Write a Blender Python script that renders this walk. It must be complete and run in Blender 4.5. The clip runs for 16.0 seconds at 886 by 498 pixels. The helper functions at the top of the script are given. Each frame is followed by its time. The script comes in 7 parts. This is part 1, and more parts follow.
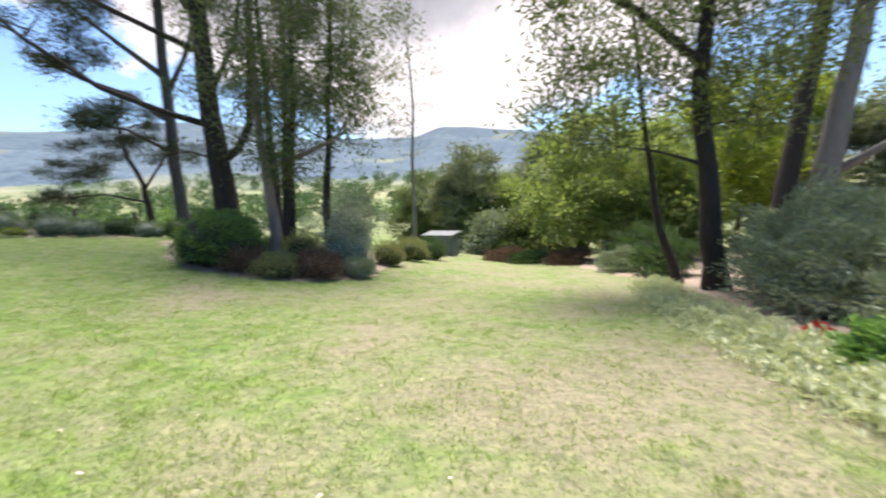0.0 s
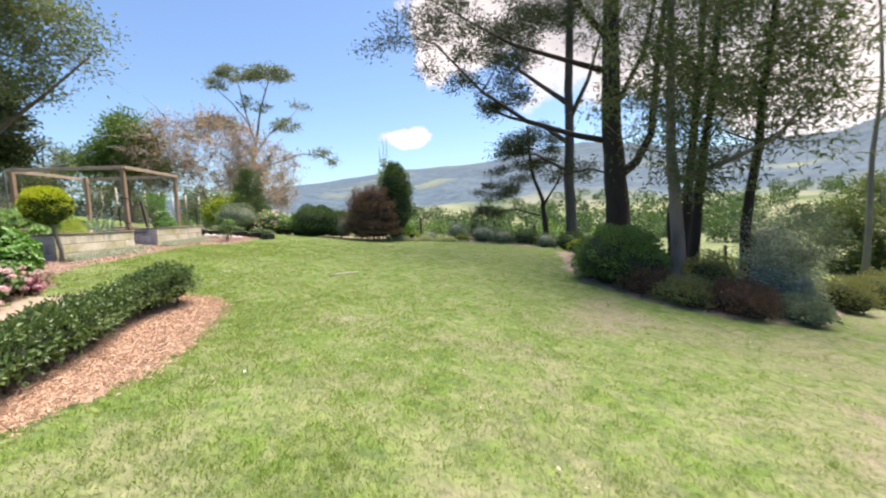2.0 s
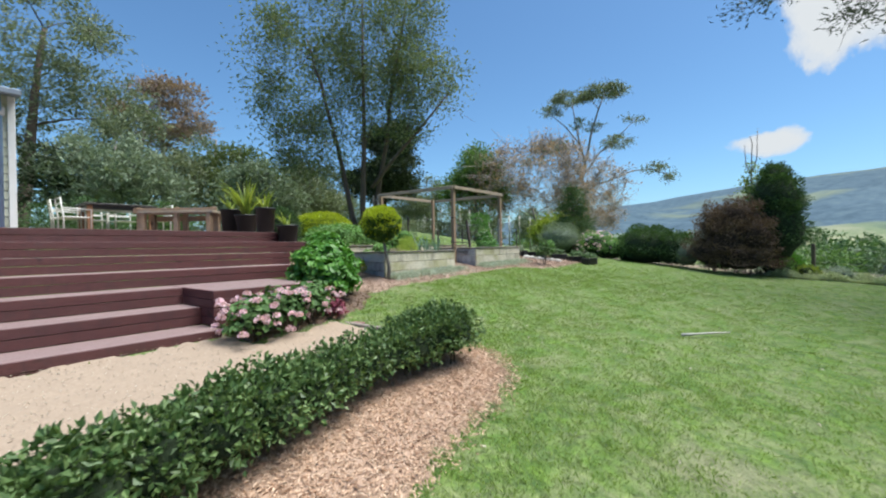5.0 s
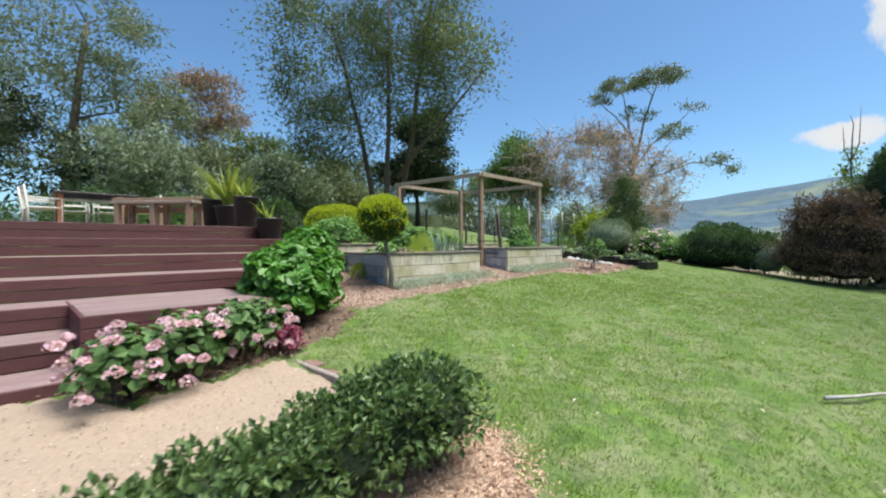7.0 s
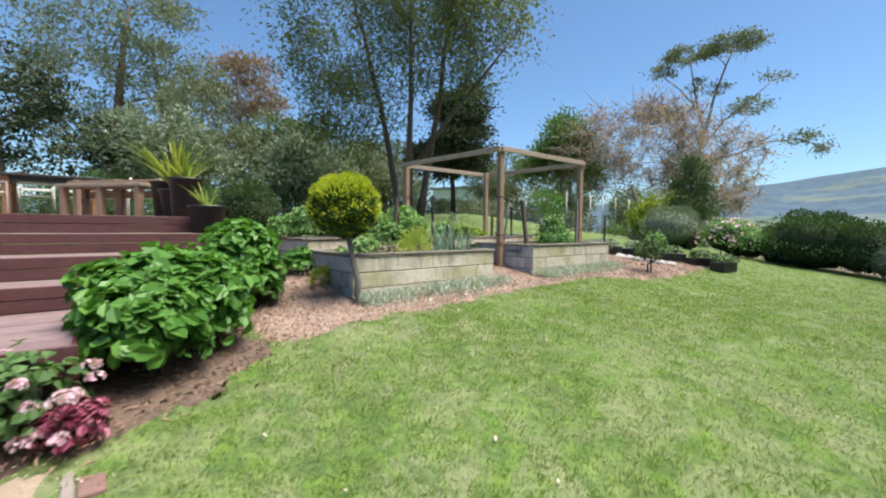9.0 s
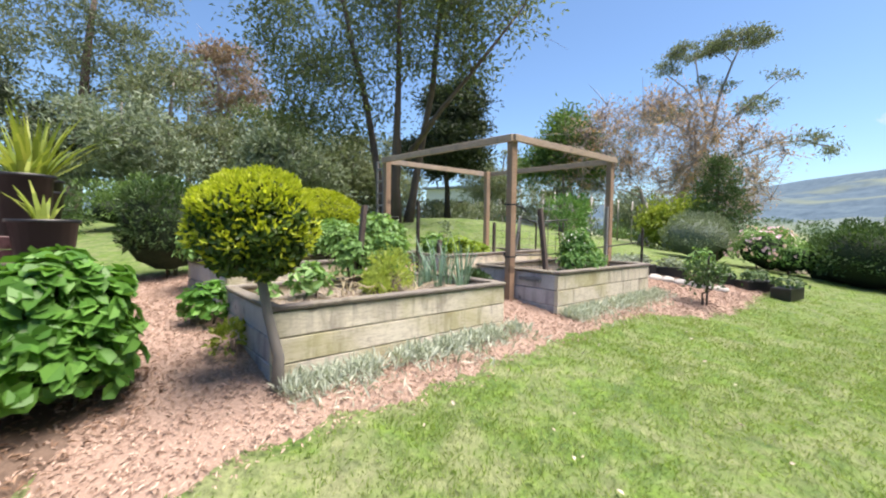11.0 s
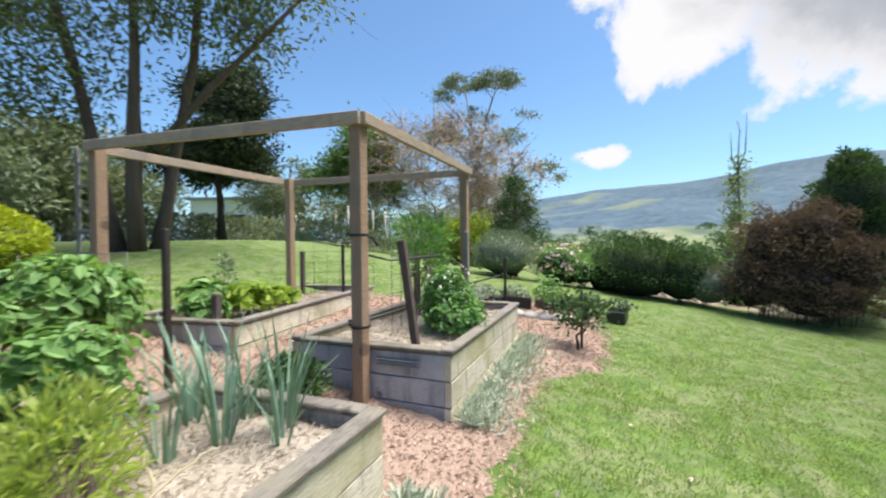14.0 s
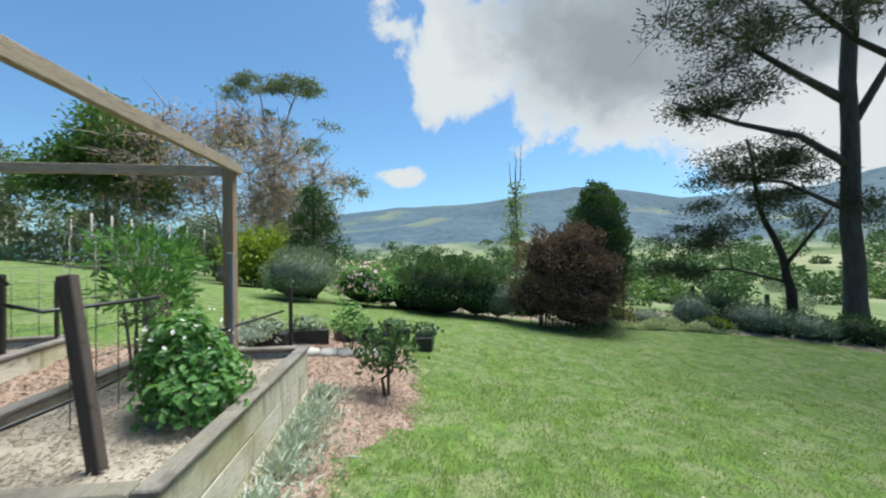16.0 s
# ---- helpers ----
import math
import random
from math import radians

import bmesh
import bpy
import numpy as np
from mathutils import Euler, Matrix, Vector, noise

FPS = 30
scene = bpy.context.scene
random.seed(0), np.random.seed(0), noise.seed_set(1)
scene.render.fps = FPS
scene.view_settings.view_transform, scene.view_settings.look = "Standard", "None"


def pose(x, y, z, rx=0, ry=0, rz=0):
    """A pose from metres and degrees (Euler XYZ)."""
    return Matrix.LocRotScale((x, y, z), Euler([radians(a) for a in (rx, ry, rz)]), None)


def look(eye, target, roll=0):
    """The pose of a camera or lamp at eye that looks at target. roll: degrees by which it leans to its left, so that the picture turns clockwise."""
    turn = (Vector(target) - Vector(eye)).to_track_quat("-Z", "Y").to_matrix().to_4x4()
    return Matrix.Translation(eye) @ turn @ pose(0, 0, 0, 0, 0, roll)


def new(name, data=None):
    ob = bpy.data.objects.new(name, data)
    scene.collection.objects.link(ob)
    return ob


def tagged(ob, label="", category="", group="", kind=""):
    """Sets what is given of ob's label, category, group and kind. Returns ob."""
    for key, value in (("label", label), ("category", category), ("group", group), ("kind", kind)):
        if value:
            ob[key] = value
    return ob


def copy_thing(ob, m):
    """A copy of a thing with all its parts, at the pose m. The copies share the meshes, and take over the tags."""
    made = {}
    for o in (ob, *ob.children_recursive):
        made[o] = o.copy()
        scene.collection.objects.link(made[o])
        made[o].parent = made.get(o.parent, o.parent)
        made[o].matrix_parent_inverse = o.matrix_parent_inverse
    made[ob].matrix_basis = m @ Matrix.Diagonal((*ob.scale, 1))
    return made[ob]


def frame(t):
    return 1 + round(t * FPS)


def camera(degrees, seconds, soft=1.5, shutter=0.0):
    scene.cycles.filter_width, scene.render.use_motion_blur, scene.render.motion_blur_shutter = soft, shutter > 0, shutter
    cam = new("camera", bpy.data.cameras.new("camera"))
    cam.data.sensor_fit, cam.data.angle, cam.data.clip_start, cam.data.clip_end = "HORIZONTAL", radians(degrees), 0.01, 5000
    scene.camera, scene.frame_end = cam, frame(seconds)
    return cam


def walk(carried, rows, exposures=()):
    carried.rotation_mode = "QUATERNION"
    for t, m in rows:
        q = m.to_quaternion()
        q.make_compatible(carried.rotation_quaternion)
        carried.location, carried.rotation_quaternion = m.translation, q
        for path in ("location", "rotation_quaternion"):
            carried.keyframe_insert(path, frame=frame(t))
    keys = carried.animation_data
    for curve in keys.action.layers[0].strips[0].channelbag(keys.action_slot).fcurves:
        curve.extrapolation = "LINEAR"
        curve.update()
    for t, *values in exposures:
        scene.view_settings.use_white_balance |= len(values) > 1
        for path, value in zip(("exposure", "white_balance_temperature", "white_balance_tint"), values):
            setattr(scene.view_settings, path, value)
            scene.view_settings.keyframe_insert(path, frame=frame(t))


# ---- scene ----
cam = camera(93.6, 16.0, soft=2.1, shutter=0.35)

PATH = [
    (0, (4.074, 3.452, 1.146), (3.826, 5.414, 0.842), -2.5),
    (0.5, (3.79, 3.506, 1.155), (3.039, 5.34, 0.88), -2.4),
    (1, (3.467, 3.565, 1.174), (2.242, 5.124, 0.91), -2.4),
    (1.5, (3.084, 3.62, 1.214), (1.587, 4.93, 1.003), -4.0),
    (2, (2.682, 3.744, 1.229), (1.067, 4.912, 1.071), -2.8),
    (2.5, (2.22, 3.941, 1.249), (0.509, 4.968, 1.12), -1.7),
    (3, (1.714, 4.111, 1.241), (-0.079, 4.989, 1.122), -1.9),
    (3.5, (1.206, 4.256, 1.267), (-0.673, 4.938, 1.181), -1.4),
    (4, (0.704, 4.38, 1.275), (-1.251, 4.798, 1.219), -0.8),
    (4.5, (0.236, 4.474, 1.297), (-1.762, 4.569, 1.27), -0.7),
    (5, (-0.253, 4.513, 1.316), (-2.24, 4.286, 1.308), -1.0),
    (7.5, (-2.758, 4.711, 1.43), (-4.713, 4.288, 1.399), -0.1),
    (8, (-3.279, 4.782, 1.467), (-5.231, 4.351, 1.413), 0.1),
    (8.5, (-3.81, 4.853, 1.51), (-5.739, 4.332, 1.436), -0.0),
    (9, (-4.367, 4.931, 1.561), (-6.26, 4.292, 1.463), 0.4),
    (11.5, (-6.776, 4.132, 1.85), (-8.685, 3.546, 1.746), 1.3),
    (12, (-7.189, 3.958, 1.876), (-9.127, 3.471, 1.791), 1.8),
    (12.5, (-7.598, 3.782, 1.936), (-9.578, 3.508, 1.894), 1.7),
    (13, (-7.974, 3.647, 1.976), (-9.973, 3.581, 1.953), 1.2),
    (13.5, (-8.318, 3.547, 2.012), (-10.316, 3.645, 1.975), 0.2),
    (14, (-8.654, 3.525, 2.076), (-10.618, 3.903, 2.041), -0.5),
    (14.5, (-8.919, 3.618, 2.074), (-10.81, 4.269, 2.061), -0.1),
    (15, (-9.187, 3.773, 2.111), (-10.978, 4.662, 2.116), 0.0),
    (15.5, (-9.463, 3.912, 2.125), (-11.143, 4.997, 2.144), -0.3),
    (16, (-9.647, 4.052, 2.155), (-11.236, 5.266, 2.181), -0.9),
]
EXPOSURES = [(0.0, 1.5, 6850, 20), (1.5, 1.36, 7150, 21), (3.0, 1.31, 6950, 18), (5.0, 0.84, 6150, 6), (8.5, 1.0, 6500, 11), (9.5, 1.05, 6550, 13), (11.5, 1.34, 6850, 19), (13.0, 1.3, 6700, 17), (14.5, 1.06, 6450, 8), (16.0, 0.84, 6200, 3)]
walk(cam, [(t, look(*row)) for t, *row in PATH], EXPOSURES)

# ---------------------------------------------------------------- world, sun
SUN_AZ, SUN_EL = radians(92.0), radians(70.0)
world = bpy.data.worlds.new("sky")
scene.world = world
world.use_nodes = True
wn = world.node_tree
sky = wn.nodes.new("ShaderNodeTexSky")
sky.sky_type = "NISHITA"
sky.sun_disc = False
sky.sun_elevation = SUN_EL
sky.sun_rotation = math.pi / 2 - SUN_AZ
sky.air_density, sky.dust_density, sky.ozone_density = 0.95, 0.8, 4.0
wn.nodes["Background"].inputs["Strength"].default_value = 0.092
tint = wn.nodes.new("ShaderNodeVectorMath")
tint.operation = "MULTIPLY"
tint.inputs[1].default_value = (0.80, 0.97, 1.02)
wn.links.new(sky.outputs["Color"], tint.inputs[0])
wn.links.new(tint.outputs["Vector"], wn.nodes["Background"].inputs["Color"])
sun = new("sun", bpy.data.lights.new("sun", "SUN"))
sun.data.energy, sun.data.angle, sun.data.color = 4.3, radians(38.0), (1.0, 0.95, 0.87)
SUN_DIR = Vector((math.cos(SUN_EL) * math.cos(SUN_AZ), math.cos(SUN_EL) * math.sin(SUN_AZ), math.sin(SUN_EL)))
sun.matrix_world = look(SUN_DIR * 60, (0, 0, 0))

# ---------------------------------------------------------------- small helpers
RNG = np.random.default_rng(7)
U = Vector((-0.848, 0.530, 0.0))      # along the steps and the beds
V = Vector((-0.530, -0.848, 0.0))     # up the steps
YAW = math.degrees(math.atan2(U.y, U.x))
GROUND_TERMS = (0.1552, -0.5276, -0.8921, 0.5146, -0.005, -0.3098, 0.1374, -0.2127, -0.1861, 0.1381)
SKYLINE = ((-180, 3.0), (-60, 3.0), (20, 4.0), (60, 5.0), (82, 6.2), (91, 7.3), (96.5, 7.7), (100, 6.5), (113, 6.4), (119, 7.8), (125, 8.7), (131, 8.1), (136.5, 7.1), (149, 6.5), (156, 5.7), (161, 5.1), (170, 4.0), (180, 3.0))


def near_ground(x, y):
    """Height of the garden's ground."""
    x, y = np.asarray(x, float), np.asarray(y, float)
    u, v = np.clip(x, -21, 5) / 10, np.clip(y, 0.5, 19) / 10
    terms = (1 + 0 * u, u, v, u * u, u * v, v * v, u**3, u * u * v, u * v * v, v**3)
    z = sum(c * b for c, b in zip(GROUND_TERMS, terms))
    return z - 0.13 * (np.clip(y, 19, 48) - 19) - 0.03 * (np.clip(y, 48, 160) - 48)


def gz(x, y):
    return float(near_ground(x, y))


def smooth(a, b, x):
    s = np.clip((x - a) / (b - a), 0, 1)
    return s * s * (3 - 2 * s)


def mesh_of(name, verts, faces):
    me = bpy.data.meshes.new(name)
    me.from_pydata([tuple(v) for v in verts], [], [tuple(f) for f in faces])
    me.update()
    return me


def quads(name, verts, n):
    """A mesh of separate faces with n corners each, from an array of corners."""
    verts = np.ascontiguousarray(verts, np.float32).reshape(-1, 3)
    me, count = bpy.data.meshes.new(name), len(verts) // n
    me.vertices.add(len(verts))
    me.vertices.foreach_set("co", verts.ravel())
    me.loops.add(len(verts))
    me.loops.foreach_set("vertex_index", np.arange(len(verts), dtype=np.int32))
    me.polygons.add(count)
    me.polygons.foreach_set("loop_start", np.arange(0, len(verts), n, dtype=np.int32))
    me.update(calc_edges=True)
    return me


def put(name, me, material, parent=None, label="", m=None, flat=True):
    ob = new(name, me)
    if material and not me.materials:
        me.materials.append(material)
    if parent:
        ob.parent = parent
    if m is not None:
        ob.matrix_basis = m
    if not flat:
        me.polygons.foreach_set("use_smooth", np.ones(len(me.polygons), bool))
    if label:
        ob["label"] = label
    return ob


def part(name, bm, material, parent, label="", m=None, flat=True):
    me = bpy.data.meshes.new(name)
    bm.to_mesh(me)
    bm.free()
    return put(name, me, material, parent, label, m, flat)


def thing(name, x, y, z, label, category, group="", rz=0.0):
    ob = new(name)
    ob.matrix_basis = pose(x, y, z, 0, 0, rz)
    return tagged(ob, label, category, group)


def box_mesh(sx, sy, sz, bevel=0.006, seed=None):
    """A box with eased edges, centred in x and y, standing on z = 0; worn a little where seeded."""
    bm = bmesh.new()
    bmesh.ops.create_cube(bm, size=1)
    bmesh.ops.scale(bm, vec=(sx, sy, sz), verts=bm.verts)
    bmesh.ops.translate(bm, vec=(0, 0, sz / 2), verts=bm.verts)
    if seed is not None:
        rnd = random.Random(seed)
        for v in bm.verts:
            v.co += Vector([rnd.uniform(-1, 1) * 0.004 for _ in range(3)])
    if bevel:
        bmesh.ops.bevel(bm, geom=bm.edges[:], offset=bevel, segments=1, affect="EDGES")
    me = bpy.data.meshes.new("box")
    bm.to_mesh(me)
    bm.free()
    return me


def tube(points, radii, sides=6):
    """Corners and faces of a tapered tube through points."""
    points = [Vector(p) for p in points]
    verts, faces = [], []
    for i, p in enumerate(points):
        d = (points[min(i + 1, len(points) - 1)] - points[max(i - 1, 0)]).normalized()
        a = d.cross(Vector((0.31, 0.95, 0.05))).normalized()
        b = d.cross(a)
        for k in range(sides):
            t = 2 * math.pi * k / sides
            verts.append(p + (a * math.cos(t) + b * math.sin(t)) * radii[i])
    for i in range(len(points) - 1):
        for k in range(sides):
            k2 = (k + 1) % sides
            faces.append((i * sides + k, i * sides + k2, (i + 1) * sides + k2, (i + 1) * sides + k))
    faces.append(tuple(range(sides))[::-1])
    faces.append(tuple(range((len(points) - 1) * sides, len(points) * sides)))
    return verts, faces


def tubes_mesh(name, lot):
    verts, faces = [], []
    for points, radii, sides in lot:
        v, f = tube(points, radii, sides)
        n = len(verts)
        verts += v
        faces += [tuple(i + n for i in q) for q in f]
    me = mesh_of(name, verts, faces)
    me.polygons.foreach_set("use_smooth", np.ones(len(me.polygons), bool))
    return me


def unit(a):
    return a / np.maximum(np.linalg.norm(a, axis=-1, keepdims=True), 1e-9)


def leaf_mesh(name, at, ahead, size, aspect=0.45, fold=0.18, rng=RNG, spread=0.35):
    """Leaves: each a folded blade of two faces, based at a point, pointing ahead."""
    n = len(at)
    ahead = unit(ahead + rng.normal(0, spread, (n, 3)))
    side = unit(np.cross(ahead, rng.normal(0, 1, (n, 3)) + np.array((0, 0, 1.2))))
    up = np.cross(side, ahead)
    s = (size * rng.uniform(0.65, 1.25, n))[:, None]
    base, tip = at, at + ahead * s
    mid = at + ahead * s * 0.45
    l = mid + side * s * aspect * 0.5 + up * s * fold
    r = mid - side * s * aspect * 0.5 + up * s * fold
    return quads(name, np.stack([base, r, tip, base, tip, l], 1), 3)


def round_leaf_mesh(name, at, normal, size, rng=RNG, tilt=0.4, aspect=0.85):
    """Broad leaves: six-cornered, cupped, facing along a normal."""
    n = len(at)
    normal = unit(normal + rng.normal(0, tilt, (n, 3)))
    a = unit(np.cross(normal, rng.normal(0, 1, (n, 3))))
    b = np.cross(normal, a)
    s = (size * rng.uniform(0.6, 1.2, n))[:, None]
    out = []
    for x, y, h in ((-0.5, 0, 0.0), (-0.2, -0.42, 0.1), (0.2, -0.36, 0.08), (0.55, 0, -0.12), (0.2, 0.36, 0.08), (-0.2, 0.42, 0.1)):
        out.append(at + (a * x + b * y * aspect + normal * h) * s)
    o = np.stack(out, 1)
    return quads(name, np.concatenate([o[:, [0, 1, 2, 3]], o[:, [0, 3, 4, 5]]], 1), 4)


def blob_points(blobs, n, rng, depth=0.35, lumps=0.12):
    """Points in the outer shell of several ellipsoids (x, y, z, rx, ry, rz), and the ways outward."""
    at, out = [], []
    area = np.array([b[3] * b[4] + b[4] * b[5] + b[3] * b[5] for b in blobs])
    for b, share in zip(blobs, area / area.sum()):
        k = int(n * share) + 1
        d = unit(rng.normal(0, 1, (k, 3)))
        d[:, 2] = np.where(d[:, 2] < -0.5, -d[:, 2], d[:, 2])
        wob = 1 + lumps * (np.sin(d[:, 0] * 7 + b[0] * 3) * np.sin(d[:, 1] * 6 + b[1]) + np.sin(d[:, 2] * 9 + d[:, 0] * 4))
        r = (1 - depth * rng.uniform(0, 1, k) ** 1.6) * wob
        c, e = np.array(b[:3]), np.array(b[3:6])
        at.append(c + d * e * r[:, None])
        out.append(unit(d / e))
    at, out = np.concatenate(at), np.concatenate(out)
    keep = np.ones(len(at), bool)
    for b in blobs:
        q = ((at - np.array(b[:3])) / np.array(b[3:6])) ** 2
        keep &= q.sum(1) > 0.3
    return at[keep], out[keep]


def core_mesh(blobs, k=0.72):
    """Solid lumpy bodies inside the leaf shell for a shrub's dense inner twigs and leaves; the dark green ones paint
    the shade of its gaps.
    """
    bm = bmesh.new()
    for b in blobs:
        got = bmesh.ops.create_icosphere(bm, subdivisions=3, radius=1.0)["verts"]
        for v in got:
            w = 1 + 0.16 * noise.noise(v.co * 3.1 + Vector((b[0], b[1], 0)))
            v.co = Vector((b[0] + v.co.x * b[3] * k * w, b[1] + v.co.y * b[4] * k * w, b[2] + v.co.z * b[5] * k * w))
    return bm


def stems_lot(blobs, rng, count, r=0.012):
    lot = []
    for b in blobs:
        for _ in range(count):
            a, q = rng.uniform(0, 6.28), rng.uniform(0.1, 0.5)
            foot = Vector((b[0] + b[3] * 0.2 * math.cos(a), b[1] + b[4] * 0.2 * math.sin(a), min(0.0, b[2] - b[5])))
            head = Vector((b[0] + b[3] * q * math.cos(a), b[1] + b[4] * q * math.sin(a), b[2]))
            lot.append(([foot, (foot + head) / 2 + Vector((0.02, 0.01, 0)), head], [r, r * 0.8, r * 0.5], 5))
    return lot


def shrub(name, x, y, blobs, n, size, leaf, twig, label, category="shrub", group="", broad=False, aspect=0.45, core=None, depth=0.35, spread=0.5, z=None, stems=4, lumps=0.12, k=0.72):
    """A bush: stems, a dense inside and a shell of leaves."""
    rng = np.random.default_rng(abs(hash((round(x, 2), round(y, 2)))) % 99991)
    ob = thing(name, x, y, gz(x, y) if z is None else z, label, category, group)
    at, out = blob_points(blobs, n, rng, depth, lumps)
    if broad:
        me = round_leaf_mesh("leaves", at, out + np.array((0, 0, 0.5)), size, rng, aspect=aspect)
    else:
        me = leaf_mesh("leaves", at - out * size * 0.4, out + np.array((0, 0, 0.25)), size, aspect, rng=rng, spread=spread)
    put("foliage", me, leaf, ob)
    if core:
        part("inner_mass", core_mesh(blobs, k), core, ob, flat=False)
    if stems:
        tagged(put("stemwork", tubes_mesh("stemwork", stems_lot(blobs, rng, stems)), twig, ob), kind="stuff")
    return ob


def bez(a, b, c, k):
    return [a * (1 - t) ** 2 + b * 2 * t * (1 - t) + c * t * t for t in [i / k for i in range(k + 1)]]


def tree(name, x, y, trunk, r0, crowns, leaf, bark, label, n=90, size=0.12, aspect=0.35, clump=(0.7, 0.35), seed=1, lift=0.25, sag=0.0, z=None, twigs=3, extra=(), category="tree", top_r=0.25, extra_trunks=(), spread=0.8, twig_r=0.008):
    """A tree: tapered trunk(s), limbs grown toward the clumps of its crown, leaves about the limbs' ends.
    trunk: points from the foot; crowns: (x, y, z, rx, ry, rz, clumps) from the foot."""
    rng = np.random.default_rng(seed)
    ob = thing(name, x, y, (gz(x, y) if z is None else z) - 0.1, label, category)
    nodes = []
    for pts in (trunk, *extra_trunks):
        pts = [Vector(p) for p in pts]
        fine = []
        for i in range(len(pts) - 1):
            for k in range(3):
                fine.append(pts[i].lerp(pts[i + 1], k / 3) + Vector((rng.normal(0, 0.03), rng.normal(0, 0.03), 0)) * (i + k > 0))
        fine.append(pts[-1])
        m = len(fine) - 1
        rr = [r0 * (1 - (1 - top_r) * i / m) * (1.35 if i == 0 else 1) for i in range(m + 1)]
        put("trunk", tubes_mesh("trunk", [(fine, rr, 10)]), bark, ob)
        nodes += [(p, r) for p, r in list(zip(fine, rr))[len(fine) // 4 :]]
    first = len(nodes)
    lot = []
    for pts, ra, rb in extra:
        pts = [Vector(p) for p in pts]
        rr = [ra + (rb - ra) * i / (len(pts) - 1) for i in range(len(pts))]
        lot.append((pts, rr, 7))
        nodes += list(zip(pts, rr))[1:]
    goals = []
    for cx, cy, cz, rx, ry, rz, count in crowns:
        d = unit(rng.normal(0, 1, (count, 3))) * rng.uniform(0.35, 1.0, (count, 1)) ** 0.5
        goals += [Vector((cx + a * rx, cy + b * ry, cz + c * rz)) for a, b, c in d]
    foot = nodes[0][0]
    goals.sort(key=lambda g: (g - foot).length)
    leaves_at = []
    for g in goals:
        best = min(nodes, key=lambda q: (q[0] - g).length + 2.2 * max(0.0, q[0].z - g.z + lift * 0.5 * (q[0] - g).length) + 0.15 * (q[1] < 0.03))
        a, ra = best
        d = (g - a).length
        if d < 0.05:
            continue
        mid = a.lerp(g, 0.5) + Vector((rng.normal(0, 0.07), rng.normal(0, 0.07), lift * 0.35 - sag)) * d
        pts = bez(a, mid, g, 5)
        rs = min(ra * 0.75, 0.012 + (0.012 + 0.02 * r0) * d)
        rr = [rs + (twig_r - rs) * i / 5 for i in range(6)]
        lot.append((pts, rr, 5))
        nodes += list(zip(pts, rr))[1:]
        for _ in range(twigs):
            e = g + Vector(rng.normal(0, 1, 3)) * clump[0] * 0.55
            lot.append(([g, g.lerp(e, 0.5) + Vector((0, 0, 0.05)), e], [twig_r, twig_r * 0.75, twig_r * 0.4], 3))
        leaves_at.append(g)
    tagged(put("branchwork", tubes_mesh("branchwork", lot), bark, ob), kind="stuff")
    if n:
        c = np.array(leaves_at)
        k = rng.integers(int(n * 0.5), int(n * 1.4) + 1, len(c))
        ctr = np.repeat(c, k, 0)
        scale = np.repeat(rng.uniform(0.6, 1.25, len(c)), k)[:, None]
        off = rng.normal(0, 1, ctr.shape) * np.array((clump[0], clump[0], clump[1])) * 0.5 * scale
        way = unit(off + np.array((0, 0, 0.15 - sag * 2))) + rng.normal(0, 0.3, off.shape)
        put("crown", leaf_mesh("crown", ctr + off, way, size, aspect, rng=rng, spread=spread), leaf, ob)
    return ob


# ---------------------------------------------------------------- materials
def mat(name):
    m = bpy.data.materials.new(name)
    m.use_nodes = True
    t = m.node_tree
    return m, t, t.nodes["Principled BSDF"]


def node(t, kind, **values):
    n = t.nodes.new(kind)
    for key, value in values.items():
        n.inputs[key.replace("_", " ")].default_value = value
    return n


def ramp(t, source, stops):
    r = t.nodes.new("ShaderNodeValToRGB")
    el = r.color_ramp.elements
    while len(el) < len(stops):
        el.new(0.5)
    for e, (p, c) in zip(el, stops):
        e.position, e.color = p, (*c, 1)
    t.links.new(source, r.inputs["Fac"])
    return r.outputs["Color"]


def noise_of(t, scale, detail=4, rough=0.55, stretch=(1, 1, 1), distort=0.0, vary=False):
    co = t.nodes.new("ShaderNodeTexCoord")
    mp = t.nodes.new("ShaderNodeMapping")
    mp.inputs["Scale"].default_value = stretch
    t.links.new(co.outputs["Object"], mp.inputs["Vector"])
    if vary:
        info, far = t.nodes.new("ShaderNodeObjectInfo"), t.nodes.new("ShaderNodeMath")
        far.operation = "MULTIPLY"
        far.inputs[1].default_value = 43.0
        t.links.new(info.outputs["Random"], far.inputs[0])
        t.links.new(far.outputs[0], mp.inputs["Location"])
    n = node(t, "ShaderNodeTexNoise", Scale=scale, Detail=detail, Roughness=rough, Distortion=distort)
    t.links.new(mp.outputs["Vector"], n.inputs["Vector"])
    return n.outputs["Fac"]


def mixed(t, fac, a, b, mode="MIX"):
    m = t.nodes.new("ShaderNodeMix")
    m.data_type, m.blend_type = "RGBA", mode
    for key, value in (("Factor", fac), ("A", a), ("B", b)):
        sock = [s for s in m.inputs if s.name == key and s.type in (("VALUE",) if key == "Factor" else ("RGBA",))][0]
        if isinstance(value, (tuple, list)):
            sock.default_value = (*value, 1)
        elif isinstance(value, float):
            sock.default_value = value
        else:
            t.links.new(value, sock)
    return [s for s in m.outputs if s.type == "RGBA"][0]


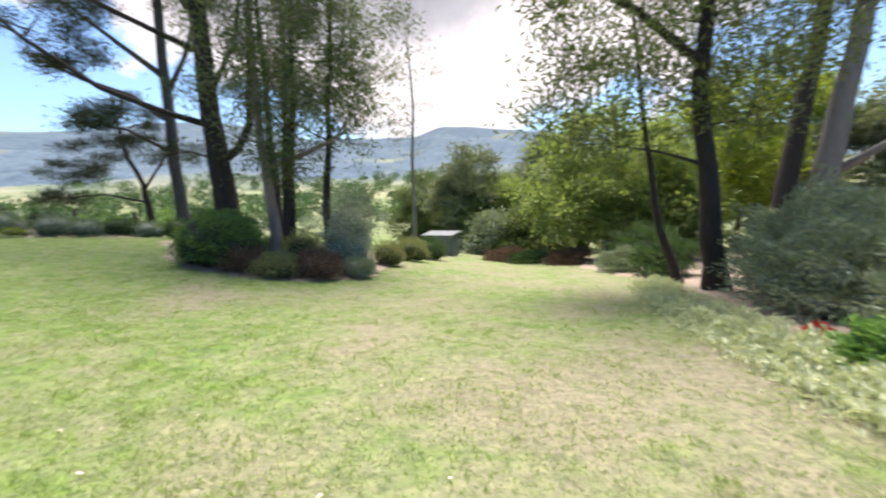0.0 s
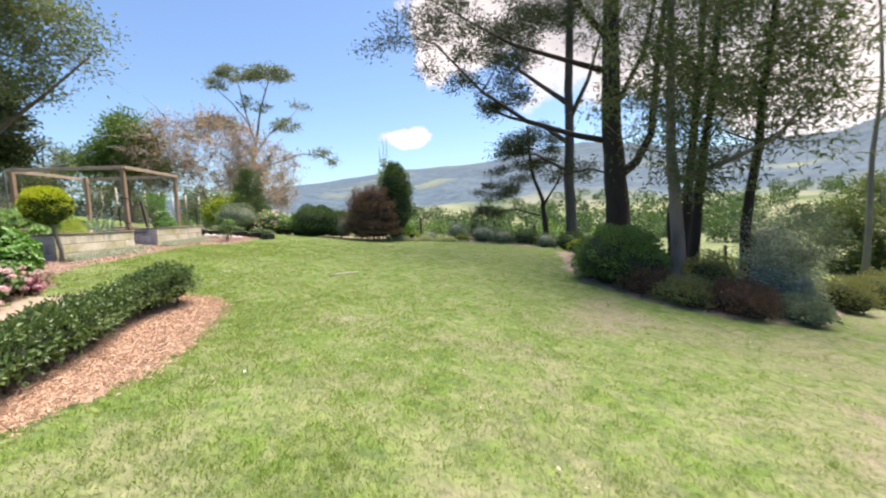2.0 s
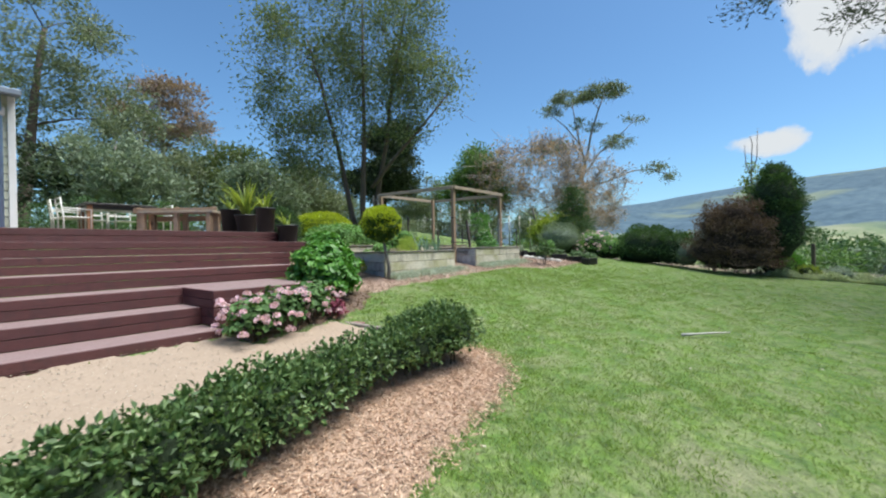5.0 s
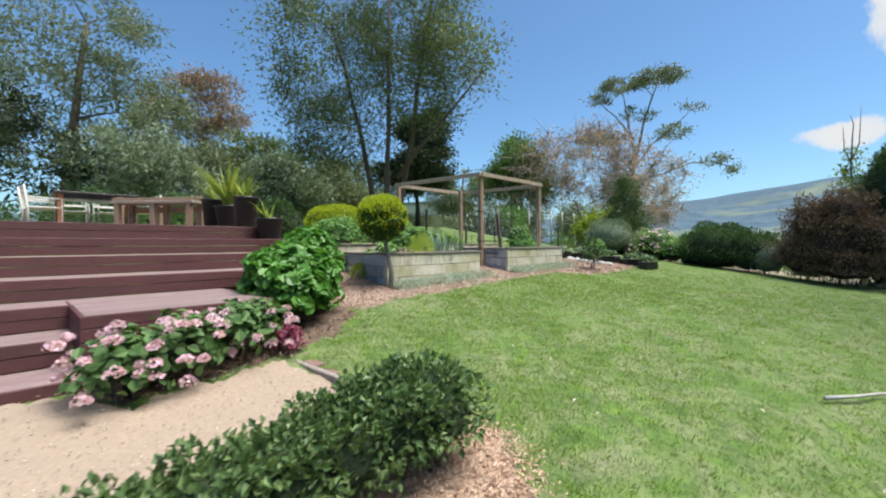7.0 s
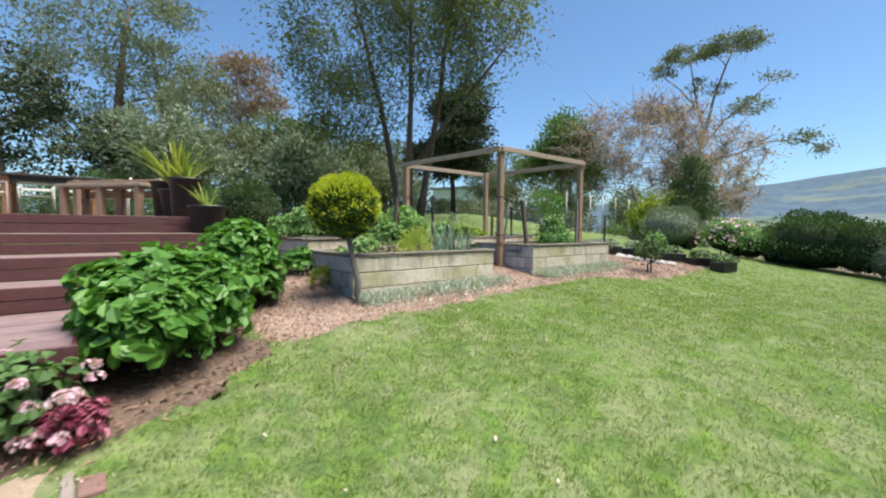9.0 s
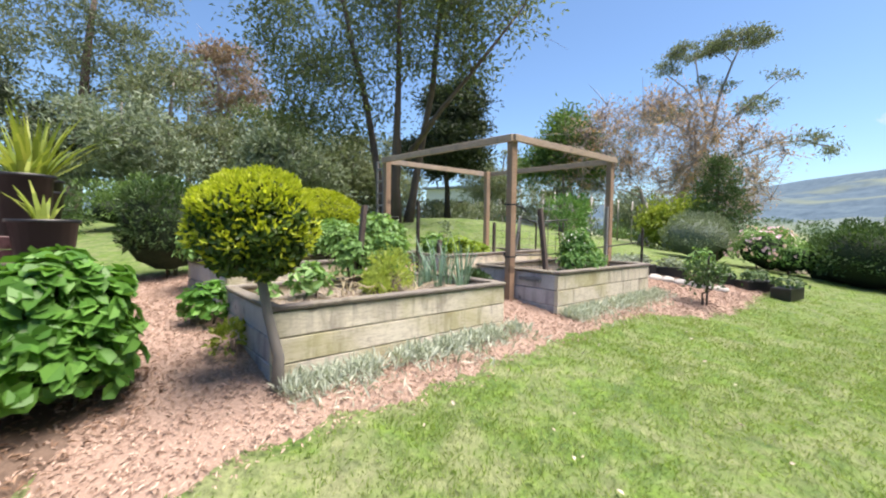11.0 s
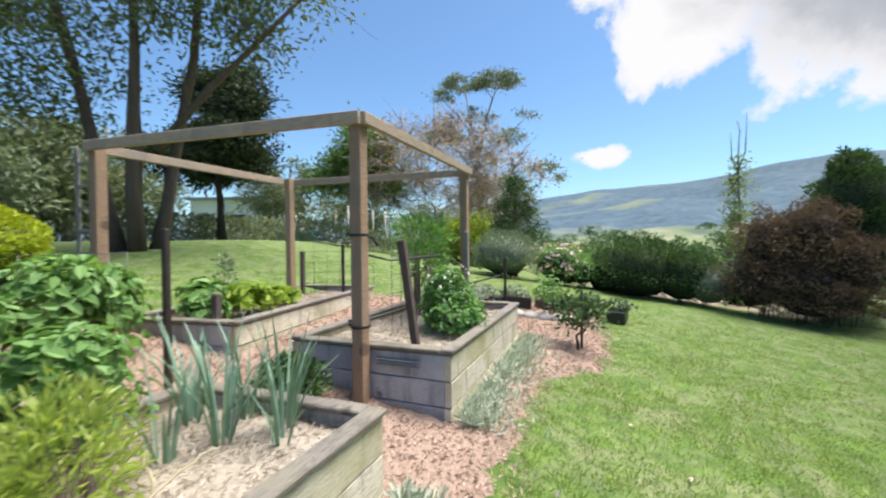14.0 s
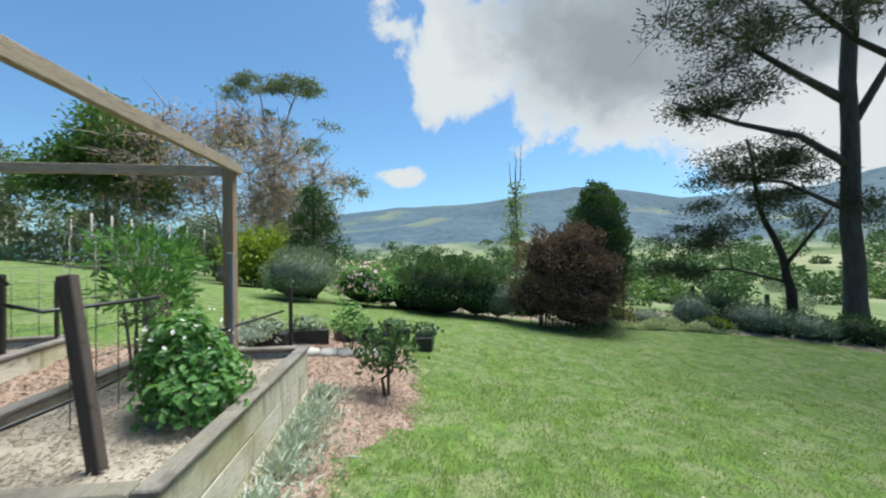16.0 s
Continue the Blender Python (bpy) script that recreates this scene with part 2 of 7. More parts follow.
def bump(t, p, height, strength=0.4, distance=0.01):
    b = node(t, "ShaderNodeBump", Strength=strength, Distance=distance)
    t.links.new(height, b.inputs["Height"])
    t.links.new(b.outputs["Normal"], p.inputs["Normal"])


def leaf_mat(name, dark, mid, light, rough=0.5, through_light=0.35, patch=1.2):
    """Leaves: each its own tone, with larger patches, light shining through."""
    m, t, p = mat(name)
    geo = t.nodes.new("ShaderNodeNewGeometry")
    own = ramp(t, geo.outputs["Random Per Island"], [(0.0, dark), (0.45, mid), (0.85, light), (1.0, tuple(min(1, c * 1.15) for c in light))])
    col = mixed(t, noise_of(t, patch, 2), own, mid)
    t.links.new(col, p.inputs["Base Color"])
    p.inputs["Roughness"].default_value = rough
    p.inputs["Specular IOR Level"].default_value = 0.35
    tr = t.nodes.new("ShaderNodeBsdfTranslucent")
    t.links.new(mixed(t, 1.0, col, (1.0, 1.0, 0.55), "MULTIPLY"), tr.inputs["Color"])
    mx = node(t, "ShaderNodeMixShader", Fac=through_light)
    out = t.nodes["Material Output"]
    t.links.new(p.outputs[0], mx.inputs[1])
    t.links.new(tr.outputs[0], mx.inputs[2])
    t.links.new(mx.outputs[0], out.inputs["Surface"])
    return m


def plain(name, c1, c2, scale=8.0, rough=0.8, stretch=(1, 1, 1), bumpy=0.3, detail=5, dist=0.01, metal=0.0, distort=0.0, random_tone=0.0):
    """A surface that varies between two colours, with relief."""
    m, t, p = mat(name)
    f = noise_of(t, scale, detail, 0.6, stretch, distort)
    big = noise_of(t, scale * 0.15, 3, 0.5)
    col = ramp(t, f, [(0.3, c1), (0.7, c2)])
    col = mixed(t, big, col, tuple((a + b) / 2 * 0.85 for a, b in zip(c1, c2)))
    if random_tone:
        info = t.nodes.new("ShaderNodeObjectInfo")
        lo, hi = 1 - random_tone, 1 + random_tone * 0.5
        tone = ramp(t, info.outputs["Random"], [(0.0, (lo, lo, lo)), (1.0, (min(hi, 1.0),) * 3)])
        col = mixed(t, 1.0, col, tone, "MULTIPLY")
    t.links.new(col, p.inputs["Base Color"])
    p.inputs["Roughness"].default_value = rough
    p.inputs["Metallic"].default_value = metal
    if bumpy:
        bump(t, p, f, bumpy, dist)
    return m


def lawn_material():
    m, t, p = mat("ground_grass")
    blade = noise_of(t, 60, 3, 0.7, (1, 1, 0.3))
    tuft = ramp(t, noise_of(t, 4.6, 6, 0.72, distort=0.9), [(0.38, (0, 0, 0)), (0.64, (1, 1, 1))])
    worn = noise_of(t, 0.55, 5, 0.62, distort=0.4)
    green = ramp(t, blade, [(0.25, (0.038, 0.07, 0.022)), (0.55, (0.078, 0.136, 0.038)), (0.8, (0.13, 0.195, 0.07))])
    straw = ramp(t, blade, [(0.25, (0.14, 0.12, 0.085)), (0.6, (0.25, 0.215, 0.165)), (0.8, (0.34, 0.30, 0.24))])
    co = t.nodes.new("ShaderNodeTexCoord")
    sep = t.nodes.new("ShaderNodeSeparateXYZ")
    t.links.new(co.outputs["Object"], sep.inputs[0])
    east = node(t, "ShaderNodeMapRange")
    for k, v in (("From Min", -9.0), ("From Max", 3.0), ("To Min", -0.22), ("To Max", 0.06)):
        east.inputs[k].default_value = v
    t.links.new(sep.outputs["X"], east.inputs["Value"])
    add = t.nodes.new("ShaderNodeMath")
    add.operation = "ADD"
    t.links.new(worn, add.inputs[0])
    t.links.new(east.outputs[0], add.inputs[1])
    # bare patches trodden into the turf
    total = add.outputs[0]
    for cx, cy, rx in ((6.0, 7.7, 1.7), (4.6, 6.6, 1.6), (-1.0, 10.5, 1.6), (-2.2, 11.2, 1.3), (2.6, 8.8, 1.2), (-12.0, 5.6, 0.9), (-13.3, 6.9, 0.8), (-8.4, 3.25, 0.5), (-9.3, 3.7, 0.6), (-10.4, 4.3, 0.6), (-7.3, 2.9, 0.5), (-4.9, 5.0, 0.4)):
        d = t.nodes.new("ShaderNodeVectorMath")
        d.operation = "DISTANCE"
        flat = t.nodes.new("ShaderNodeVectorMath")
        flat.operation = "MULTIPLY"
        flat.inputs[1].default_value = (1, 1, 0)
        t.links.new(co.outputs["Object"], flat.inputs[0])
        t.links.new(flat.outputs[0], d.inputs[0])
        d.inputs[1].default_value = (cx, cy, 0)
        near = node(t, "ShaderNodeMapRange")
        for k, v in (("From Min", rx * 0.3), ("From Max", rx), ("To Min", 0.19), ("To Max", 0.0)):
            near.inputs[k].default_value = v
        t.links.new(d.outputs["Value"], near.inputs["Value"])
        plus = t.nodes.new("ShaderNodeMath")
        plus.operation = "ADD"
        t.links.new(total, plus.inputs[0])
        t.links.new(near.outputs[0], plus.inputs[1])
        total = plus.outputs[0]
    wear = ramp(t, total, [(0.44, (0, 0, 0)), (0.72, (0.72, 0.72, 0.72))])
    pale = ramp(t, noise_of(t, 2.6, 5, 0.68, distort=0.8), [(0.42, (0, 0, 0)), (0.62, (0.85, 0.85, 0.85))])
    lush = mixed(t, pale, mixed(t, tuft, green, (0.125, 0.205, 0.036)), (0.19, 0.215, 0.105))
    clod = ramp(t, noise_of(t, 13, 5, 0.7, distort=0.6), [(0.32, (0.55, 0.58, 0.52)), (0.5, (1, 1, 1)), (0.7, (1.32, 1.3, 1.22))])
    turf = mixed(t, 1.0, mixed(t, wear, lush, straw), clod, "MULTIPLY")
    # beyond the garden: paddocks, scrub and forested slopes
    ln = t.nodes.new("ShaderNodeVectorMath")
    ln.operation = "LENGTH"
    t.links.new(co.outputs["Object"], ln.inputs[0])
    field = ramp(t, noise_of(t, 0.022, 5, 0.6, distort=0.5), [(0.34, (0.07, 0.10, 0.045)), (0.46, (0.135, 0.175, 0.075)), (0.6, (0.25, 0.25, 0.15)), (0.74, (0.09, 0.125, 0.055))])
    # Blue in these tones stands for distance haze over the far trees.
    hazy_forest = ramp(t, noise_of(t, 0.05, 6, 0.75), [(0.35, (0.04, 0.072, 0.10)), (0.55, (0.068, 0.108, 0.142)), (0.75, (0.115, 0.165, 0.165))])
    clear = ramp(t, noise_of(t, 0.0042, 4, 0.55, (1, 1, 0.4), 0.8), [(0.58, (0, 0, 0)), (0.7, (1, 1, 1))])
    hill = mixed(t, clear, hazy_forest, (0.15, 0.18, 0.125))
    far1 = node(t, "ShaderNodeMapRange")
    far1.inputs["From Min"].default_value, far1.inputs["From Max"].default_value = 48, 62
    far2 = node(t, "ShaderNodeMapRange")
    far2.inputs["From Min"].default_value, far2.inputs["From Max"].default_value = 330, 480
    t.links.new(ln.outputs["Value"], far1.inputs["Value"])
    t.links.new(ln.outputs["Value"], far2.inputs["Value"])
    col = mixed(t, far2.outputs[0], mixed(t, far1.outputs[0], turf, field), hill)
    t.links.new(col, p.inputs["Base Color"])
    p.inputs["Roughness"].default_value = 0.9
    p.inputs["Specular IOR Level"].default_value = 0.2
    bump(t, p, blade, 0.6, 0.02)
    return m


def timber_material(name, pale, dark, stain, moss=0.0, scale=1.0, rough=0.85):
    """Weathered boards: long grain, dark runs, some green."""
    m, t, p = mat(name)
    grain = noise_of(t, 14 * scale, 6, 0.65, (1, 9, 9), 0.6, True)
    run = noise_of(t, 2.2 * scale, 4, 0.6, (1.0, 1.0, 0.6), 0.5, True)
    info = t.nodes.new("ShaderNodeObjectInfo")
    col = ramp(t, grain, [(0.28, dark), (0.5, pale), (0.8, tuple(min(1, c * 1.2) for c in pale))])
    col = mixed(t, ramp(t, run, [(0.5, (0, 0, 0)), (0.72, (0.75, 0.75, 0.75))]), col, stain)
    drip = ramp(t, noise_of(t, 7.0 * scale, 4, 0.65, (1.0, 1.0, 0.16), 0.3, True), [(0.53, (0, 0, 0)), (0.66, (0.55, 0.55, 0.55))])
    col = mixed(t, drip, col, tuple(c * 0.8 for c in stain))
    crack = ramp(t, noise_of(t, 9 * scale, 5, 0.7, (0.5, 16, 16), 0.4, True), [(0.63, (0, 0, 0)), (0.69, (0.8, 0.8, 0.8))])
    col = mixed(t, crack, col, tuple(c * 0.35 for c in dark))
    knot = ramp(t, noise_of(t, 3.3 * scale, 2, 0.4, (1, 1.6, 1.6), 0.2, True), [(0.70, (0, 0, 0)), (0.75, (0.8, 0.8, 0.8))])
    col = mixed(t, knot, col, tuple(c * 0.5 for c in dark))
    if moss:
        green = ramp(t, noise_of(t, 1.4, 4, 0.6, distort=0.4, vary=True), [(0.42, (0, 0, 0)), (0.62, (moss, moss, moss))])
        col = mixed(t, green, col, (0.36, 0.34, 0.12))
    tone = ramp(t, info.outputs["Random"], [(0.0, (0.8, 0.8, 0.8)), (1.0, (1, 1, 1))])
    col = mixed(t, 1.0, col, tone, "MULTIPLY")
    t.links.new(col, p.inputs["Base Color"])
    p.inputs["Roughness"].default_value = rough
    bump(t, p, grain, 0.7, 0.008)
    return m


GRASS = lawn_material()
M_BLADE = leaf_mat("grass_blade", (0.115, 0.175, 0.0508), (0.176, 0.245, 0.0798), (0.351, 0.343, 0.193), 0.7, 0.4, 0.6)
M_HEDGE = leaf_mat("hedge_leaf", (0.035, 0.07, 0.025), (0.085, 0.15, 0.05), (0.26, 0.35, 0.135), 0.42, 0.25)
M_HYD = leaf_mat("hydrangea_leaf", (0.035, 0.105, 0.016), (0.09, 0.235, 0.038), (0.19, 0.39, 0.08), 0.4, 0.35)
M_GERAN = leaf_mat("geranium_leaf", (0.035, 0.08, 0.022), (0.075, 0.155, 0.042), (0.17, 0.285, 0.095), 0.6, 0.3)
M_TOPI = leaf_mat("topiary_leaf", (0.022, 0.048, 0.013), (0.055, 0.108, 0.022), (0.15, 0.22, 0.035), 0.4, 0.25)
M_LIME = leaf_mat("new_growth_leaf", (0.26, 0.34, 0.03), (0.46, 0.54, 0.045), (0.62, 0.67, 0.09), 0.45, 0.4)
M_DOME = leaf_mat("dome_leaf", (0.169, 0.237, 0.0187), (0.398, 0.473, 0.0312), (0.643, 0.692, 0.0624), 0.5, 0.35)
M_GUM = leaf_mat("gum_leaf", (0.0896, 0.117, 0.076), (0.173, 0.214, 0.131), (0.331, 0.359, 0.241), 0.5, 0.3, 0.4)
M_BIG = leaf_mat("broad_tree_leaf", (0.055, 0.085, 0.032), (0.11, 0.155, 0.06), (0.21, 0.25, 0.11), 0.5, 0.4, 0.35)
M_SHADE = leaf_mat("shade_tree_leaf", (0.06, 0.09, 0.045), (0.135, 0.18, 0.085), (0.28, 0.325, 0.175), 0.34, 0.45, 0.35)
M_BEAN = leaf_mat("bean_leaf", (0.05, 0.13, 0.035), (0.11, 0.25, 0.07), (0.24, 0.42, 0.14), 0.5, 0.4)
M_RUSSET = leaf_mat("russet_leaf", (0.16, 0.105, 0.08), (0.28, 0.2, 0.165), (0.38, 0.31, 0.27), 0.6, 0.4, 0.3)
M_OLIVE = leaf_mat("dull_olive_leaf", (0.12, 0.14, 0.065), (0.22, 0.245, 0.12), (0.36, 0.375, 0.21), 0.6, 0.35)
M_PINE = leaf_mat("dark_needles", (0.0162, 0.027, 0.0162), (0.0378, 0.0567, 0.0297), (0.081, 0.108, 0.054), 0.6, 0.2, 0.4)
M_BRIGHT = leaf_mat("bright_tree_leaf", (0.1, 0.15, 0.05), (0.22, 0.30, 0.1), (0.38, 0.46, 0.17), 0.5, 0.5, 0.4)
M_GREY = leaf_mat("grey_green_leaf", (0.0966, 0.134, 0.0878), (0.206, 0.262, 0.181), (0.347, 0.403, 0.289), 0.7, 0.25)
M_SILVER = leaf_mat("silver_leaf", (0.215, 0.259, 0.201), (0.403, 0.46, 0.374), (0.646, 0.69, 0.604), 0.8, 0.2)
M_DARKBUSH = leaf_mat("dark_bush_leaf", (0.03, 0.063, 0.027), (0.0675, 0.128, 0.048), (0.15, 0.24, 0.09), 0.5, 0.25)
M_PURPLE = leaf_mat("bronze_leaf", (0.065, 0.045, 0.038), (0.135, 0.09, 0.072), (0.22, 0.16, 0.12), 0.55, 0.3)
M_BARK_M = plain("dark_grey_bark", (0.04, 0.036, 0.038), (0.12, 0.11, 0.112), 7, 0.95, (1, 1, 0.25), 0.8, dist=0.04)
M_AUTUMN = leaf_mat("autumn_leaf", (0.26, 0.165, 0.13), (0.42, 0.29, 0.235), (0.54, 0.42, 0.36), 0.6, 0.55, 0.3)
M_BARK_P = plain("pale_twig_bark", (0.22, 0.19, 0.175), (0.42, 0.37, 0.34), 5, 0.9, (1, 1, 0.3), 0.5, dist=0.03)
M_VEG = leaf_mat("vegetable_leaf", (0.0715, 0.164, 0.0482), (0.157, 0.305, 0.0894), (0.3, 0.475, 0.165), 0.5, 0.35)
M_LETTUCE = leaf_mat("lettuce_leaf", (0.12, 0.2, 0.02), (0.24, 0.36, 0.04), (0.36, 0.46, 0.08), 0.5, 0.45)
M_YELLOWISH = leaf_mat("yellow_green_leaf", (0.103, 0.161, 0.023), (0.23, 0.31, 0.0517), (0.414, 0.46, 0.103), 0.5, 0.4)
M_ONION = leaf_mat("onion_leaf", (0.091, 0.176, 0.126), (0.156, 0.27, 0.196), (0.26, 0.378, 0.28), 0.45, 0.2)
M_EDGE = leaf_mat("pale_edging_leaf", (0.312, 0.364, 0.221), (0.52, 0.572, 0.377), (0.728, 0.754, 0.559), 0.8, 0.3)
M_SHED = plain("dull_shed_sheet", (0.11, 0.13, 0.14), (0.19, 0.22, 0.24), 4, 0.5, metal=0.2)
M_BUSH = leaf_mat("mid_green_leaf", (0.0575, 0.115, 0.0368), (0.121, 0.213, 0.0633), (0.23, 0.345, 0.115), 0.5, 0.3)
M_FENNEL = leaf_mat("fennel_leaf", (0.22, 0.32, 0.08), (0.4, 0.5, 0.13), (0.56, 0.63, 0.24), 0.55, 0.5)
M_TUFT = leaf_mat("tuft_blade", (0.112, 0.203, 0.0435), (0.225, 0.341, 0.0725), (0.435, 0.493, 0.189), 0.6, 0.45, 0.9)
M_MAGENTA = leaf_mat("magenta_leaf", (0.10, 0.012, 0.03), (0.20, 0.028, 0.065), (0.58, 0.22, 0.30), 0.5, 0.3)
M_PINK = leaf_mat("pink_petal", (0.64, 0.36, 0.49), (0.77, 0.53, 0.64), (0.83, 0.70, 0.76), 0.6, 0.35)
M_WHITEFL = leaf_mat("white_petal", (0.6, 0.62, 0.55), (0.75, 0.75, 0.7), (0.82, 0.82, 0.78), 0.6, 0.3)
M_RED = leaf_mat("red_petal", (0.4, 0.03, 0.03), (0.55, 0.06, 0.05), (0.65, 0.12, 0.08), 0.6, 0.3)
# Near-black green that paints the shadow between leaves onto the inner bodies.
M_CORE_SHADE = plain("inner_foliage_shade", (0.012, 0.022, 0.009), (0.03, 0.053, 0.018), 14, 0.95, bumpy=0.8, dist=0.05)
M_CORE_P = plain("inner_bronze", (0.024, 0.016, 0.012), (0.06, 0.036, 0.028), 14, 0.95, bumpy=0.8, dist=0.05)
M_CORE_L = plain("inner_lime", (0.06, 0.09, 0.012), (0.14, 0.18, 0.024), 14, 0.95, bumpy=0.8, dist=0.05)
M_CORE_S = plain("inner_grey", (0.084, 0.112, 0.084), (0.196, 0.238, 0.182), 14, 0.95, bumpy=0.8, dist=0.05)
M_BARK_D = plain("dark_bark", (0.018, 0.014, 0.012), (0.055, 0.044, 0.038), 9, 0.95, (1, 1, 0.25), 0.9, dist=0.04)
M_BARK_G = plain("grey_bark", (0.12, 0.11, 0.10), (0.27, 0.25, 0.23), 5, 0.9, (1, 1, 0.3), 0.6, dist=0.03)
M_BARK_W = plain("pale_peeling_bark", (0.10, 0.065, 0.05), (0.40, 0.34, 0.30), 3, 0.85, (1, 1, 0.3), 0.5, dist=0.03)
M_BARK_B = plain("brown_bark", (0.07, 0.05, 0.04), (0.16, 0.12, 0.10), 8, 0.95, (1, 1, 0.25), 0.8, dist=0.03)
M_TWIG = plain("twig", (0.10, 0.075, 0.055), (0.2, 0.155, 0.12), 10, 0.9)
M_DRY = plain("dry_stem", (0.30, 0.25, 0.16), (0.48, 0.42, 0.28), 12, 0.9)
M_SLEEPER = timber_material("weathered_sleeper", (0.69, 0.64, 0.52), (0.35, 0.305, 0.235), (0.17, 0.14, 0.11), 0.55)
# End boards: bluish grey puts the skylight on that side into the colour.
M_SLEEPER_SKYLIT = timber_material("skylit_end_sleeper", (0.529, 0.537, 0.566), (0.216, 0.211, 0.228), (0.235, 0.23, 0.255), 0.0)
M_CAP = timber_material("worn_cap", (0.22, 0.197, 0.178), (0.065, 0.054, 0.047), (0.085, 0.072, 0.064), 0.15)
M_POST = timber_material("sawn_post", (0.36, 0.24, 0.155), (0.22, 0.14, 0.09), (0.30, 0.235, 0.19), 0.0, 0.8)
M_BEAM = timber_material("sawn_beam", (0.40, 0.315, 0.235), (0.22, 0.17, 0.13), (0.30, 0.26, 0.225), 0.0, 0.8)
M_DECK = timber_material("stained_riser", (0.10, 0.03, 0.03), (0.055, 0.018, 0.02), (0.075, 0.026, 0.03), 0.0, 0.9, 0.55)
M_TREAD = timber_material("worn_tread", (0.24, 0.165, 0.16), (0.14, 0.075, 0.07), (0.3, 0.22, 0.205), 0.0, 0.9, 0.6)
M_STAKE = timber_material("old_stake", (0.10, 0.075, 0.065), (0.035, 0.026, 0.024), (0.06, 0.045, 0.04), 0.0, 2.0)
M_STAKE_G = timber_material("grey_stake", (0.25, 0.245, 0.24), (0.12, 0.115, 0.11), (0.17, 0.165, 0.16), 0.0, 2.0)
M_MULCH = plain("mulch_bed", (0.30, 0.19, 0.13), (0.60, 0.43, 0.32), 42, 0.95, bumpy=1.0, dist=0.02)
M_MULCH_B = plain("pink_mulch_bed", (0.22, 0.145, 0.108), (0.48, 0.35, 0.275), 42, 0.95, bumpy=1.0, dist=0.02)
M_STRAW = plain("straw_soil", (0.25, 0.21, 0.165), (0.48, 0.42, 0.345), 30, 0.95, bumpy=0.9, dist=0.015)
M_SAND = plain("sandy_path", (0.25, 0.185, 0.135), (0.39, 0.305, 0.23), 36, 0.95, bumpy=0.45, dist=0.008)
M_SOIL = plain("dark_soil", (0.075, 0.05, 0.036), (0.19, 0.13, 0.095), 25, 0.95, bumpy=0.9, dist=0.02)
M_LITTER = plain("leaf_litter", (0.172, 0.127, 0.0978), (0.38, 0.322, 0.241), 22, 0.95, bumpy=0.9, dist=0.02)
M_METAL = plain("rusty_steel", (0.03, 0.026, 0.024), (0.075, 0.06, 0.05), 20, 0.6, metal=0.4)
M_WIRE = plain("wire", (0.10, 0.10, 0.10), (0.2, 0.2, 0.19), 20, 0.5, metal=0.7)
M_BLACK = plain("black_plastic", (0.008, 0.008, 0.009), (0.02, 0.02, 0.022), 6, 0.45, bumpy=0.1)
M_WHITE = plain("white_paint", (0.70, 0.70, 0.68), (0.80, 0.80, 0.78), 5, 0.55, bumpy=0.1)
M_STEEL = plain("white_steel", (0.62, 0.60, 0.56), (0.78, 0.76, 0.72), 8, 0.45, bumpy=0.1)
M_TABLE = timber_material("orange_leg", (0.32, 0.15, 0.065), (0.2, 0.08, 0.035), (0.25, 0.12, 0.06), 0.0, 1.0, 0.5)
M_TABLETOP = plain("dark_tabletop", (0.02, 0.018, 0.017), (0.05, 0.045, 0.042), 6, 0.4)
M_CLAD = plain("cream_weatherboard", (0.60, 0.64, 0.50), (0.70, 0.73, 0.60), 3, 0.6, bumpy=0.1, random_tone=0.08)
M_BLUE = plain("blue_downpipe", (0.20, 0.33, 0.52), (0.26, 0.39, 0.58), 5, 0.5, bumpy=0.1)
M_ROOF = plain("grey_blue_roof", (0.16, 0.20, 0.26), (0.24, 0.28, 0.34), 4, 0.5, bumpy=0.1)
M_STONE = plain("pale_stone", (0.36, 0.34, 0.31), (0.56, 0.54, 0.50), 9, 0.85, bumpy=0.5)
M_BRICK = plain("edging_stone", (0.20, 0.17, 0.15), (0.36, 0.31, 0.27), 12, 0.9, bumpy=0.6)
M_PAVER = plain("dull_red_brick", (0.16, 0.085, 0.07), (0.27, 0.16, 0.135), 16, 0.9, bumpy=0.6)
M_TIN = plain("corrugated_tin", (0.30, 0.36, 0.40), (0.44, 0.50, 0.54), 4, 0.45, metal=0.3)
M_TEAL = plain("teal_cover", (0.10, 0.40, 0.42), (0.16, 0.5, 0.5), 6, 0.5)

# ---------------------------------------------------------------- ground, hills, clouds
P0 = Vector((-4.64, 1.46, 0.0))        # foot of the steps at their open end
RISE, GO, Z1 = 0.209, 0.55, 0.44
DECK = Z1 + 6 * RISE

def skyline(az):
    a = np.array([p[0] for p in SKYLINE], float)
    e = np.array([p[1] for p in SKYLINE], float)
    return np.interp(az, a, e)


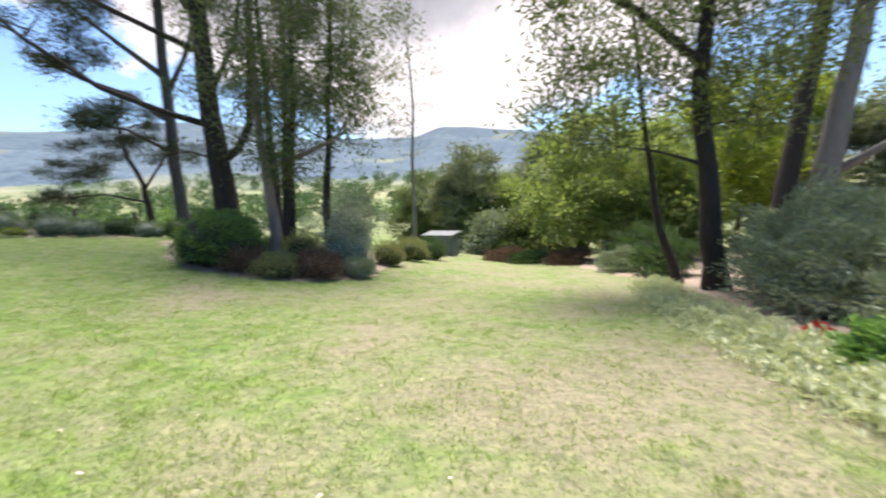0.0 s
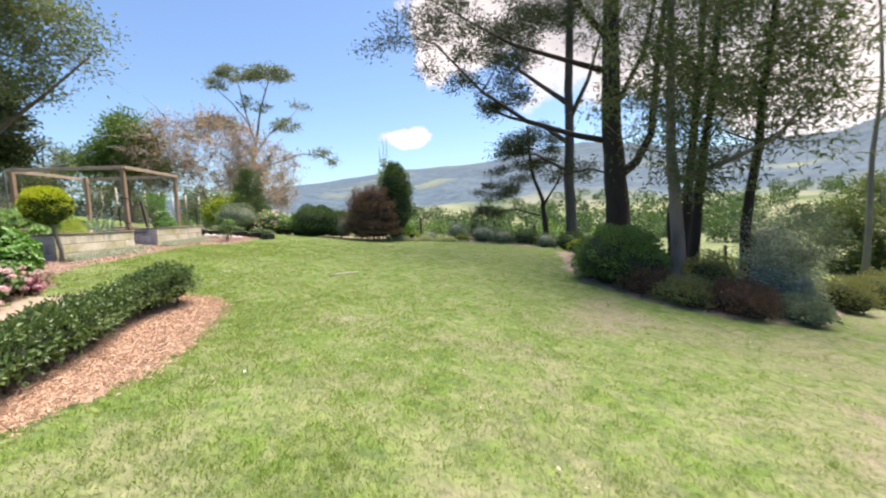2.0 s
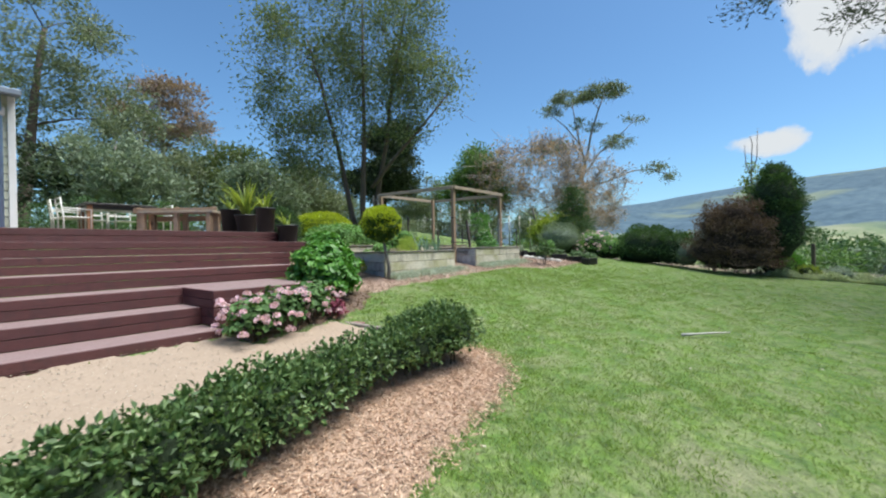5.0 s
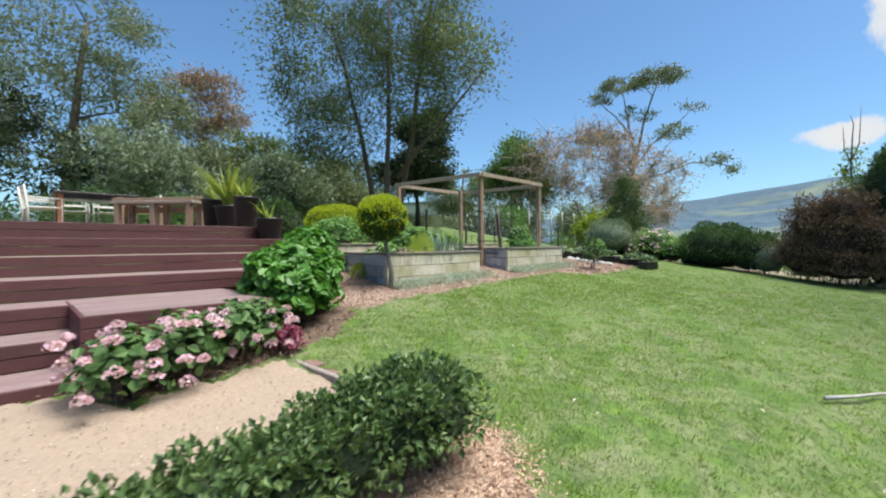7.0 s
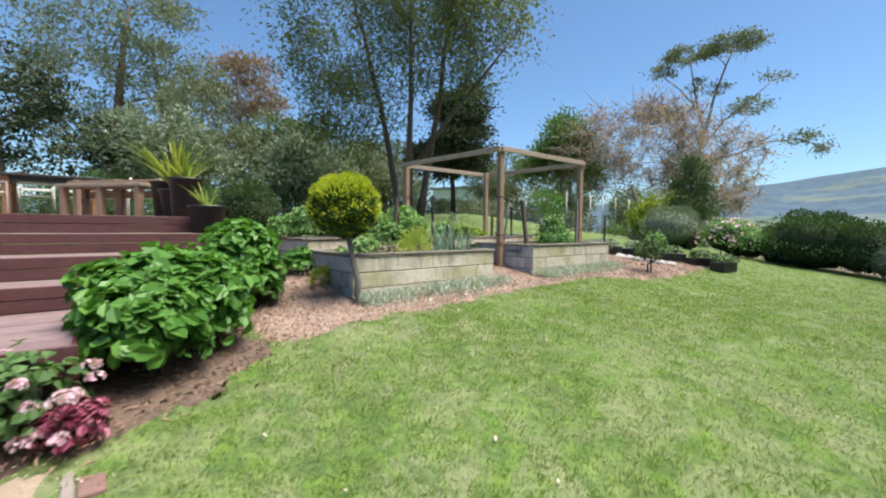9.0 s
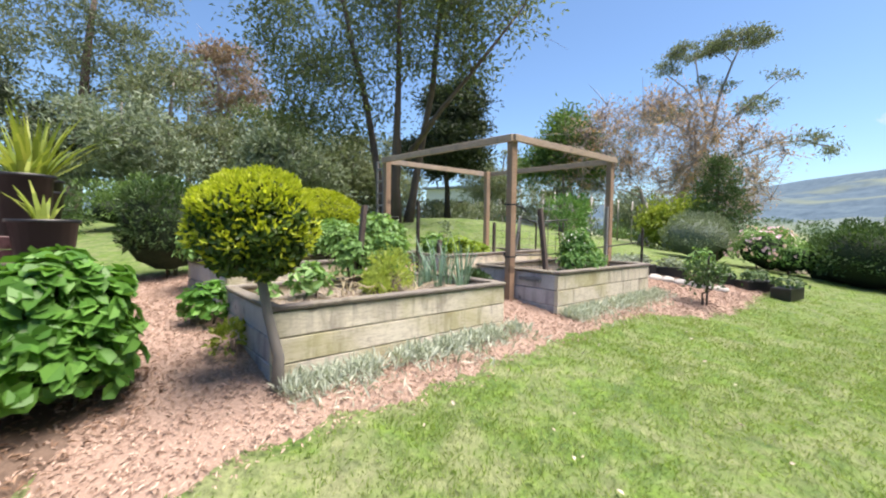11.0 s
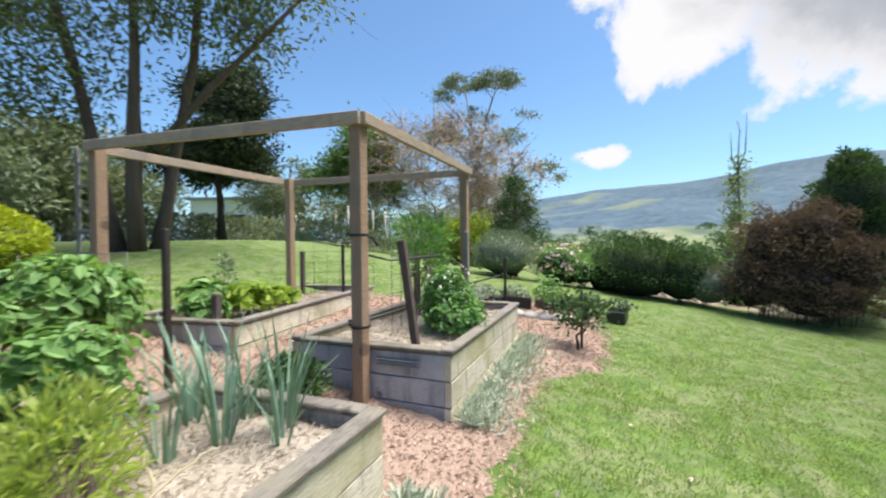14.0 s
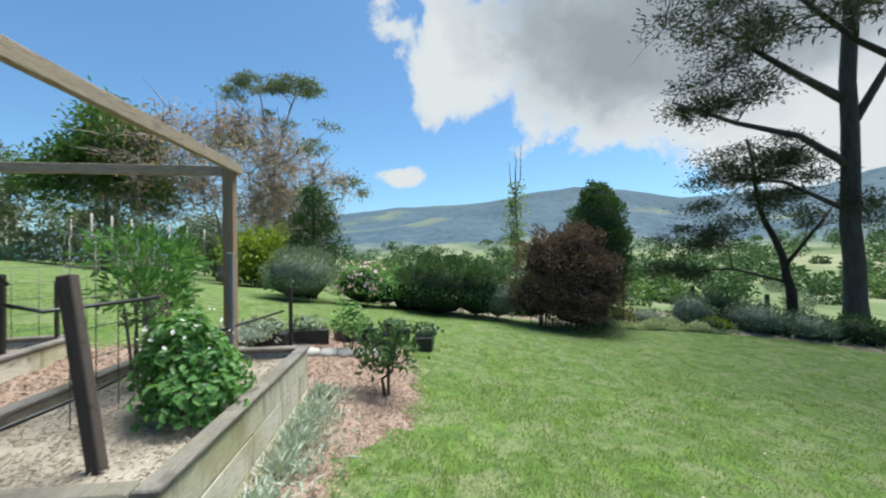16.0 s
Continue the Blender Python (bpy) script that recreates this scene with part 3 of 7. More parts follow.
def build_ground():
    cx, cy, turns = -6.0, 7.0, 360
    radii = np.concatenate([np.linspace(0.4, 30, 75), np.geomspace(30.6, 1900, 95)])
    az = np.linspace(-180, 180, turns, endpoint=False)
    rr, aa = np.meshgrid(radii, az, indexing="ij")
    x, y = cx + rr * np.cos(np.radians(aa)), cy + rr * np.sin(np.radians(aa))
    z = near_ground(x, y)
    rough = np.array([[noise.fractal(Vector((u * 0.006, v * 0.006, 0)), 1.0, 2.0, 5) if r > 120 else 0.0 for u, v, r in zip(a, b, c)] for a, b, c in zip(x, y, rr)])
    top = 1.7 + 1350 * np.tan(np.radians(skyline(aa)))
    rise = np.clip((rr - 150) / 1200, 0, 1) ** 1.5
    steep = np.where(rr > 1350, 1 - (rr - 1350) / 1200, 1.0)
    far = -8 + (top + 8) * rise * steep + rough * 18 * smooth(150, 600, rr) * (1 - smooth(1000, 1350, rr) * 0.8)
    z = z * (1 - smooth(70, 190, rr)) + far * smooth(70, 190, rr)
    along, up = (x - P0.x) * U.x + (y - P0.y) * U.y, (x - P0.x) * V.x + (y - P0.y) * V.y
    z = np.where((along < 2.2) & (along > -12) & (up > 0.3) & (up < 9.0), np.minimum(z, 0.2), z)
    small = 0.012 * np.sin(x * 2.1 + 0.6 * np.sin(y * 1.7)) * np.sin(y * 2.6 + 0.5 * np.sin(x * 1.3))
    z = z + small * (rr < 40)
    verts = [(cx, cy, gz(cx, cy))] + list(zip(x.ravel(), y.ravel(), z.ravel()))
    faces = [(0, 1 + k, 1 + (k + 1) % turns) for k in range(turns)]
    for i in range(len(radii) - 1):
        a, b = 1 + i * turns, 1 + (i + 1) * turns
        faces += [(a + k, b + k, b + (k + 1) % turns, a + (k + 1) % turns) for k in range(turns)]
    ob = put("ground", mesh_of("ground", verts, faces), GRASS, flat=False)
    tagged(ob, "mown lawn with worn straw patches running out to paddocks and forested hills", "ground", kind="structure")


build_ground()


def build_clouds():
    m = bpy.data.materials.new("cloud")
    m.use_nodes = True
    t = m.node_tree
    t.nodes.remove(t.nodes["Principled BSDF"])
    co = t.nodes.new("ShaderNodeTexCoord")

    def bank(center, squash, inner, outer, most=0.42):
        mp = t.nodes.new("ShaderNodeMapping")
        mp.inputs["Scale"].default_value = (1, 1, squash)
        t.links.new(co.outputs["Object"], mp.inputs["Vector"])
        d = t.nodes.new("ShaderNodeVectorMath")
        d.operation = "DISTANCE"
        d.inputs[1].default_value = (center[0], center[1], center[2] * squash)
        t.links.new(mp.outputs["Vector"], d.inputs[0])
        r = t.nodes.new("ShaderNodeMapRange")
        r.inputs["From Min"].default_value, r.inputs["From Max"].default_value = inner, outer
        r.inputs["To Min"].default_value, r.inputs["To Max"].default_value = most, -0.42
        t.links.new(d.outputs["Value"], r.inputs["Value"])
        return r.outputs[0]

    def way(az, el):
        a, e = radians(az), radians(el)
        return math.cos(e) * math.cos(a), math.cos(e) * math.sin(a), math.sin(e)

    top = t.nodes.new("ShaderNodeMath")
    top.operation = "MAXIMUM"
    t.links.new(bank(way(96, 33), 1.6, 0.40, 1.0), top.inputs[0])
    t.links.new(bank(way(148.5, 10.6), 3.0, 0.0, 0.14, 0.19), top.inputs[1])
    lobe = t.nodes.new("ShaderNodeMath")
    lobe.operation = "MAXIMUM"
    t.links.new(top.outputs[0], lobe.inputs[0])
    t.links.new(bank(way(139.5, 24.5), 1.5, 0.1, 0.3, 0.21), lobe.inputs[1])
    top = lobe
    puff = noise_of(t, 6.5, 7, 0.58, distort=0.25)
    add = t.nodes.new("ShaderNodeMath")
    add.operation = "ADD"
    t.links.new(top.outputs[0], add.inputs[0])
    t.links.new(puff, add.inputs[1])
    alpha = ramp(t, add.outputs[0], [(0.46, (0, 0, 0)), (0.54, (0.85, 0.85, 0.85)), (0.62, (1, 1, 1))])
    deep = t.nodes.new("ShaderNodeMath")
    deep.operation = "MULTIPLY_ADD"
    deep.inputs[1].default_value = 0.8
    t.links.new(puff, deep.inputs[0])
    t.links.new(bank(way(110, 32), 1.5, 0.3, 0.62, 0.42), deep.inputs[2])
    shade = ramp(t, deep.outputs[0], [(0.32, (0.98, 0.98, 0.99)), (0.5, (0.82, 0.83, 0.86)), (0.66, (0.56, 0.59, 0.64)), (0.86, (0.42, 0.45, 0.50))])
    em = node(t, "ShaderNodeEmission", Strength=0.45)
    t.links.new(shade, em.inputs["Color"])
    clear = t.nodes.new("ShaderNodeBsdfTransparent")
    mx = t.nodes.new("ShaderNodeMixShader")
    t.links.new(alpha, mx.inputs[0])
    t.links.new(clear.outputs[0], mx.inputs[1])
    t.links.new(em.outputs[0], mx.inputs[2])
    t.links.new(mx.outputs[0], t.nodes["Material Output"].inputs["Surface"])
    verts, faces = [], []
    na, ne = 60, 18
    for j in range(ne + 1):
        for i in range(na + 1):
            verts.append(way(10 + 165 * i / na, 2 + 41 * j / ne))
    for j in range(ne):
        for i in range(na):
            a = j * (na + 1) + i
            faces.append((a, a + 1, a + na + 2, a + na + 1))
    ob = put("backdrop", mesh_of("backdrop", verts, faces), m, m=Matrix.Translation((-4, 4, 1.5)) @ Matrix.Scale(3600, 4), flat=False)
    tagged(ob, "bank of white and grey cumulus cloud over the hills", "clouds", kind="structure")


build_clouds()

# ---------------------------------------------------------------- beds of mulch, sand and soil in the lawn
MULCH_HEDGE = [(1.6, 0.9), (-0.6, 2.5), (-1.44, 3.2), (-1.81, 3.66), (-2.64, 4.1), (-3.64, 4.5), (-4.43, 4.72), (-4.95, 4.62), (-5.2, 4.3), (-5.0, 3.8), (-4.2, 3.2), (-3.2, 2.7), (-2.0, 2.2), (-0.5, 1.5), (1.0, 0.5)]
SAND = [(-5.75, 2.5), (-5.33, 3.28), (-4.9, 3.5), (-4.3, 3.3), (-3.2, 2.75), (-2.0, 2.25), (-0.5, 1.55), (3.5, -0.6), (3.0, -3.2), (-3.2, 0.5), (-4.7, 1.45), (-4.6, 1.9), (-5.2, 2.15)]
SOIL_STEPS = [(-4.55, 1.55), (-4.5, 1.95), (-5.2, 2.2), (-5.75, 2.52), (-6.6, 2.62), (-7.3, 2.45), (-7.6, 1.9), (-8.2, 1.9), (-8.7, 1.2), (-7.4, 0.4), (-6.0, 0.8)]
MULCH_BEDS = [(-7.2, 2.5), (-7.8, 2.62), (-8.57, 3.0), (-9.32, 3.45), (-10.6, 4.15), (-11.4, 4.6), (-12.5, 5.35), (-12.75, 6.1), (-13.4, 6.6), (-14.3, 7.1), (-16.1, 8.0), (-16.6, 6.8), (-15.9, 4.6), (-15.4, 3.3), (-13.6, 1.6), (-13.2, 0.8), (-12.0, 0.0), (-10.2, -1.6), (-8.6, 0.4), (-7.6, 1.8)]
LITTER_E = [(6.9, 6.4), (7.0, 8.3), (7.1, 9.3), (7.5, 12.9), (8.4, 16.8), (7.4, 21.0), (9.0, 30.0), (22.0, 30.0), (22.0, 5.0), (8.5, 3.0)]
ISLAND = [(-6.3, 15.1), (-4.6, 13.9), (-2.7, 13.3), (-0.6, 13.5), (0.7, 14.8), (0.4, 17.3), (0.6, 22.0), (-4.0, 22.5), (-8.5, 20.5), (-9.5, 18.5), (-7.6, 16.6)]
BORDER = [(-24.0, 10.2), (-21.4, 10.9), (-19.0, 12.1), (-17.2, 13.2), (-15.9, 14.8), (-14.9, 16.4), (-13.2, 17.6), (-10.6, 18.9), (-11.5, 22.0), (-16.0, 20.5), (-20.0, 17.0), (-25.0, 13.0)]


def inside(poly, x, y):
    x, y = np.asarray(x, float), np.asarray(y, float)
    hit = np.zeros(x.shape, bool)
    for (ax, ay), (bx, by) in zip(poly, poly[1:] + poly[:1]):
        cross = ((ay > y) != (by > y)) & (x < (bx - ax) * (y - ay) / (by - ay + 1e-12) + ax)
        hit ^= cross
    return hit


def patch(name, poly, cell, lift, material, label, category, wave=0.012):
    """A bed laid over the lawn, its edge uneven."""
    p = np.array(poly)
    lo, hi = p.min(0) - cell, p.max(0) + cell
    nx, ny = int((hi[0] - lo[0]) / cell) + 2, int((hi[1] - lo[1]) / cell) + 2
    gx, gy = np.meshgrid(lo[0] + np.arange(nx) * cell, lo[1] + np.arange(ny) * cell, indexing="ij")
    rng = np.random.default_rng(len(poly))
    gx, gy = gx + rng.normal(0, cell * 0.18, gx.shape), gy + rng.normal(0, cell * 0.18, gy.shape)
    bx = gx + 0.05 * np.sin(gy * 9) + 0.04 * np.sin(gy * 23 + gx * 11)
    by = gy + 0.05 * np.sin(gx * 10) + 0.04 * np.sin(gx * 21)
    ok = inside(poly, bx, by)
    edge = ok.copy()
    for sx in (-1, 0, 1):
        for sy in (-1, 0, 1):
            edge &= np.roll(np.roll(ok, sx, 0), sy, 1)
    gzv = near_ground(gx, gy) + np.where(edge, lift, -0.01) + wave * rng.uniform(-0.5, 1, gx.shape) * edge
    index = -np.ones(ok.shape, int)
    index[ok] = np.arange(ok.sum())
    verts = np.stack([gx[ok], gy[ok], gzv[ok]], 1)
    a, b, c, d = index[:-1, :-1], index[1:, :-1], index[1:, 1:], index[:-1, 1:]
    good = (a >= 0) & (b >= 0) & (c >= 0) & (d >= 0)
    faces = np.stack([a[good], b[good], c[good], d[good]], 1)
    ob = put(name, mesh_of(name, verts.tolist(), faces.tolist()), material, flat=False)
    return tagged(ob, label, category, kind="structure")


patch("mulch_strip", MULCH_HEDGE, 0.06, 0.03, M_MULCH, "strip of orange-brown bark mulch under the low hedge", "mulch", 0.02)
patch("sand_path", SAND, 0.055, 0.02, M_SAND, "pale compacted sand path at the foot of the steps", "path", 0.006)
patch("garden_soil", SOIL_STEPS, 0.08, 0.045, M_SOIL, "dark soil bed beside the timber steps", "soil", 0.02)
patch("mulch_path", MULCH_BEDS, 0.08, 0.03, M_MULCH_B, "bark mulch around the raised sleeper beds", "mulch", 0.02)
patch("litter_bed", LITTER_E, 0.25, 0.03, M_LITTER, "leaf litter under the eastern trees", "soil", 0.02)
patch("island_bed", ISLAND, 0.2, 0.03, M_LITTER, "leaf litter in the island bed under tall trees", "soil", 0.03)
patch("border_bed", BORDER, 0.2, 0.03, M_LITTER, "dry leaf litter in the far border", "soil", 0.03)


def scatter(poly, n, rng):
    p = np.array(poly)
    lo, hi = p.min(0), p.max(0)
    q = rng.uniform(lo, hi, (n * 6, 2))
    q = q[inside(poly, q[:, 0], q[:, 1])][:n]
    return np.c_[q, near_ground(q[:, 0], q[:, 1])]


def stuff(name, me, material, label, category):
    return tagged(put(name, me, material), label, category, kind="stuff")


def chips(name, poly, n, size, material, label, lift=0.045, box=None):
    rng = np.random.default_rng(n)
    at = scatter(poly, n, rng) + np.array((0, 0, lift))
    if box:
        at = at[(at[:, 0] > box[0]) & (at[:, 0] < box[2]) & (at[:, 1] > box[1]) & (at[:, 1] < box[3])]
    at[:, :2] += rng.normal(0, 0.07, (len(at), 2))
    at[:, 2] = near_ground(at[:, 0], at[:, 1]) + lift + rng.uniform(-0.012, 0.012, len(at))
    me = round_leaf_mesh(name, at, np.tile((0.0, 0, 1.0), (len(at), 1)), size, rng, 0.45, 0.34)
    stuff(name, me, material, label, "mulch")


M_CHIPS = leaf_mat("loose_chip", (0.32, 0.205, 0.14), (0.56, 0.395, 0.28), (0.76, 0.61, 0.48), 0.9, 0.0)
M_CHIPS_B = leaf_mat("pinkish_chip", (0.22, 0.142, 0.108), (0.44, 0.32, 0.25), (0.66, 0.53, 0.44), 0.9, 0.0)
M_DRYLEAF = leaf_mat("dry_brown_leaf", (0.10, 0.06, 0.04), (0.24, 0.15, 0.10), (0.42, 0.29, 0.20), 0.9, 0.0)
M_STRAWS = leaf_mat("loose_straw", (0.25, 0.205, 0.155), (0.49, 0.42, 0.335), (0.68, 0.61, 0.52), 0.9, 0.0)
chips("bark_chips", MULCH_HEDGE, 34000, 0.036, M_CHIPS, "loose orange and brown bark chips along the hedge", box=(-5.4, 0.8, 1.0, 5.0))
chips("bark_chips", MULCH_BEDS, 60000, 0.036, M_CHIPS_B, "loose pinkish bark chips around the raised beds")
chips("sand_grit", SAND, 9000, 0.022, M_STRAWS, "pale straws and grit on the sand path", 0.026, (-5.8, 0.3, 0.5, 3.6))
chips("dry_leaves", SOIL_STEPS, 2600, 0.05, M_DRYLEAF, "dry leaves and chips on the soil bed", 0.06)

LAWN_HOLES = (MULCH_HEDGE, SAND, SOIL_STEPS, MULCH_BEDS, LITTER_E, ISLAND, BORDER)


def build_grass():
    rng = np.random.default_rng(11)
    n = 1300000
    x, y = rng.uniform(-20, 7, n), rng.uniform(0, 20, n)
    line = np.array([(4.1, 3.5), (-0.3, 4.5), (-2.8, 4.7), (-4.4, 4.9), (-6.8, 4.1), (-8.7, 3.5), (-9.7, 4.1), (-11.5, 6.0)])
    far = np.full(n, 99.0)
    for p, q in zip(line, line[1:]):
        d = q - p
        s = np.clip(((x - p[0]) * d[0] + (y - p[1]) * d[1]) / (d @ d), 0, 1)
        far = np.minimum(far, np.hypot(x - p[0] - s * d[0], y - p[1] - s * d[1]))
    near = rng.uniform(0, 1, n) < np.exp(-far / 3.4)
    x, y = x[near], y[near]
    n = len(x)
    keep = (y > 0) & (y < 20)
    for poly in LAWN_HOLES:
        shrunk = inside(poly, x + rng.normal(0, 0.05, n), y + rng.normal(0, 0.05, n))
        keep &= ~shrunk
    x, y = x[keep], y[keep]
    at = np.c_[x, y, near_ground(x, y) - 0.004]
    lean = rng.normal(0, 0.75, (len(at), 3))
    lean[:, 2] = np.abs(lean[:, 2]) + 0.55
    me = leaf_mesh("grass", at, lean, 0.028, 0.2, 0.02, rng, 0.1)
    stuff("grass", me, M_BLADE, "short mown lawn grass, green with straw blades", "grass")
    # coarser tufts standing a little higher than the mown turf
    pick = rng.choice(len(at), 15000, replace=False)
    tuft = np.repeat(at[pick], 12, 0)
    off = rng.normal(0, 0.045, tuft.shape)
    off[:, 2] = 0
    lean = off * 9 + rng.normal(0, 0.3, off.shape)
    lean[:, 2] = 0.75
    stuff("grass_tufts", leaf_mesh("grass_tufts", tuft + off, lean, 0.044, 0.18, 0.02, rng, 0.15), M_TUFT, "coarser green tufts in the mown lawn", "grass")
    q = rng.uniform((-14, 3), (5, 12), (260, 2))
    ok = np.ones(len(q), bool)
    for poly in LAWN_HOLES:
        ok &= ~inside(poly, q[:, 0], q[:, 1])
    q = q[ok]
    me = round_leaf_mesh("fallen_leaves", np.c_[q, near_ground(q[:, 0], q[:, 1]) + 0.035], np.tile((0.0, 0, 1.0), (len(q), 1)), 0.042, rng, 0.4, 0.6)
    stuff("fallen_leaves", me, M_STRAWS, "pale fallen leaves scattered on the lawn", "leaves")


build_grass()


def build_stick():
    a, b = Vector((-6.64, 7.25, gz(-6.64, 7.25) + 0.05)), Vector((-7.1, 8.15, gz(-7.1, 8.15) + 0.045))
    pts = [a, a.lerp(b, 0.35) + Vector((0.03, 0, 0.01)), a.lerp(b, 0.7) - Vector((0.02, 0, 0)), b]
    ob = put("stick", tubes_mesh("stick", [(pts, [0.022, 0.016, 0.014, 0.01], 6)]), M_STONE)
    tagged(ob, "pale bleached stick lying on the lawn", "stick")


build_stick()

# ---------------------------------------------------------------- timber steps and deck


def step_at(s, off, z):
    return P0 + U * s + V * off + Vector((0, 0, z))


def build_deck():
    deck = new("timber_steps")
    deck.matrix_basis = Matrix.Translation(step_at(0, 0, 0)) @ pose(0, 0, 0, 0, 0, YAW)
    tagged(deck, "wide dark red stained timber steps rising to a deck", "steps")
    cache = {}

    def board(kind, s0, s1, off, z, depth, height, material):
        """A board along the steps from s0 to s1; off: its front, z: its underside."""
        key = (round(s1 - s0, 3), depth, height, material.name)
        if key not in cache:
            cache[key] = box_mesh(s1 - s0, depth, height, 0.005)
            cache[key].materials.append(material)
        ob = new(kind, cache[key])
        ob.parent = deck
        ob.matrix_basis = Matrix.Translation(((s0 + s1) / 2, off + depth / 2, z))

    left = -9.0
    rights = (0.0, 0.0, 1.45, 2.0, 2.2, 2.92, 2.75)
    for k in range(7):
        z, off, right = Z1 + RISE * k, -0.05 + GO * k, rights[k]
        half = RISE / 2
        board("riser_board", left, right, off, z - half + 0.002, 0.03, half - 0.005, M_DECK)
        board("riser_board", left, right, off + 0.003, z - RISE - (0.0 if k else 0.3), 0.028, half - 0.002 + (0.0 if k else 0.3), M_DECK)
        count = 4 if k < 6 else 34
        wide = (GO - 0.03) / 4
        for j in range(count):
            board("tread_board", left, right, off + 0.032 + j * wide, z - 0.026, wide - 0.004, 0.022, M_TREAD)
    # landing beside the lower steps
    z = Z1 + RISE * 2
    for j in range(7):
        board("tread_board", 0.03, 1.45, 0.2 + j * 0.128, z - 0.0255, 0.124, 0.022, M_TREAD)
    for j in range(4):
        board("riser_board", 0.0, 1.48, 0.165, z - 0.102 - j * 0.104, 0.03, 0.1, M_DECK)
        for s in (0.012, 1.46):
            ob = new("riser_board", cache.setdefault(("side",), box_mesh(0.028, 1.2, 0.1, 0.005)))
            if not ob.data.materials:
                ob.data.materials.append(M_DECK)
            ob.parent = deck
            ob.matrix_basis = Matrix.Translation((s, 0.8, z - 0.102 - j * 0.104))
    # closed side of the upper flight
    for k in range(3, 7):
        for j in range(2):
            ob = new("side_board", cache.setdefault(("end",), box_mesh(0.026, 0.54, 0.1, 0.005)))
            if not ob.data.materials:
                ob.data.materials.append(M_DECK)
            ob.parent = deck
            ob.matrix_basis = Matrix.Translation((rights[k] - 0.02, GO * k + 0.25, Z1 + RISE * (k - 1) + j * 0.103 - 0.03))


build_deck()


def build_house():
    ob = new("house")
    ob.matrix_basis = Matrix.Translation(step_at(-0.93, 6.75, DECK)) @ pose(0, 0, 0, 0, 0, YAW)
    tagged(ob, "cream weatherboard house with blue downpipe and grey-blue gutter", "house")
    body = box_mesh(7.0, 5.0, 2.75, 0)
    put("wall", body, M_CLAD, ob, m=Matrix.Translation((-3.52, 2.53, 0)))
    plank = box_mesh(6.9, 0.03, 0.165, 0.006)
    for k in range(16):
        put("weatherboard", plank, M_CLAD, ob, m=Matrix.Translation((-3.5, 0.0, 0.03 + k * 0.168)) @ pose(0, 0, 0, -5, 0, 0))
    end = box_mesh(0.03, 4.8, 0.165, 0.006)
    for k in range(16):
        put("weatherboard", end, M_CLAD, ob, m=Matrix.Translation((0.005, 2.5, 0.03 + k * 0.168)) @ pose(0, 0, 0, 0, -5, 0))
    put("corner_board", box_mesh(0.11, 0.05, 2.7, 0.006), M_WHITE, ob, m=Matrix.Translation((-0.03, -0.035, 0)))
    put("downpipe", tubes_mesh("downpipe", [([(-0.2, -0.09, 0.02), (-0.2, -0.09, 2.35), (-0.24, -0.3, 2.62)], [0.048] * 3, 10)]), M_BLUE, ob, "blue downpipe")
    put("rain_head", box_mesh(0.14, 0.1, 0.16, 0.01), M_WHITE, ob, m=Matrix.Translation((-0.2, -0.1, 2.3)))
    put("gutter", box_mesh(7.2, 0.13, 0.12, 0.02), M_ROOF, ob, m=Matrix.Translation((-3.54, -0.5, 2.62)))
    bm = bmesh.new()
    pts = [(-7.2, -0.52, 2.74), (0.08, -0.52, 2.74), (0.08, 5.6, 2.74), (-7.2, 5.6, 2.74), (-7.2, 2.5, 3.05), (0.08, 2.5, 3.05)]
    v = [bm.verts.new(p) for p in pts]
    for f in ((0, 1, 5, 4), (2, 3, 4, 5), (1, 2, 5), (3, 0, 4), (3, 2, 1, 0)):
        bm.faces.new([v[i] for i in f])
    part("roof", bm, M_ROOF, ob)


build_house()


def build_table():
    o = step_at(0.93, 7.75, DECK)
    ob = new("outdoor_table")
    ob.matrix_basis = Matrix.Translation(o) @ pose(0, 0, 0, 0, 0, YAW)
    tagged(ob, "outdoor table with dark top and orange timber legs", "table")
    put("tabletop", box_mesh(1.42, 0.95, 0.05, 0.008), M_TABLETOP, ob, m=Matrix.Translation((0, 0, 0.74)))
    put("apron", box_mesh(1.25, 0.8, 0.09, 0.006), M_TABLETOP, ob, m=Matrix.Translation((0, 0, 0.65)))
    leg = box_mesh(0.1, 0.1, 0.74, 0.008)
    for sx in (-1, 1):
        for sy in (-1, 1):
            put("leg", leg, M_TABLE, ob, m=Matrix.Translation((sx * 0.6, sy * 0.38, 0)))


build_table()


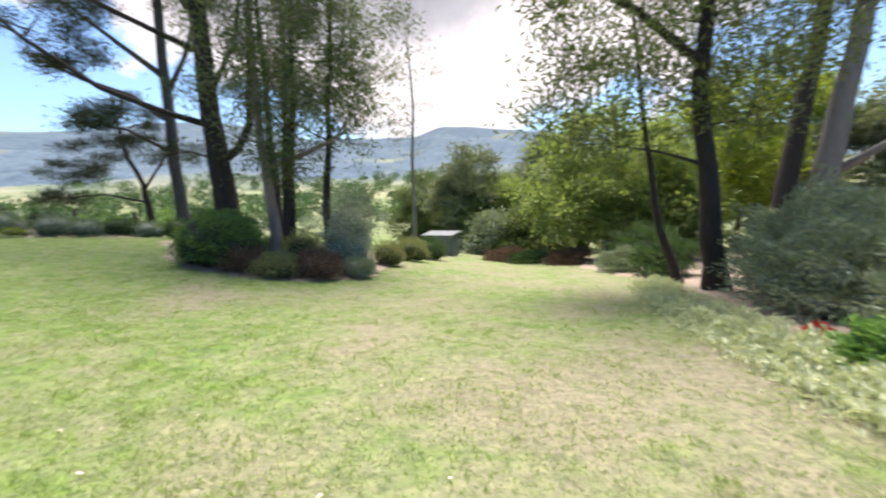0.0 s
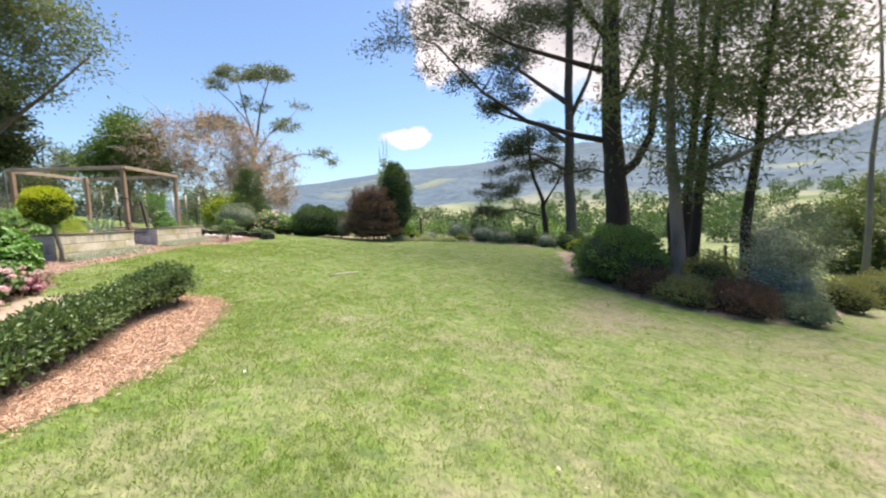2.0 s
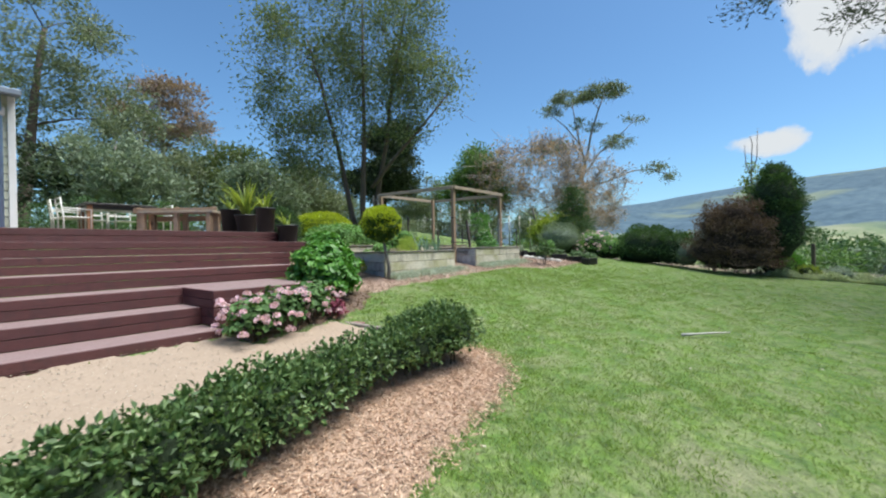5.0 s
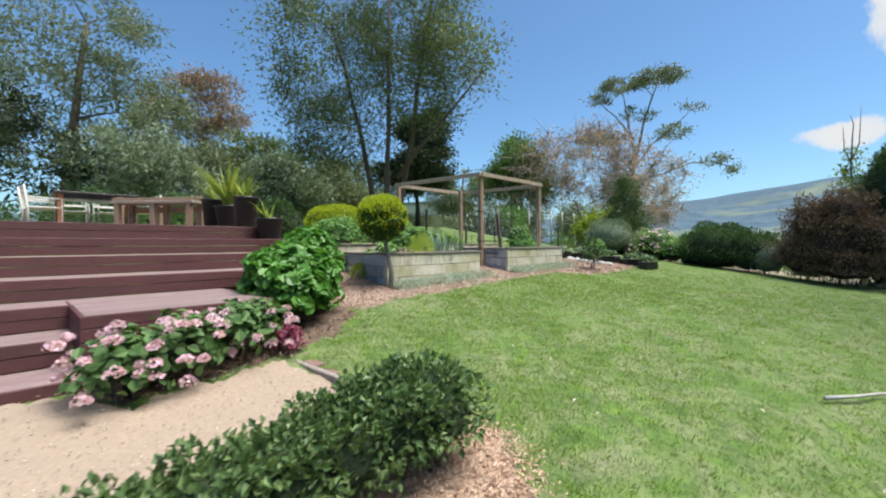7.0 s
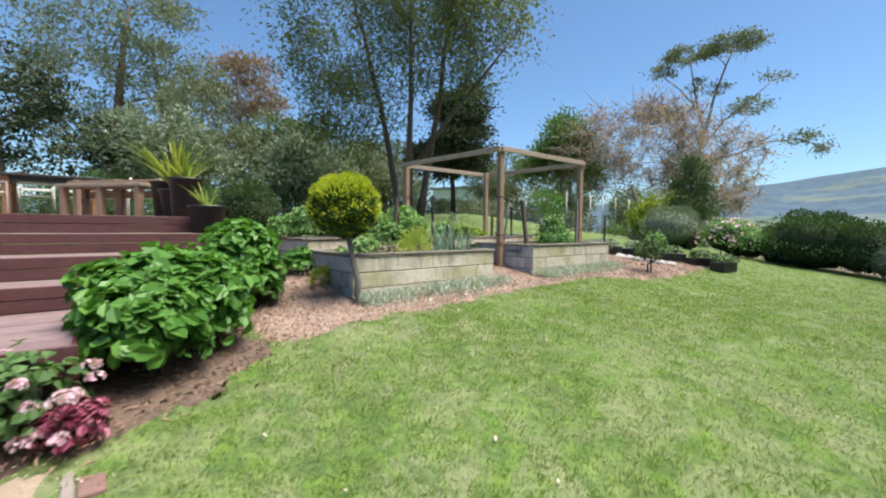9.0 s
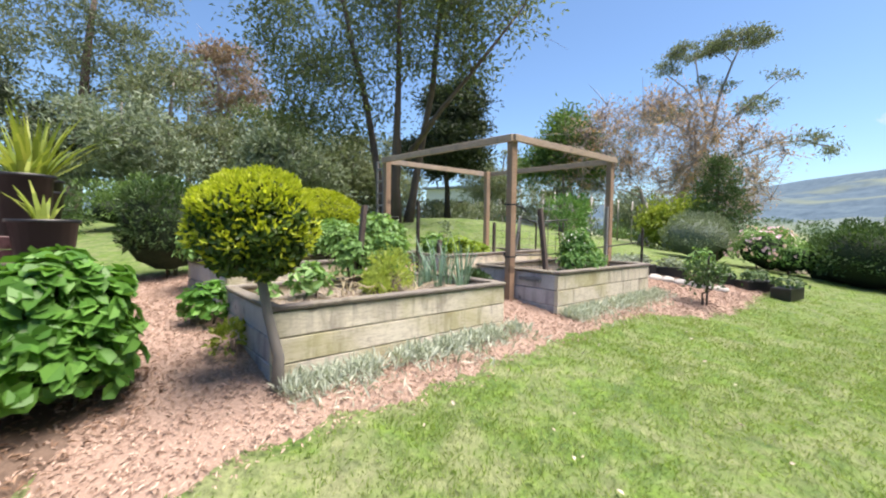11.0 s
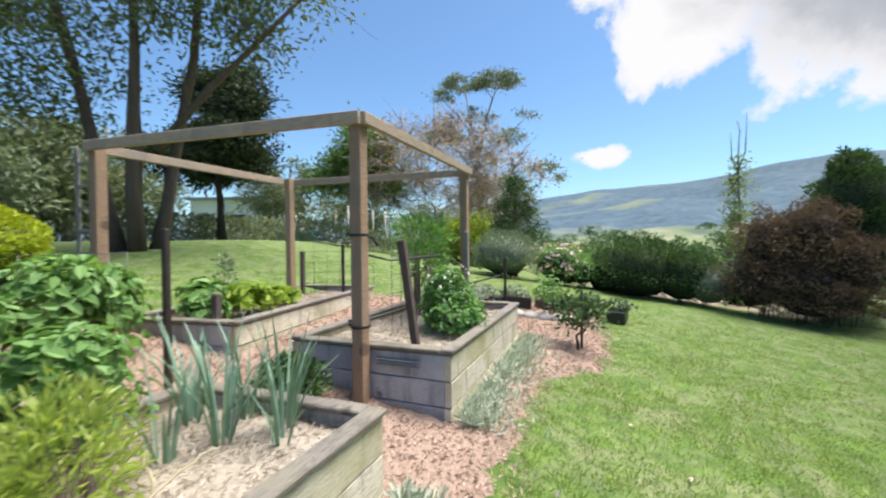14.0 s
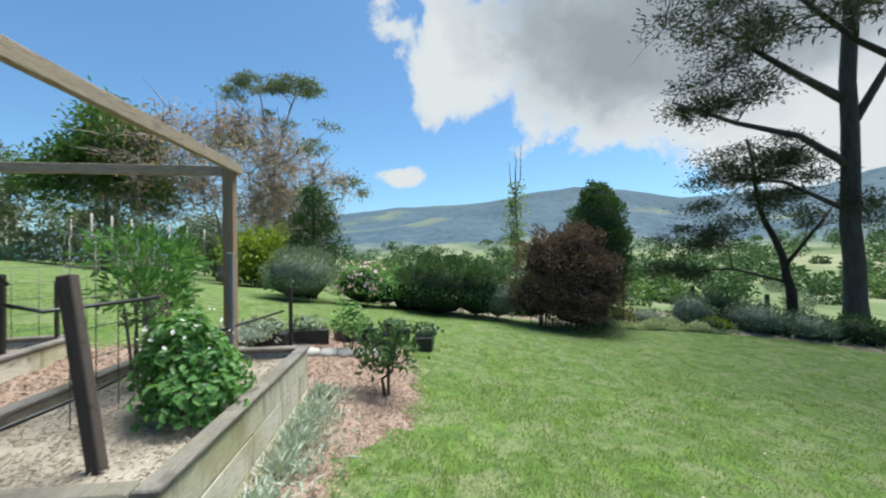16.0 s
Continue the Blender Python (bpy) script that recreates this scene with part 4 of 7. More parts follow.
def build_chairs():
    ob = new("metal_chair")
    tagged(ob, "white tubular metal outdoor chair at the deck table", "chair", "chairs at the deck table")
    w, d, h, sh = 0.24, 0.24, 0.86, 0.43
    put("frame", tubes_mesh("frame", [([(-w, d, 0), (-w, d, sh), (-w, d + 0.05, h), (w, d + 0.05, h), (w, d, sh), (w, d, 0)], [0.016] * 6, 8), ([(-w, -d, 0), (-w, -d, 0.62), (-w, d, 0.64)], [0.016] * 3, 8), ([(w, -d, 0), (w, -d, 0.62), (w, d, 0.64)], [0.016] * 3, 8)]), M_STEEL, ob)
    put("seat", box_mesh(2 * w, 2 * d, 0.03, 0.008), M_STEEL, ob, m=Matrix.Translation((0, 0, sh)))
    for z in (0.58, 0.72):
        put("back_slat", box_mesh(2 * w, 0.02, 0.045, 0.004), M_STEEL, ob, m=Matrix.Translation((0, d + 0.03, z)))
    spots = ((0.62, 8.55, 0), (1.25, 8.55, 4), (0.1, 7.55, 92), (0.05, 8.15, 86), (1.8, 7.85, -88))
    for k, (s, off, turn) in enumerate(spots):
        m = Matrix.Translation(step_at(s, off, DECK)) @ pose(0, 0, 0, 0, 0, YAW + turn)
        if k == 0:
            ob.matrix_basis = m
        else:
            copy_thing(ob, m)


build_chairs()


def build_bench():
    ob = new("timber_bench")
    ob.matrix_basis = Matrix.Translation(step_at(1.75, 6.05, DECK)) @ pose(0, 0, 0, 0, 0, YAW - 50)
    tagged(ob, "weathered timber potting bench on the deck edge", "bench")
    put("benchtop", box_mesh(1.7, 0.5, 0.06, 0.008), M_BEAM, ob, m=Matrix.Translation((0, 0, 0.52)))
    leg = box_mesh(0.1, 0.1, 0.52, 0.006)
    for x in (-0.75, 0.0, 0.75):
        for y in (-0.18, 0.18):
            put("leg", leg, M_POST, ob, m=Matrix.Translation((x, y, 0)))
    put("back_rail", box_mesh(1.7, 0.04, 0.12, 0.005), M_POST, ob, m=Matrix.Translation((0, 0.2, 0.36)))
    rail = new("deck_rail")
    rail.matrix_basis = Matrix.Translation(step_at(1.85, 6.6, DECK)) @ pose(0, 0, 0, 0, 0, YAW - 50)
    tagged(rail, "brown timber deck rail with stout posts", "railing")
    for x in (-0.9, 0.0, 0.9):
        put("post", box_mesh(0.1, 0.1, 0.72, 0.006), M_POST, rail, m=Matrix.Translation((x, 0, 0)))
    put("rail", box_mesh(2.0, 0.05, 0.12, 0.006), M_POST, rail, m=Matrix.Translation((0, -0.075, 0.58)))


build_bench()


def pot_mesh(r0, r1, h):
    bm = bmesh.new()
    ring = []
    for r, z in ((r0, 0), (r1, h), (r1 + 0.02, h), (r1 + 0.02, h + 0.03), (r1 - 0.02, h + 0.03), (r1 - 0.03, h - 0.05)):
        ring.append([bm.verts.new((r * math.cos(k * math.pi / 10), r * math.sin(k * math.pi / 10), z)) for k in range(20)])
    for a, b in zip(ring, ring[1:]):
        for k in range(20):
            bm.faces.new((a[k], a[(k + 1) % 20], b[(k + 1) % 20], b[k]))
    bm.faces.new(ring[0][::-1])
    return bm


def strap_plant(name, o, n, length, material, label, pot=None, width=0.045, up=1.0):
    """A clump of arching strap leaves, in a pot where one is given."""
    rng = np.random.default_rng(n)
    ob = thing(name, *o, label, "plant")
    h = 0.0
    if pot:
        p = part("pot", pot_mesh(*pot), M_BLACK, ob, "black plastic pot", flat=False)
        bm = bmesh.new()
        bmesh.ops.create_circle(bm, cap_ends=True, radius=pot[1] - 0.03, segments=20)
        bmesh.ops.translate(bm, vec=(0, 0, pot[2] - 0.04), verts=bm.verts)
        part("potting_soil", bm, M_SOIL, p)
        h = pot[2] - 0.04
    out = []
    for _ in range(n):
        a, lean, l = rng.uniform(0, 6.28), rng.uniform(0.15, 0.9), length * rng.uniform(0.6, 1.1)
        d, side = np.array((math.cos(a), math.sin(a), 0)), np.array((-math.sin(a), math.cos(a), 0))
        pts = [np.array((0.04 * math.cos(a), 0.04 * math.sin(a), h)) + d * lean * l * t**1.5 + np.array((0, 0, 1)) * up * l * (t - 0.35 * lean * t * t) for t in (0, 0.35, 0.7, 1.0)]
        ws = (width, width * 0.9, width * 0.6, 0.004)
        for i in range(3):
            out += [pts[i] - side * ws[i] / 2, pts[i] + side * ws[i] / 2, pts[i + 1] + side * ws[i + 1] / 2, pts[i + 1] - side * ws[i + 1] / 2]
    put("foliage", quads("foliage", np.array(out), 4), material, ob)
    return ob


def on_step(s, off, z):
    return tuple(step_at(s, off, z))


strap_plant("potted_plant", on_step(2.52, 4.45, DECK), 60, 0.95, M_YELLOWISH, "tall strap-leaved plant in a black pot at the deck edge", (0.18, 0.24, 0.4))
strap_plant("potted_plant", on_step(2.48, 5.05, DECK), 14, 0.5, M_YELLOWISH, "sparse plant in a tall black pot on the deck", (0.2, 0.25, 0.56))
strap_plant("potted_plant", on_step(2.52, 3.62, DECK), 16, 0.5, M_YELLOWISH, "tall black plastic pot on the deck beside the steps", (0.17, 0.2, 0.5))
strap_plant("potted_plant", on_step(2.68, 3.03, Z1 + 5 * RISE), 14, 0.42, M_YELLOWISH, "black plastic pot on the upper step", (0.17, 0.21, 0.32))

# ---------------------------------------------------------------- hedge, hydrangeas, geraniums
def build_hedge():
    line = [(-4.6, 4.05), (-4.15, 3.72), (-3.6, 3.43), (-3.0, 3.18), (-2.4, 2.97), (-1.8, 2.76), (-1.2, 2.53), (-0.55, 2.23), (0.15, 1.83), (0.85, 1.33), (1.55, 0.8)]
    c = line[3]
    blobs = []
    for k in range(len(line) - 1):
        for f in (0.0, 0.5):
            x, y = line[k][0] * (1 - f) + line[k + 1][0] * f, line[k][1] * (1 - f) + line[k + 1][1] * f
            r = 0.3 + 0.035 * math.sin(k * 2.3 + f * 3)
            if k == 0 and f == 0:
                r = 0.35
            z = gz(x, y) - gz(*c)
            blobs.append((x - c[0], y - c[1], z + 0.29 + 0.05 * (k == 0), r, r, 0.25 + 0.03 * (k == 0) + 0.035 * math.sin(k * 1.7 + f * 5)))
    ob = shrub("low_hedge", c[0], c[1], blobs, 34000, 0.05, M_HEDGE, M_TWIG, "low clipped evergreen hedge of small glossy leaves", "hedge", core=M_CORE_SHADE, aspect=0.62, depth=0.5, spread=1.0, stems=2, k=0.72, lumps=0.16)
    return ob


build_hedge()

for x, y, blobs, n, label in (
    (-6.7, 1.82, [(0, 0, 0.42, 0.54, 0.52, 0.43), (0.24, 0.22, 0.34, 0.4, 0.38, 0.33), (-0.26, 0.1, 0.44, 0.42, 0.4, 0.4)], 1900, "large hydrangea with big bright green leaves by the landing"),
    (-8.0, 1.35, [(0, 0, 0.52, 0.4, 0.38, 0.4), (0.08, 0.1, 0.3, 0.42, 0.38, 0.28)], 1100, "leafy hydrangea behind the larger one"),
):
    shrub("hydrangea", x, y, blobs, int(n * 1.9), 0.125, M_HYD, M_TWIG, label, "shrub", "hydrangeas by the steps", True, 0.85, M_CORE_SHADE, 0.4)


def build_geranium(x, y, blobs, n, heads, label, seed):
    ob = shrub("geranium", x, y, blobs, int(n * 1.3), 0.082, M_GERAN, M_TWIG, label, "flowering plant", "geraniums by the steps", True, 1.0, M_CORE_SHADE, 0.7, k=0.4, stems=6)
    rng = np.random.default_rng(seed)
    at, out = blob_points(blobs, heads * 3, rng, 0.05)
    low = out[:, 2] < 0.75
    at, out = at[low], out[low]
    order = rng.permutation(len(at))
    at, out = at[order], out[order]
    for c, d in zip(at[:heads], out[:heads]):
        c = c + d * 0.07 + np.array((0, 0, 0.02))
        q = unit(rng.normal(0, 1, (34, 3)))
        q[:, 2] = np.abs(q[:, 2]) - 0.15
        r = rng.uniform(0.03, 0.058)
        me = round_leaf_mesh("flower_head", c + q * r, q, 0.036, rng, 0.5, 0.9)
        put("flower_head", me, M_PINK, ob, "pink flower head")


build_geranium(-4.63, 1.86, [(0, 0, 0.22, 0.34, 0.3, 0.26), (-0.3, 0.12, 0.27, 0.36, 0.3, 0.27)], 620, 50, "pink flowering geranium spilling over the path edge", 3)
build_geranium(-5.38, 2.1, [(0, 0, 0.25, 0.36, 0.3, 0.27), (-0.28, 0.0, 0.27, 0.34, 0.3, 0.27)], 560, 26, "pink flowering geranium in front of the landing", 4)
shrub("magenta_plant", -5.8, 2.36, [(0, 0, 0.12, 0.17, 0.16, 0.14)], 420, 0.055, M_MAGENTA, M_TWIG, "small plant with dark magenta leaves", "plant", "", True, 0.8, None, 0.6, stems=3)

edge = box_mesh(0.055, 0.8, 0.1, 0.008, 5)
ob = put("timber_edging", edge, M_BRICK, m=Matrix.Translation((-5.52, 2.8, gz(-5.52, 2.8) - 0.06)) @ pose(0, 0, 0, 0, 0, -30.4))
tagged(ob, "worn grey edging strip at the end of the sand path", "edging")
paver = box_mesh(0.11, 0.23, 0.06, 0.008, 6)
paver.materials.append(M_PAVER)
for k in range(3):
    x, y = -5.675 + 0.121 * k, 2.71 + 0.207 * k
    ob = new("edging_brick", paver)
    ob.matrix_basis = pose(x, y, gz(x, y) - 0.05, 1 - k, k - 1, -31 + k)
    tagged(ob, "dull red brick set flush beside the path edging", "brick", "bricks beside the path")

# ---------------------------------------------------------------- raised beds
def sleeper_bed(x, y, yaw, length, width, top, rows, face, endface, fill, label):
    """A raised bed of sleepers: x, y is the corner from which it runs along yaw, its width to the left behind."""
    ob = thing("raised_bed", x, y, top, label, "raised bed", "raised garden beds", yaw)
    h, th = 0.19, 0.05
    sides = ((length, 0, -0.001, 0, face), (length, 0, width - th, 1, face))
    for l, sx, sy, far, material in sides:
        me = box_mesh(l, th, h - 0.009, 0.004, 3)
        for r in range(rows):
            put("sleeper", me, material, ob, m=Matrix.Translation((l / 2, sy + th / 2, -h * (r + 1))) @ pose(0, 0, 0, 0, 0, RNG.normal(0, 0.12)))
    me = box_mesh(th, width - 2 * th - 0.006, h - 0.009, 0.004, 4)
    for sx in (0.0, length - th):
        for r in range(rows):
            put("sleeper", me, endface, ob, m=Matrix.Translation((sx + th / 2, width / 2, -h * (r + 1))))
    cap = box_mesh(length + 0.02, 0.1, 0.035, 0.008, 6)
    for sy in (0.0, width):
        put("cap_board", cap, M_CAP, ob, m=Matrix.Translation((length / 2, sy + (0.03 if sy == 0 else -0.03), 0.0)))
    cap = box_mesh(0.1, width - 0.17, 0.035, 0.008, 7)
    for sx in (0.03, length - 0.03):
        put("cap_board", cap, M_CAP, ob, m=Matrix.Translation((sx, width / 2, 0.0)))
    post = box_mesh(0.07, 0.07, h * rows - 0.02, 0.006, 8)
    for sx in (th + 0.036, length - th - 0.036):
        for sy in (th + 0.036, width - th - 0.036):
            put("corner_post", post, M_CAP, ob, m=Matrix.Translation((sx, sy, -h * rows)))
    bm = bmesh.new()
    nx, ny = 40, 24
    g = [[bm.verts.new((th + (length - 2 * th) * i / nx, th + (width - 2 * th) * j / ny, -0.07 + 0.025 * noise.noise(Vector((i * 0.3 + x, j * 0.3, y))))) for j in range(ny + 1)] for i in range(nx + 1)]
    for i in range(nx):
        for j in range(ny):
            bm.faces.new((g[i][j], g[i + 1][j], g[i + 1][j + 1], g[i][j + 1]))
    part("straw_mulch", bm, fill, ob, "straw-coloured mulch", flat=False)
    rng = np.random.default_rng(int(abs(x) * 100))
    q = np.c_[rng.uniform(th, length - th, 7000), rng.uniform(th, width - th, 7000), rng.uniform(-0.075, -0.045, 7000)]
    put("straw", round_leaf_mesh("straw", q, np.tile((0.0, 0, 1.0), (7000, 1)), 0.03, rng, 0.4, 0.25), M_STRAWS, ob)
    return ob


B1 = ((-8.70, 2.34), 148.0, 2.40, 1.28, 1.215)
B2 = ((-11.53, 4.13), 148.0, 2.46, 1.40, 1.27)
B3 = ((-12.56, 2.42), 155.5, 3.05, 1.28, 1.36)
B4 = ((-9.62, 1.02), 156.0, 2.00, 1.15, 1.37)
for k, (corner, yaw, length, width, top) in enumerate((B1, B2, B3, B4)):
    label = ("raised bed of mossy weathered sleepers with onions and greens", "raised bed of yellowed sleepers, skylight coloured into its grey ends, with a climbing bean", "raised sleeper bed of lettuce behind the frame", "raised sleeper bed of leafy vegetables at the back")[k]
    sleeper_bed(corner[0], corner[1], yaw, length, width, top, 3 if k < 2 else 3, M_SLEEPER, M_SLEEPER_SKYLIT, M_STRAW, label)


def in_bed(b, u, w, z=-0.06):
    a = radians(b[1])
    return (b[0][0] + u * math.cos(a) - w * math.sin(a), b[0][1] + u * math.sin(a) + w * math.cos(a), b[4] + z)


# a small grey plate fixed to the end of one bed
a = radians(B2[1])
M_GRILLE = plain("grey_grille", (0.17, 0.18, 0.21), (0.32, 0.34, 0.38), 12, 0.5, metal=0.3)
grille = thing("wall_grille", *in_bed(B2, -0.012, 0.42, -0.12), "narrow grey slatted grille on the end of the raised bed", "grille", "", B2[1])
put("backing", box_mesh(0.012, 0.33, 0.055, 0.003), M_METAL, grille)
for k in range(3):
    put("slat", box_mesh(0.024, 0.34, 0.012, 0.003), M_GRILLE, grille, m=Matrix.Translation((-0.004, 0, 0.003 + k * 0.019)))
for k in (-1, 1):
    put("end_cap", box_mesh(0.03, 0.012, 0.058, 0.003), M_GRILLE, grille, m=Matrix.Translation((-0.004, k * 0.17, 0)))


# ---------------------------------------------------------------- timber frame over the beds
PA, PB, PC, PD, FRAME_TOP = (-11.81, 3.50), (-13.93, 4.83), (-13.06, 1.12), (-15.19, 2.46), 3.03


def build_frame():
    ob = thing("garden_pergola", PA[0], PA[1], gz(*PA), "open timber frame of square posts and beams over the beds", "pergola")
    z0 = gz(*PA)
    for p in (PA, PB, PC, PD):
        foot = gz(*p) - 0.1
        me = box_mesh(0.098, 0.098, FRAME_TOP - foot, 0.005, 2)
        put("post", me, M_POST, ob, m=Matrix.Translation((p[0] - PA[0], p[1] - PA[1], foot - z0)) @ pose(0, 0, 0, 0, 0, YAW))
    for p, q, drop in ((PA, PB, 0.0), (PC, PD, 0.0), (PA, PC, 0.004), (PB, PD, 0.004)):
        a, b = Vector((*p, 0)), Vector((*q, 0))
        d = b - a
        yaw = math.degrees(math.atan2(d.y, d.x))
        side = Vector((-d.y, d.x, 0)).normalized()
        mid = (a + b) / 2 + side * (0.073 if (p, q) in ((PC, PD), (PA, PC)) else -0.073)
        me = box_mesh(d.length + 0.1, 0.045, 0.09, 0.004, 3)
        put("beam", me, M_BEAM, ob, m=Matrix.Translation((mid.x - PA[0], mid.y - PA[1], FRAME_TOP - 0.092 - drop - z0)) @ pose(0, 0, 0, 0, 0, yaw))
    band = bmesh.new()
    bmesh.ops.create_cone(band, segments=12, radius1=0.075, radius2=0.075, depth=0.02)
    me = bpy.data.meshes.new("tie_wire")
    band.to_mesh(me)
    band.free()
    for z in (1.45, 2.13):
        put("tie_wire", me, M_BLACK, ob, m=Matrix.Translation((0, 0, z - z0)))


build_frame()


def stake(p, z0, z1, lean=(0, 0), r=0.035, material=None, label="", square=True):
    h = z1 - z0
    me = box_mesh(r * 2, r * 2, h, 0.006, 9) if square else tubes_mesh("stake", [([(0, 0, 0), (0.004, 0, h / 2), (0, 0, h)], [r, r, r * 0.95], 8)])
    ob = put("garden_stake", me, material or M_STAKE, m=Matrix.Translation((p[0], p[1], z0)) @ pose(0, 0, 0, lean[0], lean[1], YAW))
    return tagged(ob, label or "dark weathered garden stake in a raised bed", "stake", "stakes in the beds")


stake((-10.33, 2.06), 1.05, 2.05, (0, 6), 0.029, label="dark split timber stake leaning in the bed")
stake((-11.73, 2.23), 1.0, 2.18, (0, 0), 0.022, M_METAL, "dark steel star picket between the beds")
stake((-12.08, 3.96), 1.1, 2.1, (-8, 0), 0.032, label="thick dark timber stake beside the climbing bean")
stake((-13.66, 4.78), 1.1, 2.2, (0, 0), 0.026, M_STAKE_G, "grey square stake in the bed")
stake((-14.0, 4.2), 1.1, 2.3, (0, 1), 0.045, M_STAKE_G, "thick grey post behind the bean", False)
stake((-13.85, 5.35), 0.85, 1.86, (0, 0), 0.018, M_METAL, "thin dark steel rod at the bed's end")
stake((-14.55, 3.25), 1.1, 2.05, (0, 0), 0.02, M_METAL, "dark steel picket at the wire trellis")
stake((-12.75, 2.2), 0.9, 1.62, (0, 1), 0.035, label="short dark stake against the sleeper bed")
stake((-15.25, 2.62), 1.2, 1.95, (0, 0), 0.03, label="dark stake tied to the frame post")
stake((-13.0, 1.28), 1.2, 1.9, (0, 0), 0.03, label="dark stake beside the corner post")
stake((-15.35, 3.5), 1.2, 1.95, (0, 0), 0.018, M_METAL, "dark steel picket in the lettuce bed")


pts = [(0, 0, 0), (0.01, 0.015, 0.3), (0.015, 0.05, 0.55), (0.07, 0.1, 0.88)]
ob = put("garden_stake", tubes_mesh("stake", [(pts, [0.024, 0.022, 0.024, 0.018], 7)]), M_STAKE_G, m=Matrix.Translation((-12.52, 3.44, 1.12)))
tagged(ob, "crooked grey branch used as a stake in the bean bed", "stake", "stakes in the beds")


def wire_panel(a, b, z0, z1, nx, nz, label):
    a, b = Vector((*a, 0)), Vector((*b, 0))
    ob = thing("wire_trellis", a.x, a.y, z0, label, "trellis", "wire trellises")
    up = tubes_mesh("upright_wire", [([(0, 0, 0), (0.004, 0, z1 - z0)], [0.0035] * 2, 4)])
    d = b - a
    across = tubes_mesh("cross_wire", [([(0, 0, 0), d * 0.5 + Vector((0, 0.006, -0.01)), d], [0.0035] * 3, 4)])
    for i in range(nx + 1):
        put("upright_wire", up, M_WIRE, ob, m=Matrix.Translation(d * (i / nx)))
    for j in range(nz + 1):
        put("cross_wire", across, M_WIRE, ob, m=Matrix.Translation((0, 0, (z1 - z0) * j / nz)))


wire_panel(in_bed(B2, 0.9, 0.95)[:2], in_bed(B2, 2.3, 0.95)[:2], 1.2, 2.3, 7, 6, "welded wire mesh trellis in the bean bed")
wire_panel((-15.2, 2.6), (-15.9, 3.7), 1.3, 2.1, 6, 5, "welded wire mesh at the end of the lettuce bed")
wire_panel((-13.05, 1.35), (-12.3, 1.0), 1.35, 2.0, 5, 5, "welded wire mesh beside the corner post")
hose = [((-11.78, 3.42, 1.5), (-12.1, 3.44, 1.44), (-12.49, 3.48, 1.5)), ((-12.46, 3.53, 1.97), (-12.3, 3.75, 1.92), (-12.35, 4.2, 1.95)), ((-11.78, 3.42, 2.14), (-12.2, 3.6, 2.12), (-12.2, 3.65, 2.05)), ((-11.78, 3.42, 1.47), (-12.6, 3.9, 1.44), (-13.6, 4.6, 1.52), (-13.9, 5.3, 1.62))]
for pts in hose:
    ob = put("irrigation_hose", tubes_mesh("irrigation_hose", [(pts, [0.011] * len(pts), 6)]), M_BLACK)
    tagged(ob, "thin black irrigation hose tied along the frame", "hose")


def build_ladder():
    o = Vector((-13.32, 0.86, gz(-13.32, 0.86)))
    ob = new("trellis_ladder")
    ob.matrix_basis = Matrix.Translation(o) @ pose(0, 0, 0, 0, 0, 60)
    tagged(ob, "pale grey timber ladder trellis beside the frame", "trellis")
    h = 3.02 - o.z
    for x in (-0.1, 0.1):
        put("upright", box_mesh(0.045, 0.03, h, 0.004, 2), M_STAKE_G, ob, m=Matrix.Translation((x, 0, 0)))
    for k in range(7):
        put("rung", box_mesh(0.16, 0.02, 0.03, 0.003), M_STAKE_G, ob, m=Matrix.Translation((0, 0, 0.2 + k * 0.22)))


build_ladder()

# ---------------------------------------------------------------- plants in the beds
def veg(x, y, z, blobs, n, size, leaf, label, broad=True, stems=3, category="plant", group="", depth=0.7, aspect=0.7):
    return shrub("vegetable_plant", x, y, blobs, n, size, leaf, M_TWIG, label, category, group, broad, aspect, None, depth, z=z, stems=stems)


